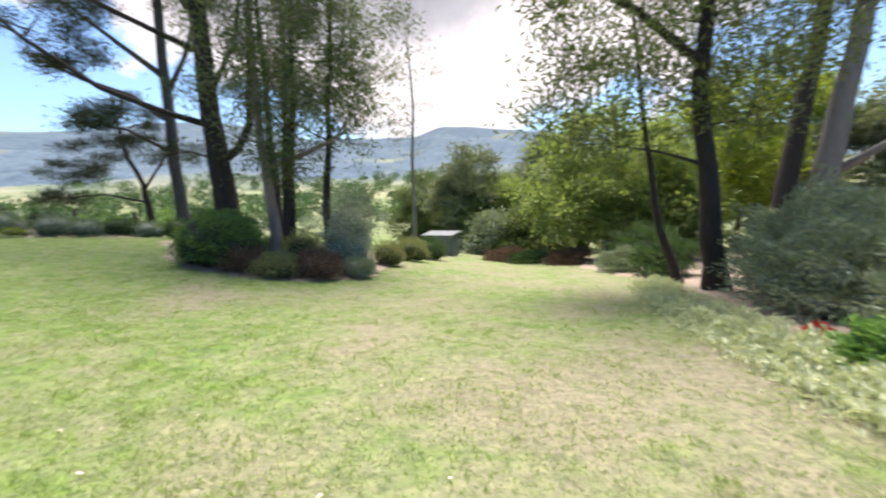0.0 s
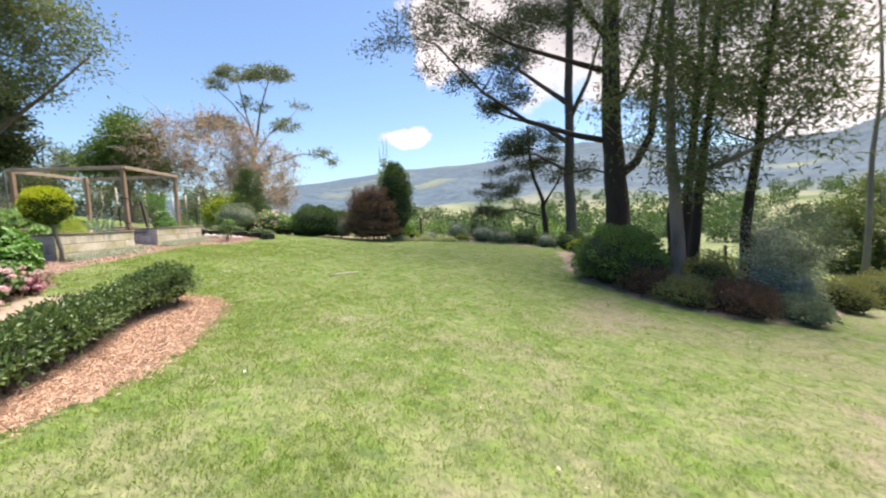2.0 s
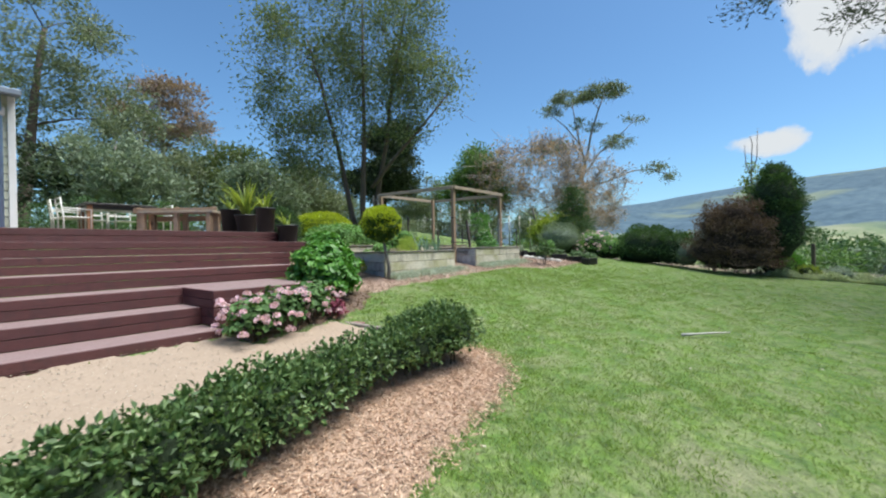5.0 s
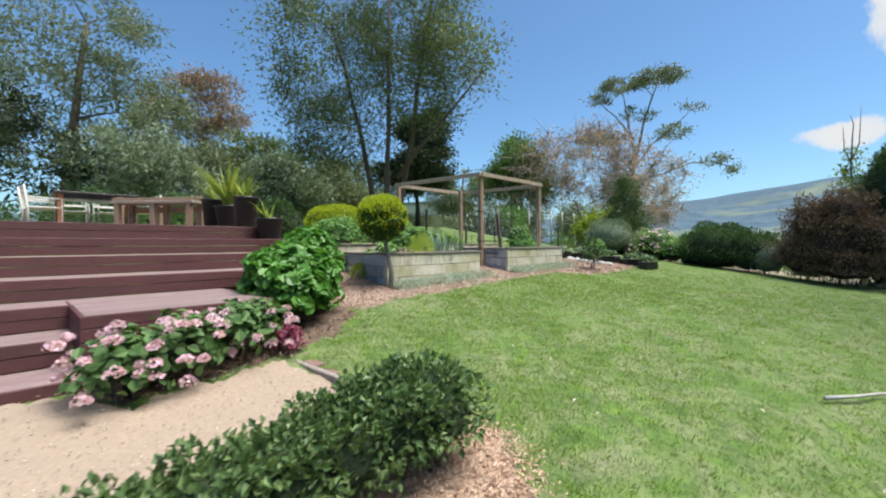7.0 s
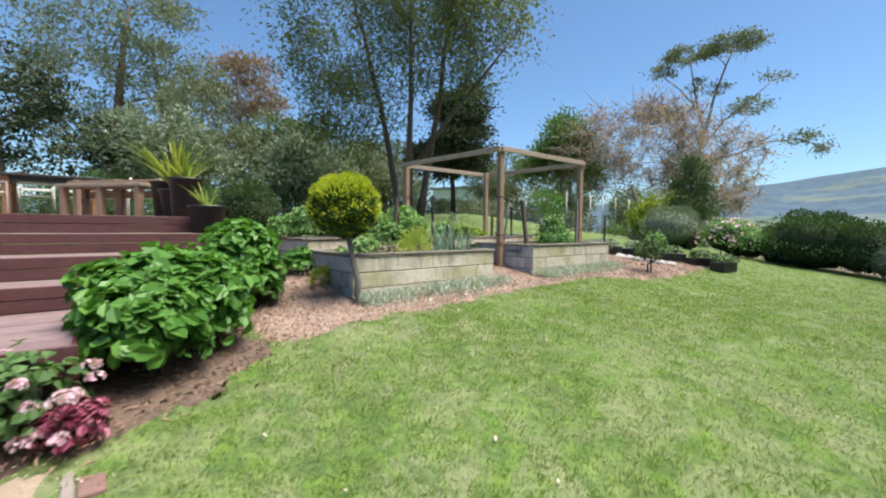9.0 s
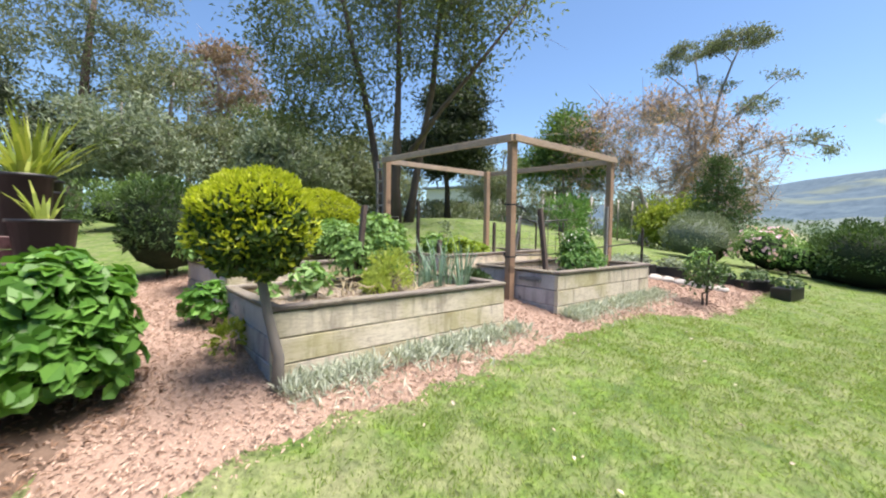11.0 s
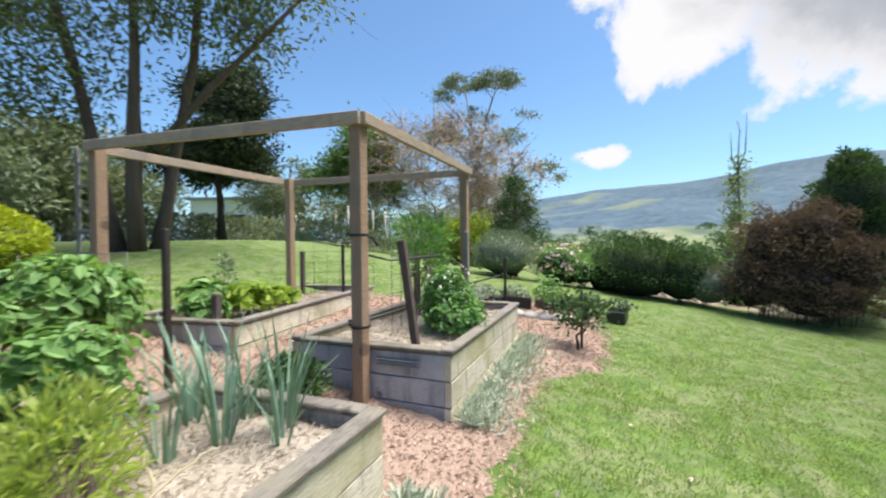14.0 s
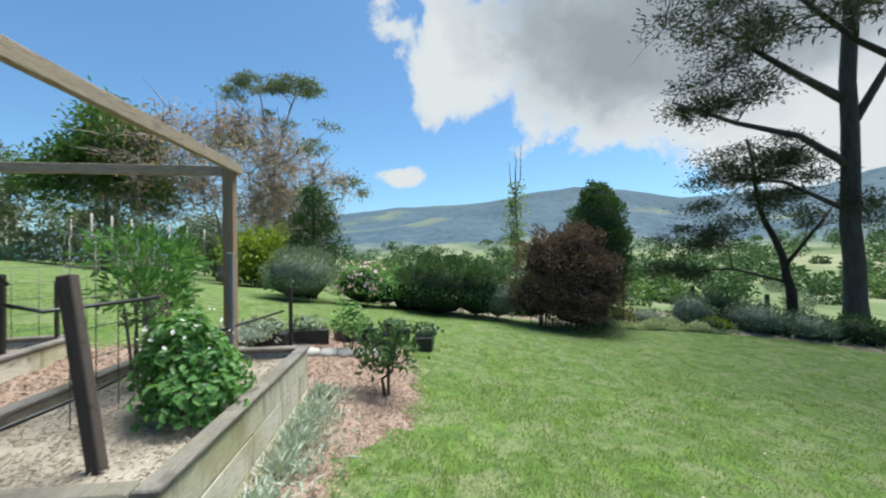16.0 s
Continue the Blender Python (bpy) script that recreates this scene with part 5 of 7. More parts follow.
def build_beds_plants():
    for u, w, r, h in ((1.45, 0.74, 0.27, 0.27), (1.22, 0.66, 0.16, 0.15)):
        x, y, z = in_bed(B1, u, w)
        veg(x, y, z, [(0, 0, h * 0.6, r, r * 0.9, h), (0.1, 0.05, h * 0.4, r * 0.8, r * 0.8, h * 0.7)], 2300, 0.056, M_FENNEL, "feathery yellow-green fennel in the raised bed", False, stems=9, depth=0.95, aspect=0.2)
    x, y, z = in_bed(B1, 0.6, 0.78)
    veg(x, y, z, [(0, 0, 0.13, 0.22, 0.2, 0.17)], 190, 0.1, M_VEG, "young broccoli with blue-green leaves")
    x, y, z = in_bed(B1, 0.25, 0.85)
    veg(x, y, z, [(0, 0, 0.06, 0.12, 0.1, 0.08)], 50, 0.07, M_VEG, "small seedling with rounded leaves")
    for u, w, n, l in ((2.0, 0.62, 26, 0.44), (2.24, 0.46, 24, 0.44), (2.1, 0.95, 22, 0.42), (1.8, 0.72, 12, 0.3), (2.26, 0.74, 20, 0.44), (2.1, 0.36, 10, 0.3)):
        x, y, z = in_bed(B1, u, w)
        strap_plant("onion_plant", (x, y, z), n, l, M_ONION, "clump of blue-green onion leaves", None, 0.017, 1.5)
    lot = []
    rng = np.random.default_rng(5)
    for k in range(22):
        x, y, z = in_bed(B1, rng.uniform(0.85, 1.7), rng.uniform(0.4, 0.85))
        a = Vector((x, y, z))
        b = a + Vector((rng.normal(0, 0.28), rng.normal(0, 0.22), rng.uniform(0.02, 0.16)))
        mid = a.lerp(b, 0.45) + Vector((rng.normal(0, 0.1), rng.normal(0, 0.1), rng.uniform(0.05, 0.22)))
        pts = [p + Vector(rng.normal(0, 0.012, 3)) for p in bez(a, mid, b, 7)]
        lot.append((pts, [0.007 - 0.0005 * q for q in range(8)], 5))
    tagged(put("dry_vines", tubes_mesh("dry_vines", lot), M_DRY), "tangle of dry pale stems in the bed", "vines", kind="stuff")
    for u, w, s in ((1.65, 1.08, 0.3), (1.25, 1.2, 0.26)):
        x, y, z = in_bed(B1, u, w)
        veg(x, y, z, [(0, 0, s * 0.9, s, s * 0.9, s), (0.08, 0.05, s * 1.4, s * 0.6, s * 0.6, s * 0.6)], 800, 0.07, M_VEG, "leafy green bean plant at the bed's back edge", True)
    # bean on its stake, with white flowers
    x, y, z = in_bed(B2, 1.1, 0.42)
    b = veg(x, y, z, [(0, 0, 0.22, 0.33, 0.3, 0.28), (-0.16, 0.1, 0.14, 0.34, 0.3, 0.2), (0.05, -0.04, 0.42, 0.2, 0.2, 0.2), (0.2, 0.0, 0.13, 0.3, 0.26, 0.18)], 3400, 0.062, M_BEAN, "bushy green bean plant with small white flowers")
    at, out = blob_points([(0, 0, 0.3, 0.32, 0.28, 0.34)], 70, np.random.default_rng(2), 0.05)
    tagged(put("flowers", round_leaf_mesh("flowers", at, out, 0.03, np.random.default_rng(3)), M_WHITEFL, b, "small white flowers"), kind="stuff")
    x, y, z = in_bed(B2, 1.6, 0.95)
    veg(x, y, z, [(0, 0, 0.95, 0.45, 0.4, 0.22), (-0.3, 0.1, 0.85, 0.3, 0.3, 0.25), (0.2, 0, 0.7, 0.34, 0.3, 0.24), (-0.1, 0.1, 0.55, 0.28, 0.26, 0.3)], 1700, 0.075, M_BEAN, "bright green climber over the wire trellis", False, 4, aspect=0.4)
    x, y, z = in_bed(B2, 2.1, 1.0)
    veg(x, y, z, [(0, 0, 0.4, 0.16, 0.16, 0.4)], 220, 0.07, M_VEG, "slender climbing plant on the wire mesh")
    # lettuce and kale
    for u, w, r, m, label in ((0.75, 0.45, 0.24, M_LETTUCE, "bright green lettuce"), (1.15, 0.5, 0.2, M_LETTUCE, "bright green lettuce"), (0.55, 0.85, 0.26, M_VEG, "dark leafy kale"), (1.0, 0.95, 0.22, M_VEG, "dark leafy kale"), (1.6, 0.55, 0.14, M_LETTUCE, "small pale lettuce"), (0.3, 0.6, 0.2, M_VEG, "leafy chard")):
        x, y, z = in_bed(B3, u, w)
        veg(x, y, z, [(0, 0, r * 0.7, r, r, r * 0.8)], 220, 0.12, m, label + " in the raised bed", True, 2, "vegetable")
    x, y, z = in_bed(B3, 0.8, 0.8)
    veg(x, y, z, [(0, 0, 0.4, 0.14, 0.14, 0.25)], 160, 0.05, M_GREY, "tall silvery seeding herb", False, 3)
    for u, w, r, h in ((0.5, 0.5, 0.46, 0.56), (1.05, 0.6, 0.46, 0.54), (1.6, 0.55, 0.42, 0.5), (0.2, 0.9, 0.38, 0.4), (1.9, 0.9, 0.34, 0.46)):
        x, y, z = in_bed(B4, u, w)
        veg(x, y, z, [(0, 0, h * 0.55, r, r, h * 0.6)], 1500, 0.07, M_VEG, "dense green potato plant in the back bed", True, 4, "vegetable")
    for u, w, s in ((2.35, 0.55, 0.42), (2.75, 0.75, 0.36)):
        x, y, z = in_bed(B4, u, w)
        veg(x, y, gz(x, y), [(0, 0, s, s, s * 0.9, s), (0.1, 0.05, s * 1.5, s * 0.75, s * 0.7, s * 0.6)], 900, 0.1, M_VEG, "tall leafy green plant at the back bed's end", True, 4, "vegetable")
    # leafy plants on the ground round the beds
    veg(-9.35, 1.1, gz(-9.35, 1.1), [(0, 0, 0.2, 0.26, 0.24, 0.2)], 300, 0.11, M_HYD, "broad-leaved nasturtium at the bed's corner")
    veg(-8.95, 1.72, gz(-8.95, 1.72), [(0, 0, 0.14, 0.18, 0.16, 0.16)], 220, 0.06, M_YELLOWISH, "low yellow-green weed beside the bed", False)
    veg(-11.74, 3.02, gz(-11.74, 3.02), [(0, 0, 0.16, 0.27, 0.24, 0.2)], 1500, 0.06, M_DARKBUSH, "dark rosemary between the beds", False)
    # silver grassy edging along the beds
    for b, cuts in ((B1, 9), (B2, 8)):
        for k in range(cuts):
            x, y, z = in_bed(b, 0.1 + (b[2] - 0.1) * k / (cuts - 1), -0.16)
            strap_plant("edging_grass", (x, y, gz(x, y) + 0.02), 40 + 3 * (k % 3) + (b is B2), 0.2, M_SILVER, "tuft of silvery grass along the sleeper bed", None, 0.012, 0.8)


build_beds_plants()


def silver_mat(bed, n):
    """A low silvery mat of fine leaves along a bed's foot."""
    rng = np.random.default_rng(n)
    u, w = rng.uniform(0.0, bed[2] + 0.1, n), -0.05 - np.abs(rng.normal(0, 0.13, n)) * (1 + 0.5 * np.sin(rng.integers(0, 9, n)))
    clump = np.sin(u * 9) * np.sin(u * 4.3 + 1) + rng.normal(0, 0.5, n) > -0.45
    at = np.array([in_bed(bed, a, c)[:2] for a, c in zip(u[clump], w[clump])])
    at = np.c_[at, near_ground(at[:, 0], at[:, 1]) + 0.03 + rng.uniform(0, 0.06, len(at))]
    ahead = rng.normal(0, 0.7, at.shape) + np.array((0, 0, 0.8))
    stuff("silver_edging", leaf_mesh("silver_edging", at, ahead, 0.1, 0.14, 0.03, rng, 0.4), M_SILVER, "silvery fine-leaved mat along the sleeper bed", "groundcover")


silver_mat(B1, 4200)
silver_mat(B2, 3800)
# topiary ball on a bare stem
def build_topiary():
    ob = thing("topiary_tree", -8.64, 2.42, gz(-8.64, 2.42) - 0.02, "clipped topiary ball with lime new growth on a bare stem", "topiary")
    z = 1.80 - gz(-8.64, 2.42)
    put("stem", tubes_mesh("stem", [([(0, 0, -0.05), (-0.015, 0.01, 0.3), (0.03, -0.04, 0.6), (0.04, -0.12, z - 0.1)], [0.05, 0.038, 0.032, 0.028], 9)]), M_BARK_G, ob)
    rng = np.random.default_rng(8)
    blobs = [(0.035, -0.13, z + 0.03, 0.385, 0.385, 0.36)]
    size = np.array(blobs[0][3:6])

    def ball(n, deep):
        """Points all round in the outer shell of the ball, a little lumpy."""
        out = unit(rng.normal(0, 1, (n, 3)))
        lump = 1 + 0.05 * np.sin(out[:, 0] * 9 + 1) * np.sin(out[:, 1] * 8) + 0.05 * np.sin(out[:, 2] * 10 + out[:, 0] * 5)
        return np.array(blobs[0][:3]) + out * size * ((1 - deep * rng.uniform(0, 1, n) ** 1.5) * lump)[:, None], out

    at, out = ball(8000, 0.35)
    put("foliage", round_leaf_mesh("foliage", at, out + np.array((0, 0, 0.4)), 0.054, rng, 0.65, 0.62), M_TOPI, ob)
    at, out = ball(7000, 0.06)
    pick = (out[:, 2] + 0.45 * np.sin(at[:, 0] * 23) * np.sin(at[:, 1] * 21 + at[:, 2] * 19)) > rng.uniform(-0.7, 0.95, len(at))
    put("new_growth", leaf_mesh("new_growth", at[pick], out[pick] + np.array((0, 0, 0.8)), 0.052, 0.48, rng=rng, spread=0.6), M_LIME, ob, "lime green new shoots")
    part("inner_mass", core_mesh(blobs, 0.74), M_CORE_SHADE, ob, flat=False)


build_topiary()
shrub("clipped_dome", -14.7, -1.5, [(0, 0, 0.55, 1.08, 1.02, 0.58)], 9000, 0.075, M_DOME, M_TWIG, "clipped yellow-green dome shrub", core=M_CORE_L, depth=0.15, lumps=0.03, k=0.88, spread=0.9)
shrub("round_shrub", -10.55, -0.95, [(0, 0, 0.7, 0.56, 0.56, 0.66)], 3200, 0.07, M_DARKBUSH, M_TWIG, "dark clipped round shrub beside the deck", core=M_CORE_SHADE, depth=0.2, lumps=0.05, k=0.85)
shrub("green_shrub", -12.2, -0.3, [(0, 0, 0.35, 0.7, 0.6, 0.4)], 1800, 0.09, M_VEG, M_TWIG, "low green shrub behind the beds", core=M_CORE_SHADE)

# small tree with dark leaves in the mulch, planters and edging beyond the beds
def build_camellia():
    ob = tree("young_citrus", -13.4, 6.15, [(0, 0, 0), (0.01, 0, 0.3), (0.0, 0.01, 0.5)], 0.025, [(0.0, 0, 0.55, 0.28, 0.24, 0.18, 14)], M_DARKBUSH, M_BARK_D, "small dark-leaved citrus sapling in mulch", 30, 0.09, 0.5, (0.16, 0.14), 3, category="sapling", twigs=1)
    stake((-13.42, 6.2), gz(-13.4, 6.2), gz(-13.4, 6.2) + 0.78, (0, 0), 0.014, label="thin dark stake holding the citrus sapling")


build_camellia()
planter = box_mesh(0.62, 0.3, 0.22, 0.012)
planter.materials.append(M_BLACK)
for k, (x, y, rz) in enumerate(((-15.45, 5.5, 60), (-15.7, 6.15, 70), (-15.75, 6.95, 95), (-15.6, 7.55, 120), (-15.3, 7.95, 140))):
    ob = new("planter_box", planter)
    ob.matrix_basis = pose(x, y, gz(x, y), 0, 0, rz)
    tagged(ob, "low black planter trough", "planter", "black planter troughs")
    shrub("trough_plant", x, y, [(0, 0, 0.08, 0.28, 0.26, 0.12)], 260, 0.07, M_GREY if k < 2 else M_DARKBUSH, M_TWIG, "silvery low plant in the trough" if k < 2 else "dark strawberry plants in the trough", "plant", "", True, 0.8, None, 0.6, z=gz(x, y) + 0.21, stems=0)
for k in range(6):
    x, y = -15.05 + 0.12 * k * 0.3, 5.75 + 0.21 * k
    bm = bmesh.new()
    bmesh.ops.create_icosphere(bm, subdivisions=2, radius=0.13)
    for v in bm.verts:
        v.co *= 1 + 0.22 * noise.noise(v.co * 9 + Vector((k, 0, 0)))
        v.co.z *= 0.6
    me = bpy.data.meshes.new("edging_stone")
    bm.to_mesh(me)
    bm.free()
    tagged(put("edging_stone", me, M_STONE, m=pose(x, y, gz(x, y) + 0.05), flat=False), "pale rounded edging stone", "stone", "edging stones")
shrub("rose_bush", -15.05, 6.5, [(0, 0, 0.42, 0.26, 0.26, 0.3)], 320, 0.08, M_VEG, M_TWIG, "young green rose bush behind the stones", core=None, depth=0.8, broad=True, aspect=0.7)
shrub("silver_groundcover", -14.9, 4.6, [(0, 0, 0.15, 0.6, 0.5, 0.18), (-0.5, 0.6, 0.15, 0.5, 0.5, 0.16)], 1400, 0.06, M_SILVER, M_TWIG, "silvery groundcover at the bed's far end", "plant", core=M_CORE_S, depth=0.5, stems=0)

# ---------------------------------------------------------------- far border of the lawn
shrub("grey_shrub", -21.2, 7.9, [(0, 0, 0.72, 1.05, 1.0, 0.72)], 4200, 0.10, M_GREY, M_TWIG, "rounded grey-green shrub at the lawn's end", core=M_CORE_S, aspect=0.25, depth=0.3, k=0.82)
fl = shrub("pink_shrub", -20.75, 9.55, [(0, 0, 0.6, 0.9, 0.85, 0.6), (0.5, 0.5, 0.4, 0.6, 0.6, 0.45)], 2600, 0.11, M_VEG, M_TWIG, "green shrub dotted with pink flowers", core=M_CORE_SHADE, broad=True)
at, out = blob_points([(0, 0, 0.62, 0.95, 0.9, 0.62)], 130, np.random.default_rng(4), 0.05)
tagged(put("flowers", round_leaf_mesh("flowers", at, out, 0.12, np.random.default_rng(5)), M_PINK, fl, "pink flowers"), kind="stuff")
shrub("round_bush", -19.3, 11.3, [(0, 0, 0.75, 1.25, 1.15, 0.85), (-0.9, -0.3, 0.6, 0.9, 0.9, 0.7), (0.9, 0.7, 0.6, 0.8, 0.8, 0.7)], 9000, 0.11, M_DARKBUSH, M_TWIG, "broad dark green bush at the lawn's edge", core=M_CORE_SHADE, depth=0.25, k=0.85)
shrub("grey_shrub", -17.9, 12.3, [(0, 0, 0.55, 0.7, 0.65, 0.6)], 1500, 0.10, M_GREY, M_TWIG, "loose grey-green shrub between larger bushes", core=M_CORE_S, aspect=0.25)
shrub("bronze_shrub", -16.4, 13.05, [(0.1, 0.1, 1.0, 1.15, 1.1, 1.05), (0.3, 0.3, 0.5, 1.2, 1.15, 0.55), (-0.3, -0.2, 1.75, 0.8, 0.75, 0.8), (0.3, 0.25, 1.95, 0.75, 0.7, 0.75), (0.75, 0.5, 1.3, 0.65, 0.65, 0.7), (-0.45, -0.4, 0.8, 0.8, 0.8, 0.75)], 30000, 0.075, M_PURPLE, M_TWIG, "large bronze-leaved shrub at the lawn's edge", core=M_CORE_P, depth=0.6, spread=1.2, k=0.62, lumps=0.18, stems=6)
shrub("conifer", -16.3, 14.6, [(0, 0, 1.7, 0.95, 0.95, 1.3), (0, 0, 2.7, 0.85, 0.85, 1.05), (0, 0, 3.35, 0.5, 0.5, 0.65)], 9000, 0.12, M_DARKBUSH, M_BARK_B, "dense dark green conifer behind the bronze shrub", "conifer", core=M_CORE_SHADE, aspect=0.3, depth=0.3, k=0.82)
tree("slender_sapling", -21.3, 16.7, [(0, 0, 0), (0.05, 0, 2.5), (0, 0.05, 5.2), (-0.02, 0, 6.3)], 0.05, [(0, 0, 2.6, 0.3, 0.3, 1.2, 22), (0, 0, 4.0, 0.25, 0.25, 0.6, 10), (0.02, 0, 4.9, 0.12, 0.12, 0.3, 3)], M_BRIGHT, M_BARK_G, "slender upright poplar sapling with few leaves", 35, 0.12, 0.6, (0.3, 0.4), 6, category="sapling", extra=(([(0, 0.05, 4.6), (0.12, 0.2, 5.2), (0.14, 0.24, 6.6)], 0.03, 0.012), ([(0, 0.05, 4.4), (-0.08, -0.16, 5.0), (-0.1, -0.2, 5.9)], 0.03, 0.012)))
BORDER_PLANTS = (
    (-16.9, 14.9, 0.5, 0.4, M_VEG, "lush green border plant", 0.12), (-17.3, 15.4, 0.6, 0.5, M_HYD, "bright green hydrangea in the border", 0.13),
    (-16.3, 15.6, 0.35, 0.25, M_YELLOWISH, "low yellow-green succulent clump", 0.08), (-15.8, 16.2, 0.4, 0.25, M_SILVER, "low silver plant in the border", 0.08),
    (-15.15, 17.6, 0.6, 0.55, M_GREY, "rounded grey lavender bush", 0.09), (-14.9, 18.9, 0.6, 0.6, M_DARKBUSH, "dark rounded shrub in the border", 0.09),
    (-14.4, 17.3, 0.4, 0.22, M_YELLOWISH, "low yellowish groundcover in the border", 0.07), (-13.7, 18.3, 0.8, 0.5, M_GREY, "spreading grey shrub in the border", 0.09),
    (-12.7, 18.7, 0.7, 0.4, M_GREY, "low grey-green shrub in the border", 0.09), (-11.8, 19.3, 0.7, 0.45, M_DARKBUSH, "low dark green shrub", 0.09),
    (-10.8, 19.7, 0.6, 0.4, M_GREY, "low grey border plant", 0.09), (-9.9, 20.3, 0.7, 0.5, M_DARKBUSH, "dark shrub under the pines", 0.1),
    (-18.4, 13.6, 0.5, 0.4, M_VEG, "leafy green border plant", 0.1), (-22.5, 10.4, 0.8, 0.6, M_DARKBUSH, "dark shrub at the lawn's end", 0.1),
    (-23.6, 8.6, 0.9, 0.8, M_VEG, "green shrub beside the grey one", 0.1), (-8.9, 19.6, 0.5, 0.35, M_YELLOWISH, "yellow-green clump under the pines", 0.09),
)
for x, y, r, h, m, label, size in BORDER_PLANTS:
    shrub("border_plant", x, y, [(0, 0, h * 0.75, r, r, h), (r * 0.5, r * 0.3, h * 0.5, r * 0.7, r * 0.7, h * 0.7)], int(1500 * r), size, m, M_TWIG, label, "shrub", "border plants", core=M_CORE_S if m in (M_GREY, M_SILVER) else M_CORE_SHADE, stems=2)
rng = np.random.default_rng(21)
q = scatter(BORDER, 1400, rng)
stuff("border_groundcover", leaf_mesh("border_groundcover", q, np.tile((0.0, 0, 1.0), (len(q), 1)), 0.22, 0.3, rng=rng, spread=0.8), M_GREY, "low mixed groundcover in the far border", "groundcover")

q = scatter([(-16.3, 14.2), (-15.6, 14.9), (-14.9, 16.2), (-13.9, 17.2), (-14.3, 17.6), (-15.4, 16.7), (-16.2, 15.2), (-16.7, 14.6)], 5000, rng)
q[:, 2] += np.abs(np.sin(q[:, 0] * 4) * np.sin(q[:, 1] * 3.3)) * rng.uniform(0.0, 0.28, len(q))
stuff("border_edging", leaf_mesh("border_edging", q, np.tile((0.0, 0, 1.0), (len(q), 1)), 0.1, 0.4, rng=rng, spread=0.9), M_EDGE, "pale low flowering edging of the far border", "groundcover")


def build_fence():
    ob = thing("paddock_fence", -16.85, 22.0, gz(-16.85, 22.0), "old paddock fence of split posts and sagging wires", "fence")
    z0 = gz(-16.85, 22.0)
    pts = []
    for k in range(-4, 6):
        x, y = -16.85 + 2.6 * k * 0.8, 22.0 + 2.6 * k * 0.55
        z = gz(x, y)
        h = 1.15 + 0.1 * math.sin(k * 3.1)
        put("post", box_mesh(0.13, 0.12, h, 0.012, k + 20), M_STAKE, ob, m=Matrix.Translation((x + 16.85, y - 22.0, z - z0)) @ pose(0, 0, 0, 2 * math.sin(k), 2 * math.cos(k * 2), 35))
        pts.append(Vector((x + 16.85, y - 22.0, z - z0)))
    for h in (0.35, 0.65, 0.95):
        put("wire", tubes_mesh("wire", [([p + Vector((0, 0, h)) for p in pts], [0.006] * len(pts), 4)]), M_WIRE, ob)


build_fence()
for x, y, h in ((-28.0, 13.0, 1.2), (-25.5, 14.8, 1.2), (-31.5, 10.6, 1.2)):
    tagged(put("fence_post", box_mesh(0.14, 0.13, h, 0.012, 31), M_STAKE, m=pose(x, y, gz(x, y), 1, 2, 30)), "split timber fence post in the paddock", "fence post", "paddock posts")

# ---------------------------------------------------------------- trees
# tall pines and gums over the island bed
tree("tall_pine", -6.65, 19.35, [(0, 0, 0), (-0.2, 0.1, 2.5), (-0.35, 0, 5.2), (-0.2, -0.2, 9), (0.1, 0, 14), (0.4, 0.2, 19)], 0.53,
     [(-6, -4, 9.5, 4, 3.5, 2.0, 26), (-2.5, -2, 12.0, 4.5, 4, 2.5, 36), (2.5, 0.5, 13.5, 4, 4, 3.5, 34), (0, 0, 18, 4.5, 4.5, 3.2, 40)], M_PINE, M_BARK_D, "tall dark pine with long spreading limbs", 190, 0.2, 0.16, (0.85, 0.36), 11, 0.2,
     extra=(([(-0.3, 0, 4.9), (-1.4, -0.9, 5.3), (-3.0, -2.0, 6.1), (-4.6, -3.0, 7.6), (-6.3, -4.2, 10.0)], 0.14, 0.04), ([(-0.3, -0.1, 7.6), (-1.6, -1.0, 8.3), (-3.4, -2.2, 9.3), (-5.4, -3.4, 11.0)], 0.13, 0.04), ([(-0.2, -0.1, 8.6), (-1.2, -0.9, 10.5), (-2.6, -2.4, 13.0)], 0.13, 0.04), ([(-0.3, 0, 6.0), (0.9, 0.2, 8.0), (1.6, 0.3, 11.0)], 0.12, 0.05), ([(-0.25, 0, 3.4), (0.5, 0.3, 4.0), (1.0, 0.5, 5.0), (1.2, 0.6, 7.5), (1.7, 0.8, 12)], 0.2, 0.08), ([(-0.3, 0, 3.6), (-0.9, -0.7, 3.9), (-1.7, -1.3, 3.7)], 0.05, 0.02)), top_r=0.32, twigs=4)
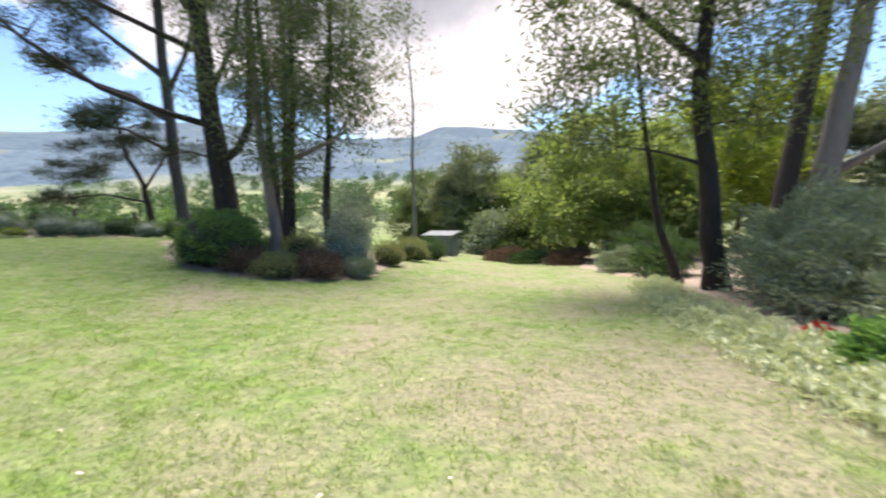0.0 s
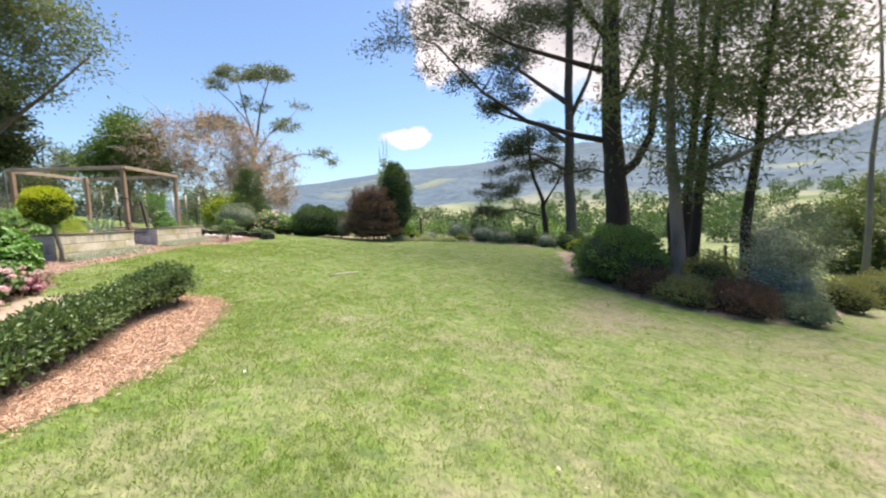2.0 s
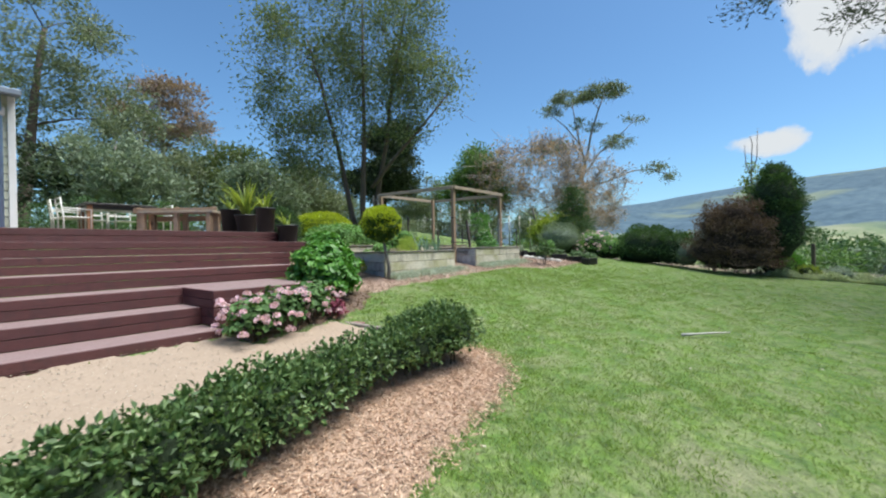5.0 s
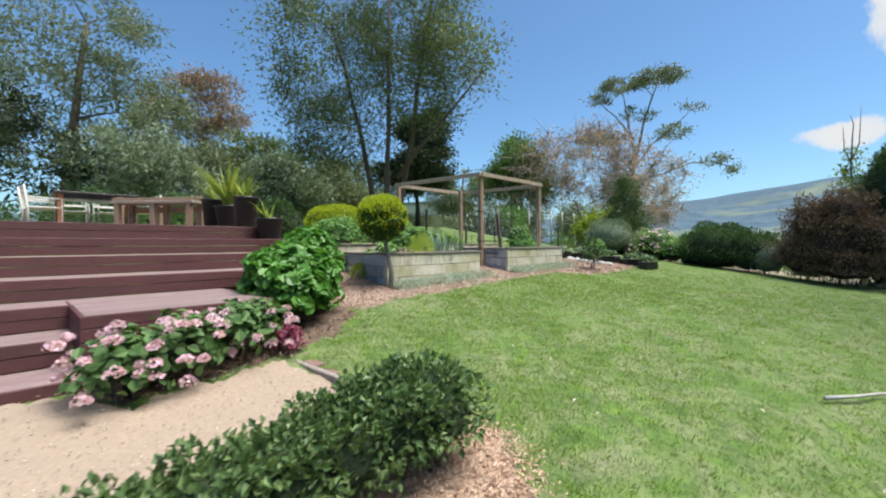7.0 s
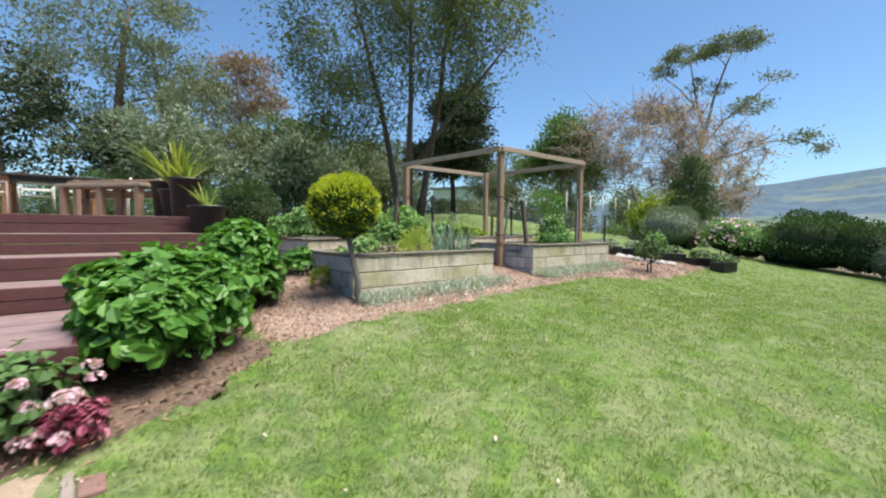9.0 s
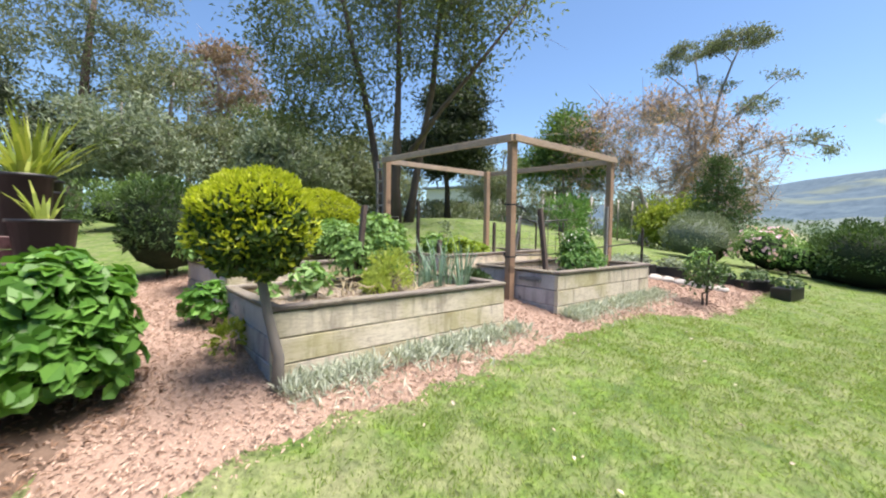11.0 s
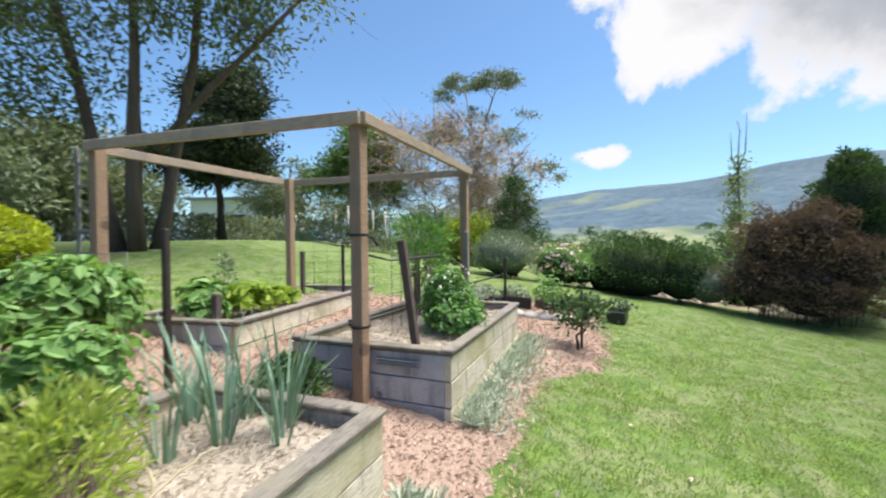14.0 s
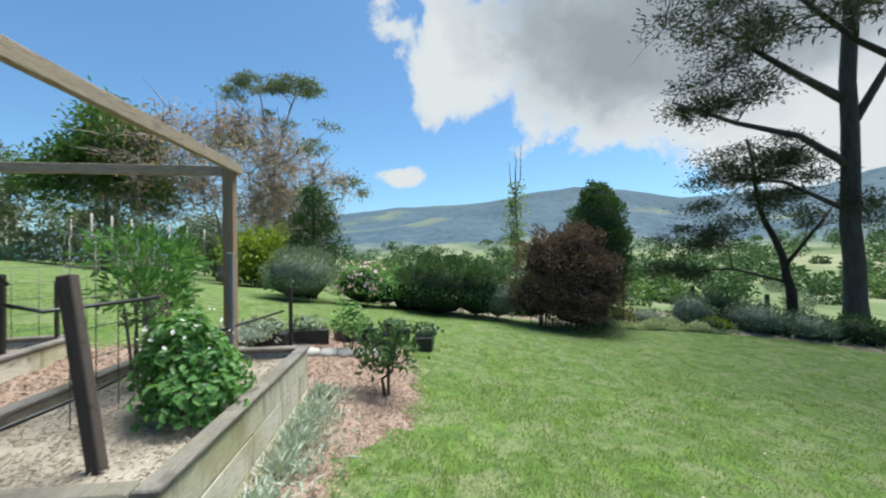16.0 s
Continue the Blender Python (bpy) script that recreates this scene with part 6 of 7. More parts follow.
tree("tall_pine", -12.43, 23.9, [(0, 0, 0), (-0.05, 0, 4), (0.0, 0.1, 9), (0.3, 0, 16), (0.3, 0, 21)], 0.34,
     [(0, 0, 17, 4.5, 4.5, 3.2, 34), (-1.5, -1.5, 12.0, 3.2, 3.2, 1.8, 22), (1.2, 1.0, 13.5, 3, 3, 2.0, 16), (-3.4, -2.2, 9.2, 2.0, 2.0, 0.9, 14), (-2.6, -1.7, 6.2, 1.4, 1.2, 0.5, 8), (-3.0, -1.9, 12.0, 2.0, 2.0, 1.0, 12)], M_PINE, M_BARK_M, "tall straight pine beside the border", 280, 0.2, 0.16, (0.8, 0.38), 12, 0.15, top_r=0.4, twigs=2,
     extra=(([(0, 0, 6.0), (-1.2, -0.8, 7.2), (-2.8, -1.8, 7.9), (-4.6, -2.8, 9.0)], 0.15, 0.05), ([(0, 0.1, 8.2), (-1.4, -0.8, 9.6), (-3.2, -2.0, 11.5)], 0.17, 0.06), ([(0, 0.1, 7.4), (0.9, 0.6, 9.4), (1.6, 1.0, 12.0)], 0.16, 0.06), ([(0, 0, 4.4), (-1.6, -1.0, 5.6), (-3.0, -1.9, 5.9)], 0.1, 0.03)))
tree("small_pine", -14.04, 23.6, [(0, 0, 0), (-0.1, 0, 1.6), (-0.3, 0.1, 2.8), (-1.0, -0.1, 4.8), (-1.3, 0, 7.4)], 0.2,
     [(-1.0, 0, 6.0, 2.2, 2.0, 1.6, 26), (-2.8, -1.4, 3.6, 1.6, 1.5, 0.5, 14), (1.2, 0.8, 4.4, 1.5, 1.4, 0.7, 12), (-3.4, -1.8, 2.2, 1.2, 1.2, 0.3, 8), (-1.5, -0.5, 4.6, 1.8, 1.6, 0.6, 12)], M_PINE, M_BARK_D, "small layered pine with flat tiers", 230, 0.16, 0.16, (0.62, 0.3), 13, 0.1, twigs=2, extra=(([(-0.2, 0, 2.4), (0.5, 0.4, 3.6), (1.3, 0.9, 5.0)], 0.08, 0.03), ([(-0.15, 0, 1.8), (-1.6, -0.9, 2.3), (-3.2, -1.8, 2.2)], 0.06, 0.02)))
for k, (x, y, lean, h, r) in enumerate(((-4.2, 19.2, (0.4, 0.3), 14, 0.2), (-3.3, 17.7, (0.6, 0.2), 13, 0.17), (-5.0, 20.2, (-0.3, 0.5), 15, 0.22), (-1.9, 17.6, (0.5, 0.4), 12, 0.16))):
    tree("dark_gum", x, y, [(0, 0, 0), (lean[0] * 0.3, lean[1] * 0.3, 3), (lean[0], lean[1], 7), (lean[0] * 1.6, lean[1] * 1.6, h)], r,
         [(lean[0] * 1.5, lean[1] * 1.5, h - 1.5, 2.6, 2.6, 3.2, 30), (lean[0], lean[1], 6.4, 2.2, 2.2, 2.0, 20)], M_GUM, M_BARK_D, "tall dark-trunked gum in the island bed", 90, 0.2, 0.25, (0.7, 0.6), 30 + k, 0.2, sag=0.1, top_r=0.3, twigs=2)
tree("paperbark", -2.95, 16.1, [(0, 0, 0), (-0.05, 0.05, 1.6), (-0.25, 0, 4), (-0.2, 0.2, 8), (0, 0.2, 12.5)], 0.22,
     [(0.2, 0, 10, 3.0, 2.8, 3.4, 60), (1.4, 0.2, 6.6, 2.4, 2.0, 2.2, 50), (-1.0, -0.2, 6.2, 1.5, 1.4, 1.8, 24), (0.8, -0.3, 3.8, 1.4, 1.1, 1.0, 16), (2.8, 0.4, 4.6, 1.5, 1.0, 1.0, 13), (3.0, 0.6, 7.5, 2.0, 1.6, 1.8, 16)], M_BIG, M_BARK_W, "paperbark with pale peeling trunk and hanging olive foliage", 105, 0.17, 0.22, (0.6, 0.7), 14, 0.15, sag=0.18, extra=(([(-0.2, 0.05, 3.2), (1.2, 0.1, 3.6), (2.2, 0.1, 4.0), (2.9, 0.2, 4.9)], 0.09, 0.03),), twigs=3)
shrub("round_bush", -4.05, 14.85, [(0, 0, 0.75, 1.25, 1.1, 0.9), (0.7, -0.3, 0.55, 0.8, 0.75, 0.65), (-0.8, 0.2, 0.5, 0.7, 0.7, 0.6)], 11000, 0.09, M_BUSH, M_TWIG, "rounded green bush at the island's edge", core=M_CORE_SHADE, depth=0.25, k=0.85)
for x, y, r, h, m, label in ((-2.9, 14.2, 0.7, 0.45, M_PURPLE, "brownish low shrub in the island bed"), (-1.9, 14.0, 0.7, 0.4, M_OLIVE, "low grey-brown shrub in the island bed"), (-0.9, 14.3, 0.8, 0.45, M_PURPLE, "low dry brown shrub at the island's edge"), (0.0, 15.0, 0.6, 0.35, M_GREY, "low grey shrub at the island's edge"), (-2.2, 16.4, 0.8, 0.7, M_OLIVE, "yellow-green shrub under the paperbark"), (-0.7, 16.2, 0.9, 1.0, M_SILVER, "tall silvery grey shrub under the paperbark"), (0.1, 18.2, 0.7, 0.5, M_OLIVE, "yellow-green shrub in the island bed"), (0.5, 20.5, 0.8, 0.6, M_OLIVE, "low yellow-green shrub by the lawn"), (-3.4, 16.6, 0.6, 0.5, M_BRIGHT, "bright green shrub under the trees"), (0.9, 22.6, 0.9, 0.6, M_DARKBUSH, "dark shrub towards the shed"), (-1.6, 19.0, 1.1, 1.5, M_SILVER, "tall grey shrub under the gums"), (-7.4, 18.5, 0.8, 0.5, M_DARKBUSH, "low dark shrub behind the pine")):
    shrub("island_shrub", x, y, [(0, 0, h * 0.7, r, r, h), (r * 0.5, -r * 0.3, h * 0.5, r * 0.6, r * 0.6, h * 0.7)], int(4200 * r), 0.085, m, M_TWIG, label, "shrub", "island shrubs", core=M_CORE_P if m is M_PURPLE else M_CORE_S if m in (M_GREY, M_SILVER) else M_CORE_SHADE, aspect=0.3, depth=0.5, k=0.62)
tree("silver_wattle", -0.6, 16.4, [(0, 0, 0), (0.05, 0, 0.8), (0.1, 0.1, 1.5)], 0.05, [(0, 0, 1.9, 1.1, 1.0, 0.7, 24)], M_GREY, M_BARK_G, "silvery wattle with airy grey foliage", 120, 0.1, 0.22, (0.45, 0.35), 15)
tree("bare_gum", -1.7, 32.9, [(0, 0, 0), (0.1, 0, 5), (0.4, 0, 10), (0.2, 0, 15)], 0.16, [(0.3, 0, 12.5, 2.2, 2.0, 3.6, 26), (0.2, 0, 8, 1.8, 1.5, 2.2, 12)], M_GUM, M_BARK_G, "thin grey gum with sparse foliage", 18, 0.2, 0.2, (0.7, 0.5), 16, 0.35)

# eastern garden edge
tree("blue_gum", 9.5, 14.2, [(0, 0, 0), (-0.25, 0, 2.2), (-0.5, 0.1, 5), (-0.6, 0, 9), (-0.4, 0, 14)], 0.28, [(-0.5, 0, 12.5, 3.5, 3.5, 3.5, 50), (-2.2, -0.5, 7.2, 2.6, 2.4, 2.0, 50), (-3.0, -0.4, 4.6, 1.6, 1.5, 1.0, 22), (1.6, 0.4, 7.0, 1.8, 1.8, 2.2, 34), (0.2, 0.2, 5.0, 1.6, 1.5, 1.2, 18)], M_BIG, M_BARK_D, "tall slender trunk with blue-dark bark at the garden's edge", 95, 0.2, 0.24, (0.9, 0.6), 17, extra=(([(-0.5, 0, 5.4), (-2.2, -0.4, 6.6), (-4.2, -0.8, 7.6), (-5.6, -1.2, 9.0)], 0.12, 0.03),))
tree("smooth_gum", 16.2, 20.5, [(0, 0, 0), (-0.1, 0, 3), (0.6, 0, 8), (1.2, 0, 16)], 0.55, [(1, 0, 13, 4.5, 4.5, 4, 40)], M_GUM, M_BARK_G, "broad smooth grey gum trunk", 110, 0.24, 0.24, (1.1, 0.7), 18, top_r=0.4, extra=(([(0, 0, 3.4), (1.6, -0.6, 4.6), (3.2, -1.0, 6.4)], 0.18, 0.06),))
tree("dark_gum", 14.8, 20.8, [(0, 0, 0), (0.2, 0, 3), (0.9, 0, 8), (1.4, 0, 15)], 0.45, [(0.6, 0, 12, 4, 4, 4, 36)], M_PINE, M_BARK_D, "dark leaning gum trunk at the garden's edge", 110, 0.24, 0.2, (1.1, 0.7), 19, top_r=0.4)
tree("dark_gum", 9.2, 15.6, [(0, 0, 0), (-0.5, 0.1, 1.6), (-0.9, 0.2, 4), (-1.4, 0.3, 8)], 0.14, [(-1.2, 0.2, 7.5, 2.2, 2.0, 2.0, 22)], M_BIG, M_BARK_D, "thin leaning dark trunk beside the tall gum", 110, 0.18, 0.24, (0.8, 0.55), 20)
tree("bright_tree", 10.6, 27.5, [(0, 0, 0), (0, 0, 2), (0.2, 0, 5), (0, 0, 8)], 0.2, [(0, 0, 6.0, 4.0, 3.4, 3.0, 60), (-2, -1.5, 3.2, 2.6, 2.2, 1.8, 40), (2.4, -1.6, 3.4, 2.4, 2.2, 1.8, 36)], M_BRIGHT, M_BARK_B, "broad bright green tree hanging over the lawn's end", 180, 0.26, 0.55, (0.9, 0.55), 21, sag=0.12)
tree("golden_tree", 17.5, 27.0, [(0, 0, 0), (0, 0, 3), (0, 0, 8)], 0.25, [(0, 0, 6.5, 4.2, 4, 4.0, 60)], M_YELLOWISH, M_BARK_B, "golden-green tree behind the trunks", 220, 0.3, 0.45, (1.0, 0.75), 22)
for k, (x, y, h, r, m, label) in enumerate(((1.5, 40.0, 9.5, 3.2, M_GUM, "grey-green tree behind the shed"), (4.2, 39.0, 7.0, 2.6, M_BRIGHT, "yellow-green tree behind the shed"), (8.0, 43.0, 11.0, 3.2, M_GUM, "tall thin gum beyond the lawn"), (22.0, 24.0, 9.0, 4.0, M_GUM, "spreading gum at the eastern edge"), (24.0, 14.0, 8.0, 4.0, M_BIG, "leafy tree at the eastern edge"), (20.0, 33.0, 9.0, 4.2, M_YELLOWISH, "golden tree beyond the garden"), (14.0, 36.0, 10.0, 4.2, M_BRIGHT, "green tree at the lawn's far end"))):
    tree("background_tree", x, y, [(0, 0, 0), (0.1, 0, h * 0.3), (0.2, 0.1, h * 0.65), (0, 0, h * 0.95)], 0.2, [(0.2 * r, 0, h * 0.64, r * 0.75, r * 0.75, h * 0.3, 30), (-0.45 * r, 0.2 * r, h * 0.45, r * 0.6, r * 0.6, h * 0.24, 20), (0.4 * r, -0.4 * r, h * 0.42, r * 0.6, r * 0.55, h * 0.24, 20)], m, M_BARK_G, label, 220, 0.32, 0.4, (0.95, 0.65), 60 + k, twigs=1)
for x, y, r, h, m, label in ((9.6, 11.0, 1.1, 0.9, M_GREY, "large grey-green shrub at the eastern edge"), (9.5, 8.4, 0.9, 0.9, M_GREY, "broad grey-green shrub at the lawn's edge"), (10.6, 12.6, 1.3, 1.3, M_GREY, "tall grey-green shrub at the eastern edge"), (11.6, 9.6, 1.6, 1.4, M_GREY, "tall dark shrub at the eastern edge"), (12.8, 15.6, 1.6, 1.4, M_GREY, "spreading shrub under the gums"), (9.6, 17.6, 0.9, 0.7, M_DARKBUSH, "dark low shrub at the gum's foot"), (8.8, 19.2, 0.8, 0.5, M_GREY, "low grey shrub at the lawn's end"), (10.2, 21.5, 1.2, 1.0, M_DARKBUSH, "dark shrub at the lawn's end"), (7.6, 23.8, 0.9, 0.4, M_PURPLE, "reddish low plants at the lawn's end"), (4.6, 26.2, 1.0, 0.4, M_PURPLE, "reddish border at the lawn's end"), (8.0, 7.6, 0.5, 0.35, M_VEG, "dark green clivia clump beside the lawn"), (8.3, 9.3, 0.1, 0.09, M_RED, "small red flowering plant at the eastern edge"), (5.8, 25.2, 0.9, 0.35, M_DARKBUSH, "low green border at the lawn's end")):
    shrub("eastern_shrub", x, y, [(0, 0, h * 0.7, r, r, h), (-r * 0.5, r * 0.3, h * 0.5, r * 0.7, r * 0.7, h * 0.7), (r * 0.6, 0.2 * r, h * 1.1, r * 0.6, r * 0.6, h * 0.6), (-r * 0.3, -0.5 * r, h * 0.35, r * 0.8, r * 0.7, h * 0.5)], int(9000 * r), 0.11, m, M_TWIG, label, "shrub", "eastern shrubs", core=M_CORE_P if m is M_PURPLE else M_CORE_S if m is M_GREY else M_CORE_SHADE, aspect=0.4, depth=0.75, lumps=0.25, k=0.4, stems=7)
rng = np.random.default_rng(23)
strip = [(6.75, 5.6), (6.9, 8.2), (7.05, 9.3), (7.45, 12.9), (8.1, 15.5), (8.9, 15.5), (8.3, 12.7), (8.0, 9.2), (8.1, 5.6)]
q = scatter(strip, 26000, rng)
q[:, :2] += rng.normal(0, 0.13, (len(q), 2)) + np.array((-0.1, 0))
q[:, 2] = near_ground(q[:, 0], q[:, 1])
q[:, 2] += np.abs(np.sin(q[:, 0] * 5) * np.sin(q[:, 1] * 4.2)) * rng.uniform(0.0, 0.3, len(q))
stuff("silver_edging", leaf_mesh("silver_edging", q, np.tile((0.0, 0, 1.0), (len(q), 1)), 0.085, 0.42, rng=rng, spread=0.9), M_EDGE, "silvery green edging plants along the lawn", "groundcover")


def build_shed(x, y, yaw, w, d, h, wall, label):
    ob = thing("garden_shed", x, y, gz(x, y) - 0.05, label, "shed", "", yaw)
    put("wall", box_mesh(w, d, h, 0.01), wall, ob)
    put("roof", box_mesh(w + 0.2, d + 0.2, 0.06, 0.01), M_SHED, ob, m=Matrix.Translation((0, 0, h)) @ pose(0, 0, 0, 3, 0, 0))
    for k in range(7):
        put("cladding_rib", box_mesh(0.05, 0.03, h - 0.1, 0.005), wall, ob, m=Matrix.Translation((-w / 2 + w * (k + 0.5) / 7, -d / 2 - 0.012, 0.05)))
    put("door", box_mesh(0.8, 0.04, h - 0.25, 0.008), M_TABLETOP, ob, m=Matrix.Translation((-w * 0.2, -d / 2 - 0.03, 0.03)))


# thicket behind the lawn's end
for k, (x, y, h, r, m) in enumerate(((-3.0, 46.0, 8.0, 3.4, M_BIG), (1.5, 47.0, 8.5, 3.2, M_GUM), (5.5, 45.0, 8.0, 3.2, M_BIG), (9.0, 38.0, 6.0, 2.8, M_BRIGHT), (12.0, 47.0, 10.0, 4.0, M_GUM), (16.5, 42.0, 9.0, 4.0, M_BIG), (4.0, 33.5, 3.0, 1.6, M_GREY), (6.6, 32.0, 3.2, 1.8, M_BIG), (2.2, 43.0, 5.0, 2.4, M_GREY), (21.0, 39.0, 9.0, 4.2, M_YELLOWISH), (14.0, 31.0, 4.0, 2.2, M_BIG))):
    label = {M_GUM.name: "dense grey-green tree in the thicket", M_BIG.name: "olive-green tree in the thicket", M_BRIGHT.name: "fresh green tree at the thicket's edge", M_GREY.name: "bushy grey-green shrub below the lawn"}.get(m.name, "golden-green tree in the thicket")
    tree("thicket_tree", x, y, [(0, 0, 0), (0.1, 0, h * 0.3), (0, 0.1, h * 0.9)], 0.05 + 0.015 * h, [(0, 0, h * 0.65, r * 0.8, r * 0.8, h * 0.3, 34), (-0.4 * r, -0.2 * r, h * 0.28, r * 0.8, r * 0.7, h * 0.22, 26), (0.4 * r, -0.3 * r, h * 0.26, r * 0.8, r * 0.7, h * 0.22, 26)], m, M_BARK_G, label, 170, 0.3, 0.4, (0.9, 0.6), 120 + k, twigs=1)
build_shed(0.9, 28.0, -16, 1.8, 1.4, 1.3, M_SHED, "small pale tin garden shed beyond the lawn")
build_shed(11.3, 28.0, -30, 1.7, 1.4, 1.3, M_TIN, "low pale tin shelter under the bright tree")

# trees behind the deck and beds
tree("shade_tree", -18.6, -1.2, [(0, 0, 0), (0.1, 0.05, 2.0), (0.3, 0.2, 5), (0.5, 0.3, 11)], 0.14,
     [(0.2, 0.8, 9.4, 3.0, 2.7, 3.4, 130), (0.5, -2.3, 7.0, 2.8, 2.5, 3.4, 95), (0.5, 2.9, 6.6, 1.6, 1.7, 1.0, 30), (0.5, -2.0, 3.8, 2.0, 1.6, 1.4, 30), (0.6, 1.4, 5.0, 1.6, 1.4, 0.9, 18)], M_SHADE, M_BARK_B, "large many-stemmed leafy shade tree behind the beds", 120, 0.16, 0.42, (0.85, 0.65), 40,
     extra_trunks=([(0.1, -0.3, 0), (0.0, -0.9, 3), (0.2, -1.8, 7), (0.3, -2.4, 9)], [(-0.2, 0.3, 0), (-0.3, 0.8, 3), (0.2, 1.6, 7), (0.2, 2.2, 10.5)], [(0.2, 0.1, 0), (0.6, 0.3, 4), (0.9, 0.4, 9)]), extra=(([(0.2, 0.5, 2.2), (0.5, 1.6, 3.4), (0.6, 2.6, 4.4), (0.6, 4.0, 6.0)], 0.1, 0.03),), twigs=3)
tree("dark_conifer", -29.9, -3.0, [(0, 0, 0), (0.4, 0, 3), (0.2, 0, 8)], 0.2, [(0, 0.4, 4.6, 1.8, 1.9, 1.6, 34), (0, -1.4, 4.0, 1.4, 1.4, 1.3, 18), (0.2, 0.6, 6.8, 1.2, 1.3, 1.3, 18), (0, -0.6, 7.4, 0.8, 0.8, 0.9, 10)], M_PINE, M_BARK_D, "dark dense tree across the back lawn", 260, 0.28, 0.35, (0.9, 0.5), 41)
tree("light_tree", -34.9, 3.3, [(0, 0, 0), (0, 0.1, 2.5), (0.1, 0, 7)], 0.16, [(0, 0.3, 5.4, 1.6, 1.7, 1.5, 26), (0.2, -1.2, 4.6, 1.3, 1.4, 1.1, 16), (0, 1.4, 4.2, 1.3, 1.2, 1.0, 14), (0, 0.2, 7.0, 0.9, 0.9, 0.9, 10)], M_BUSH, M_BARK_G, "fresh green tree beyond the back lawn", 170, 0.3, 0.4, (0.85, 0.65), 42)
tree("bare_tree", -34.6, 8.2, [(0, 0, 0), (0.3, 0.1, 1.8), (0.5, -0.3, 3.5)], 0.3, [(0, 0.5, 6.4, 3.6, 4.6, 3.0, 120), (0, 4.0, 5.2, 2.8, 3.0, 2.6, 60), (0, -3.0, 5.6, 2.5, 3.0, 2.4, 50)], M_AUTUMN, M_BARK_P, "half-bare autumn tree with russet leaves", 26, 0.2, 0.5, (1.1, 0.8), 43, 0.45, twigs=15, twig_r=0.02)
tree("bare_tree", -42.0, 14.0, [(0, 0, 0), (0.2, 0, 1.5), (0.3, 0, 3)], 0.25, [(0, 0, 4.8, 3.6, 3.6, 2.6, 90)], M_AUTUMN, M_BARK_P, "pinkish bare tree beyond the paddock fence", 26, 0.22, 0.4, (1.1, 0.8), 44, 0.45, twigs=15, twig_r=0.022)
tree("flat_topped_gum", -55.3, 16.5, [(0, 0, 0), (0.3, 0.4, 6), (0.6, -0.3, 9.5), (0.4, 0.3, 12.5)], 0.5,
     [(0, 2.6, 20.8, 2.2, 2.9, 0.6, 56), (0, -1.4, 20.0, 2.0, 2.4, 0.7, 42), (0, -4.0, 18.4, 1.3, 1.3, 0.7, 10), (0, 4.2, 14.4, 1.8, 2.0, 0.8, 16), (0, -3.8, 13.8, 2.0, 2.4, 0.7, 34), (0, -6.2, 12.2, 1.3, 1.3, 0.7, 8), (0, 8.4, 10.8, 1.3, 1.5, 0.6, 11), (0, 10.6, 9.8, 0.9, 1.0, 0.45, 6), (0, 0.8, 16.6, 1.6, 2.2, 1.0, 10), (0, 6.4, 17.0, 1.0, 1.2, 0.8, 5)],
     M_GUM, M_BARK_G, "tall flat-topped gum with layered clumps", 42, 0.32, 0.4, (0.85, 0.3), 45, 0.6, twigs=4, spread=1.0, twig_r=0.022,
     extra=(([(0.4, 0.3, 12.0), (0.2, 1.0, 15.5), (0, 2.0, 18.6), (0, 2.8, 20.6)], 0.16, 0.063), ([(0.4, 0.2, 11.5), (0.2, -0.6, 15.0), (0, -1.3, 19.6)], 0.15, 0.056), ([(0.2, -0.3, 14.0), (0, -2.2, 16.6), (0, -4.0, 18.2)], 0.09, 0.042), ([(0.5, -0.2, 9.6), (0.2, -2.0, 12.2), (0, -3.8, 13.6), (0, -6.2, 12.2)], 0.12, 0.042), ([(0.5, 0.2, 10.5), (0.2, 2.0, 13.0), (0, 4.2, 14.3)], 0.11, 0.042), ([(0.4, 0.2, 8.6), (0.2, 3.0, 9.4), (0, 6.0, 10.6), (0, 8.4, 10.7), (0, 10.6, 9.8)], 0.12, 0.042), ([(0, 2.4, 13.4), (0, 4.6, 15.2), (0, 6.4, 17.0)], 0.07, 0.035)))
tree("dark_conifer", -22.6, 8.8, [(0, 0, 0), (0, 0, 1.8), (0, 0, 3.6)], 0.08, [(0, 0, 1.5, 0.9, 0.9, 0.9, 34), (0, 0, 2.6, 0.6, 0.6, 0.8, 22), (0, 0, 3.3, 0.3, 0.3, 0.3, 8)], M_DARKBUSH, M_BARK_B, "small dark conifer at the lawn's end", 110, 0.12, 0.3, (0.4, 0.3), 46)
tree("grey_gum", -24.4, -26.6, [(0, 0, 0), (-0.4, 0.3, 4), (-0.8, 0.3, 8), (-1.6, 0.5, 15)], 0.5, [(-1, 0, 14, 5.5, 5.5, 4.5, 80), (0, -2, 9, 4, 4, 2.5, 30), (-4, 3, 10, 3, 3, 2, 20)], M_GUM, M_BARK_B, "tall grey-leaved gum behind the deck", 95, 0.34, 0.35, (1.1, 0.8), 47, 0.35, top_r=0.3, twigs=4)
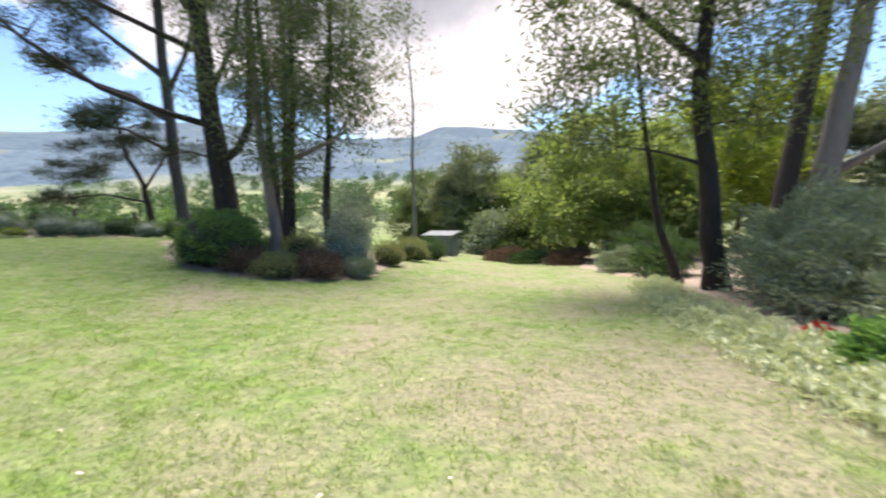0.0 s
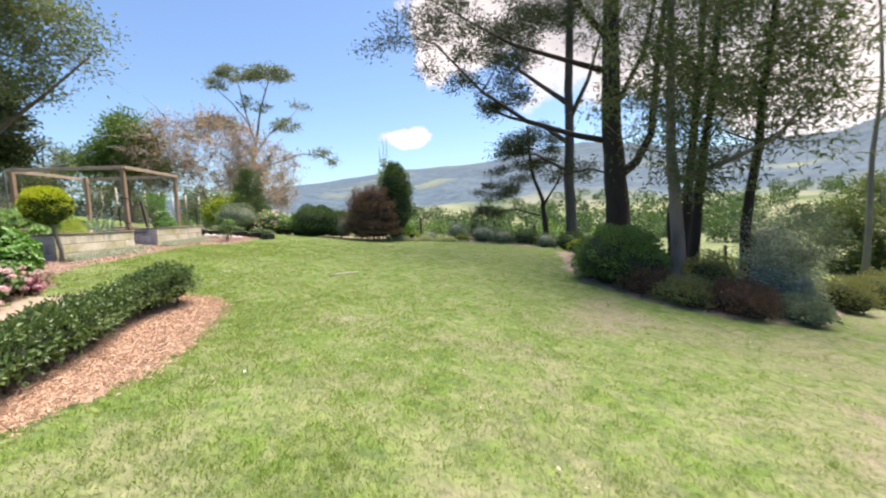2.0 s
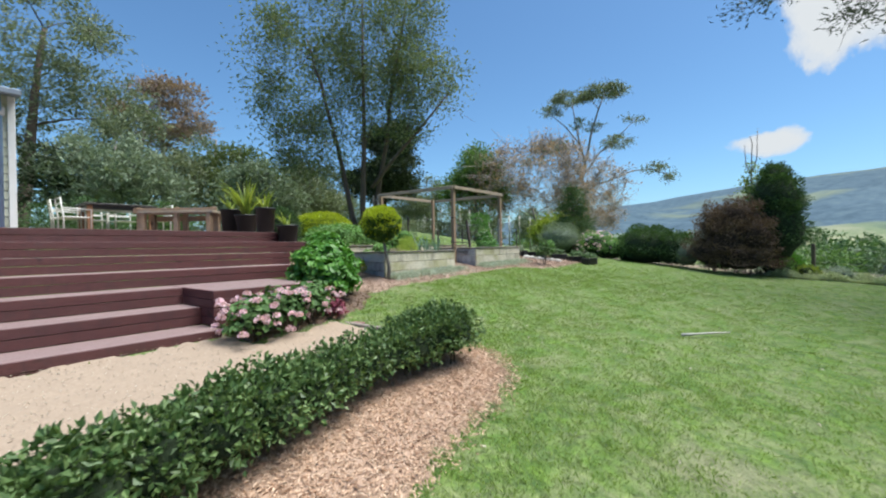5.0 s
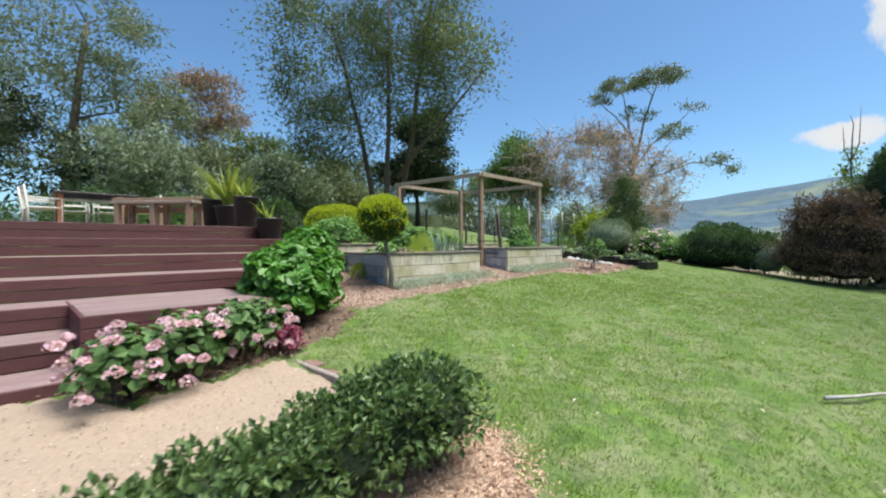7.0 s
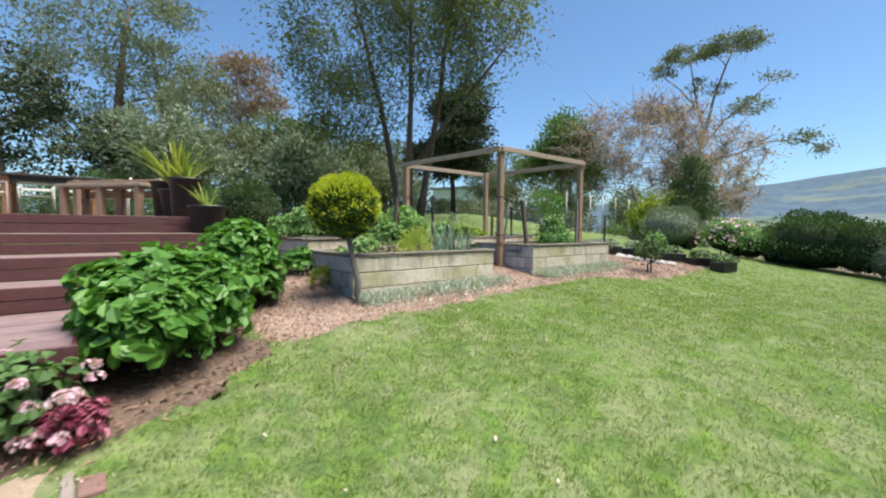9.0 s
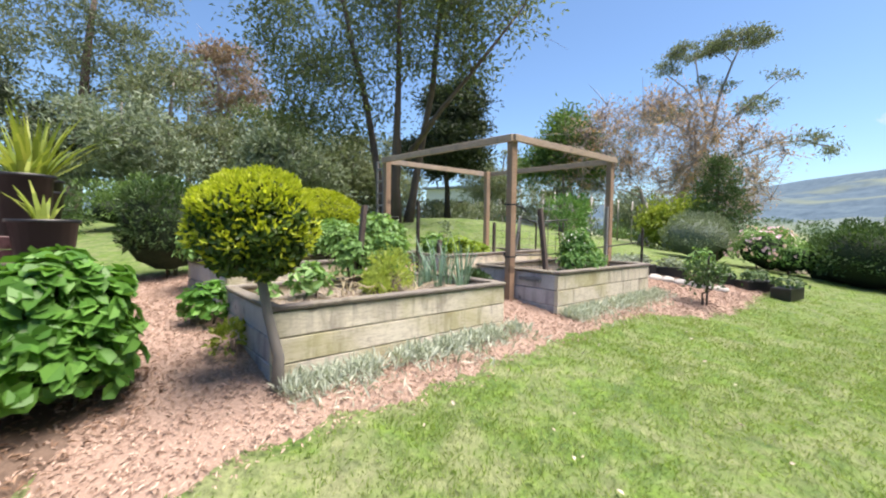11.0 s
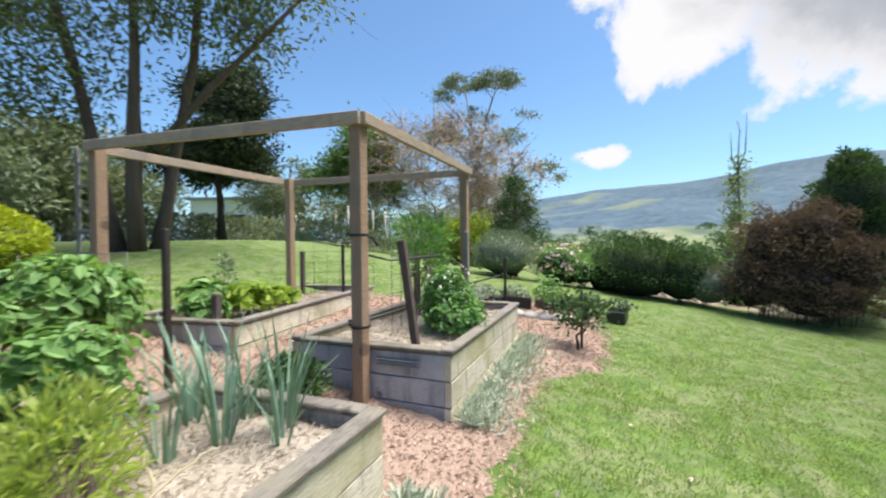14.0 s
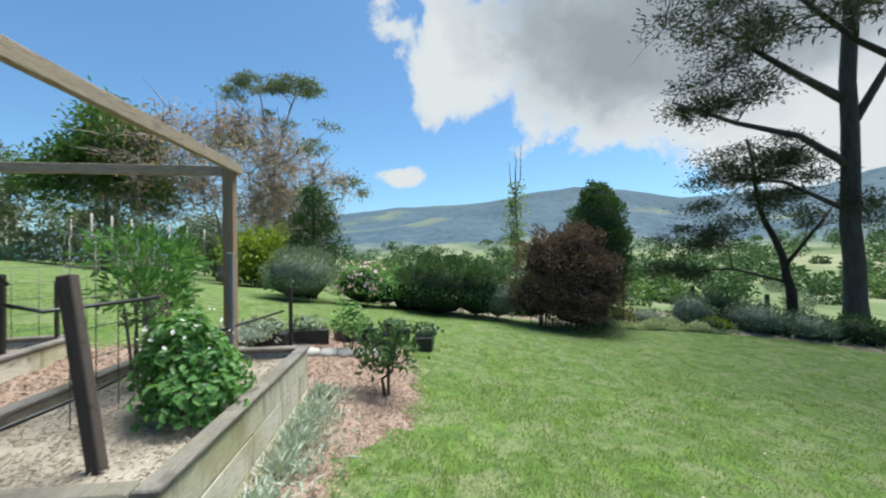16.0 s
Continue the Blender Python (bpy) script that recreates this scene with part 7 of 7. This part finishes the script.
tree("russet_tree", -34.3, -24.2, [(0, 0, 0), (0, 0, 6), (0.5, 0, 13)], 0.35, [(0, 0.5, 13.2, 2.6, 3.0, 1.0, 36), (0.5, -2.6, 11.6, 1.8, 1.8, 0.9, 20), (0, 2.4, 10.6, 2.0, 2.0, 1.2, 22), (0, -0.4, 9.6, 2.4, 2.6, 1.0, 20)], M_RUSSET, M_BARK_P, "tall tree with russet leaves behind the deck", 62, 0.34, 0.45, (1.1, 0.5), 48, 0.35, twigs=6, twig_r=0.018)
for x, y, r, h, m, label in ((-13.2, -9.6, 1.5, 1.0, M_DARKBUSH, "dark green shrub on the bank behind the deck"), (-16.0, -9.0, 1.4, 0.9, M_BUSH, "rounded green shrub on the bank behind the deck"), (-10.4, -10.6, 1.6, 1.1, M_DARKBUSH, "broad dark shrub behind the deck table"), (-7.4, -11.5, 1.6, 1.0, M_GREY, "grey-green shrub behind the deck table")):
    shrub("bank_shrub", x, y, [(0, 0, h * 0.7, r, r, h), (r * 0.6, 0.3, h * 0.5, r * 0.7, r * 0.7, h * 0.7), (-r * 0.6, -0.2, h * 0.6, r * 0.65, r * 0.65, h * 0.8)], 5200, 0.12, m, M_TWIG, label, "shrub", "shrubs behind the deck", core=M_CORE_S if m is M_GREY else M_CORE_SHADE, depth=0.6, lumps=0.2, k=0.55)
BACK = ((-19.0, -14.0, 5.5, 2.6, M_GREY), (-23.0, -16.0, 8.0, 3.4, M_GUM), (-27.0, -12.5, 7.0, 3.2, M_BIG), (-15.0, -18.0, 8.5, 3.5, M_PINE), (-31.0, -17.0, 9.0, 3.8, M_GUM), (-11.0, -21.0, 10.0, 4.0, M_GUM), (-38.0, -12.0, 8.0, 3.6, M_GUM), (-43.0, -2.0, 7.0, 3.4, M_GUM), (-50.0, 3.5, 7.0, 3.2, M_GUM), (-36.0, -30.0, 12.0, 5.0, M_GUM), (-5.0, -24.0, 11.0, 4.5, M_GUM), (-18.0, -30.0, 14.0, 5.5, M_GUM), (-46.0, 9.5, 5.0, 2.4, M_GREY), (-39.0, 12.0, 3.6, 1.8, M_DARKBUSH), (-30.0, 9.0, 2.6, 1.2, M_YELLOWISH), (-22.0, -8.0, 4.0, 2.0, M_GREY), (-26.0, -7.0, 4.4, 2.2, M_GUM))
for k, (x, y, h, r, m) in enumerate(BACK):
    label = {M_GREY.name: "soft grey-green tree behind the garden", M_PINE.name: "dark dense tree behind the deck", M_BIG.name: "leafy green tree behind the garden", M_YELLOWISH.name: "yellow-green shrub beyond the lawn", M_DARKBUSH.name: "dark green tree beyond the lawn"}.get(m.name, "open grey-green gum behind the garden")
    tree("background_tree", x, y, [(0, 0, 0), (0.1, 0.1, h * 0.25), (0.2, 0, h * 0.6), (0, 0.1, h * 0.9)], 0.05 + h * 0.02, [(0.2 * r, 0, h * 0.62, r * 0.75, r * 0.75, h * 0.3, 30), (-0.4 * r, 0.4 * r, h * 0.45, r * 0.6, r * 0.6, h * 0.22, 18), (0.3 * r, -0.5 * r, h * 0.5, r * 0.6, r * 0.55, h * 0.25, 18)], m, M_BARK_G, label, 120, 0.28, 0.4, (0.8, 0.6), 80 + k, twigs=2)
tagged(put("back_shrubs", leaf_mesh("back_shrubs", *(lambda q, r: (q, np.tile((0.0, 0, 1.0), (len(q), 1))))(scatter([(-20, -9), (-28, -5), (-34, 0), (-38, 6), (-41, 5), (-36, -4), (-28, -10), (-20, -13)], 9000, np.random.default_rng(9)) + np.random.default_rng(10).uniform((0, 0, 0), (0, 0, 1.3), (9000, 3)), 0), 0.3, 0.3, rng=np.random.default_rng(12), spread=1.0), M_GUM), "low mixed shrubs along the back lawn", "shrubs", kind="stuff")


# pale house and netting poles far behind the beds
def build_far_house():
    ob = thing("farm_building", -54.0, -7.5, 2.0, "pale farm building far behind the back lawn", "building", "", 80)
    put("wall", box_mesh(9, 6, 4.2, 0.02), M_WHITE, ob)
    put("roof", box_mesh(9.8, 6.8, 0.25, 0.02), M_ROOF, ob, m=Matrix.Translation((0, 0, 4.2)))
    for k in (-3, 0, 3):
        put("window", box_mesh(1.4, 0.08, 1.2, 0.01), M_TABLETOP, ob, m=Matrix.Translation((k, -3.02, 1.6)))
    pole = tubes_mesh("netting_pole", [([(0, 0, 0), (0, 0, 3.4)], [0.07, 0.06], 6)])
    pole.materials.append(M_STONE)
    for k in range(14):
        x, y = -47.0 + 0.25 * k, -4.0 + 1.05 * k
        p = new("netting_pole", pole)
        p.matrix_basis = pose(x, y, gz(x, y))
        tagged(p, "pale netting pole of an orchard enclosure", "pole", "orchard poles")
    cover = thing("teal_cover", -44.0, -1.8, gz(-44, -1.8), "teal tarpaulin over a low frame", "tarpaulin", "", 70)
    put("sheet", box_mesh(2.6, 1.4, 0.9, 0.12), M_TEAL, cover)


build_far_house()


# ---------------------------------------------------------------- woods and scrub of the valley
def build_woods():
    rng = np.random.default_rng(31)
    groups = ((70, 55, 140, 2.6, M_DARKBUSH, "scattered green trees in the near paddocks"), (22, 48, 130, 1.3, M_GREY, "grey scrub in the paddocks"), (26, 46, 95, 2.2, M_BUSH, "fresh green trees in the paddocks"), (300, 130, 420, 6.0, M_DARKBUSH, "distant dark woodland across the valley"))
    for count, r0, r1, size, m, label in groups:
        a = np.radians(rng.uniform(82, 178, count))
        r = r0 + (r1 - r0) * rng.uniform(0, 1, count)
        x, y = -6 + r * np.cos(a), 7 + r * np.sin(a)
        rise = np.clip((r - 150) / 1200, 0, 1) ** 1.5
        top = 1.7 + 1350 * np.tan(np.radians(skyline(np.degrees(a))))
        z = near_ground(x, y) * (1 - smooth(70, 190, r)) + (-8 + (top + 8) * rise) * smooth(70, 190, r)
        s = size * rng.uniform(0.5, 1.3, count)
        per = 460 if r0 < 100 else 170
        c = np.repeat(np.c_[x, y, z + s * 0.55], per, 0)
        k = np.repeat(s, per)[:, None]
        d = unit(rng.normal(0, 1, c.shape)) * rng.uniform(0.5, 1, (len(c), 1)) * np.array((1, 1, 0.7))
        stuff("valley_trees", leaf_mesh("valley_trees", c + d * k, d, size * (0.24 if r0 < 100 else 0.26), 0.6, rng=rng, spread=0.9), m, label, "woods")


build_woods()
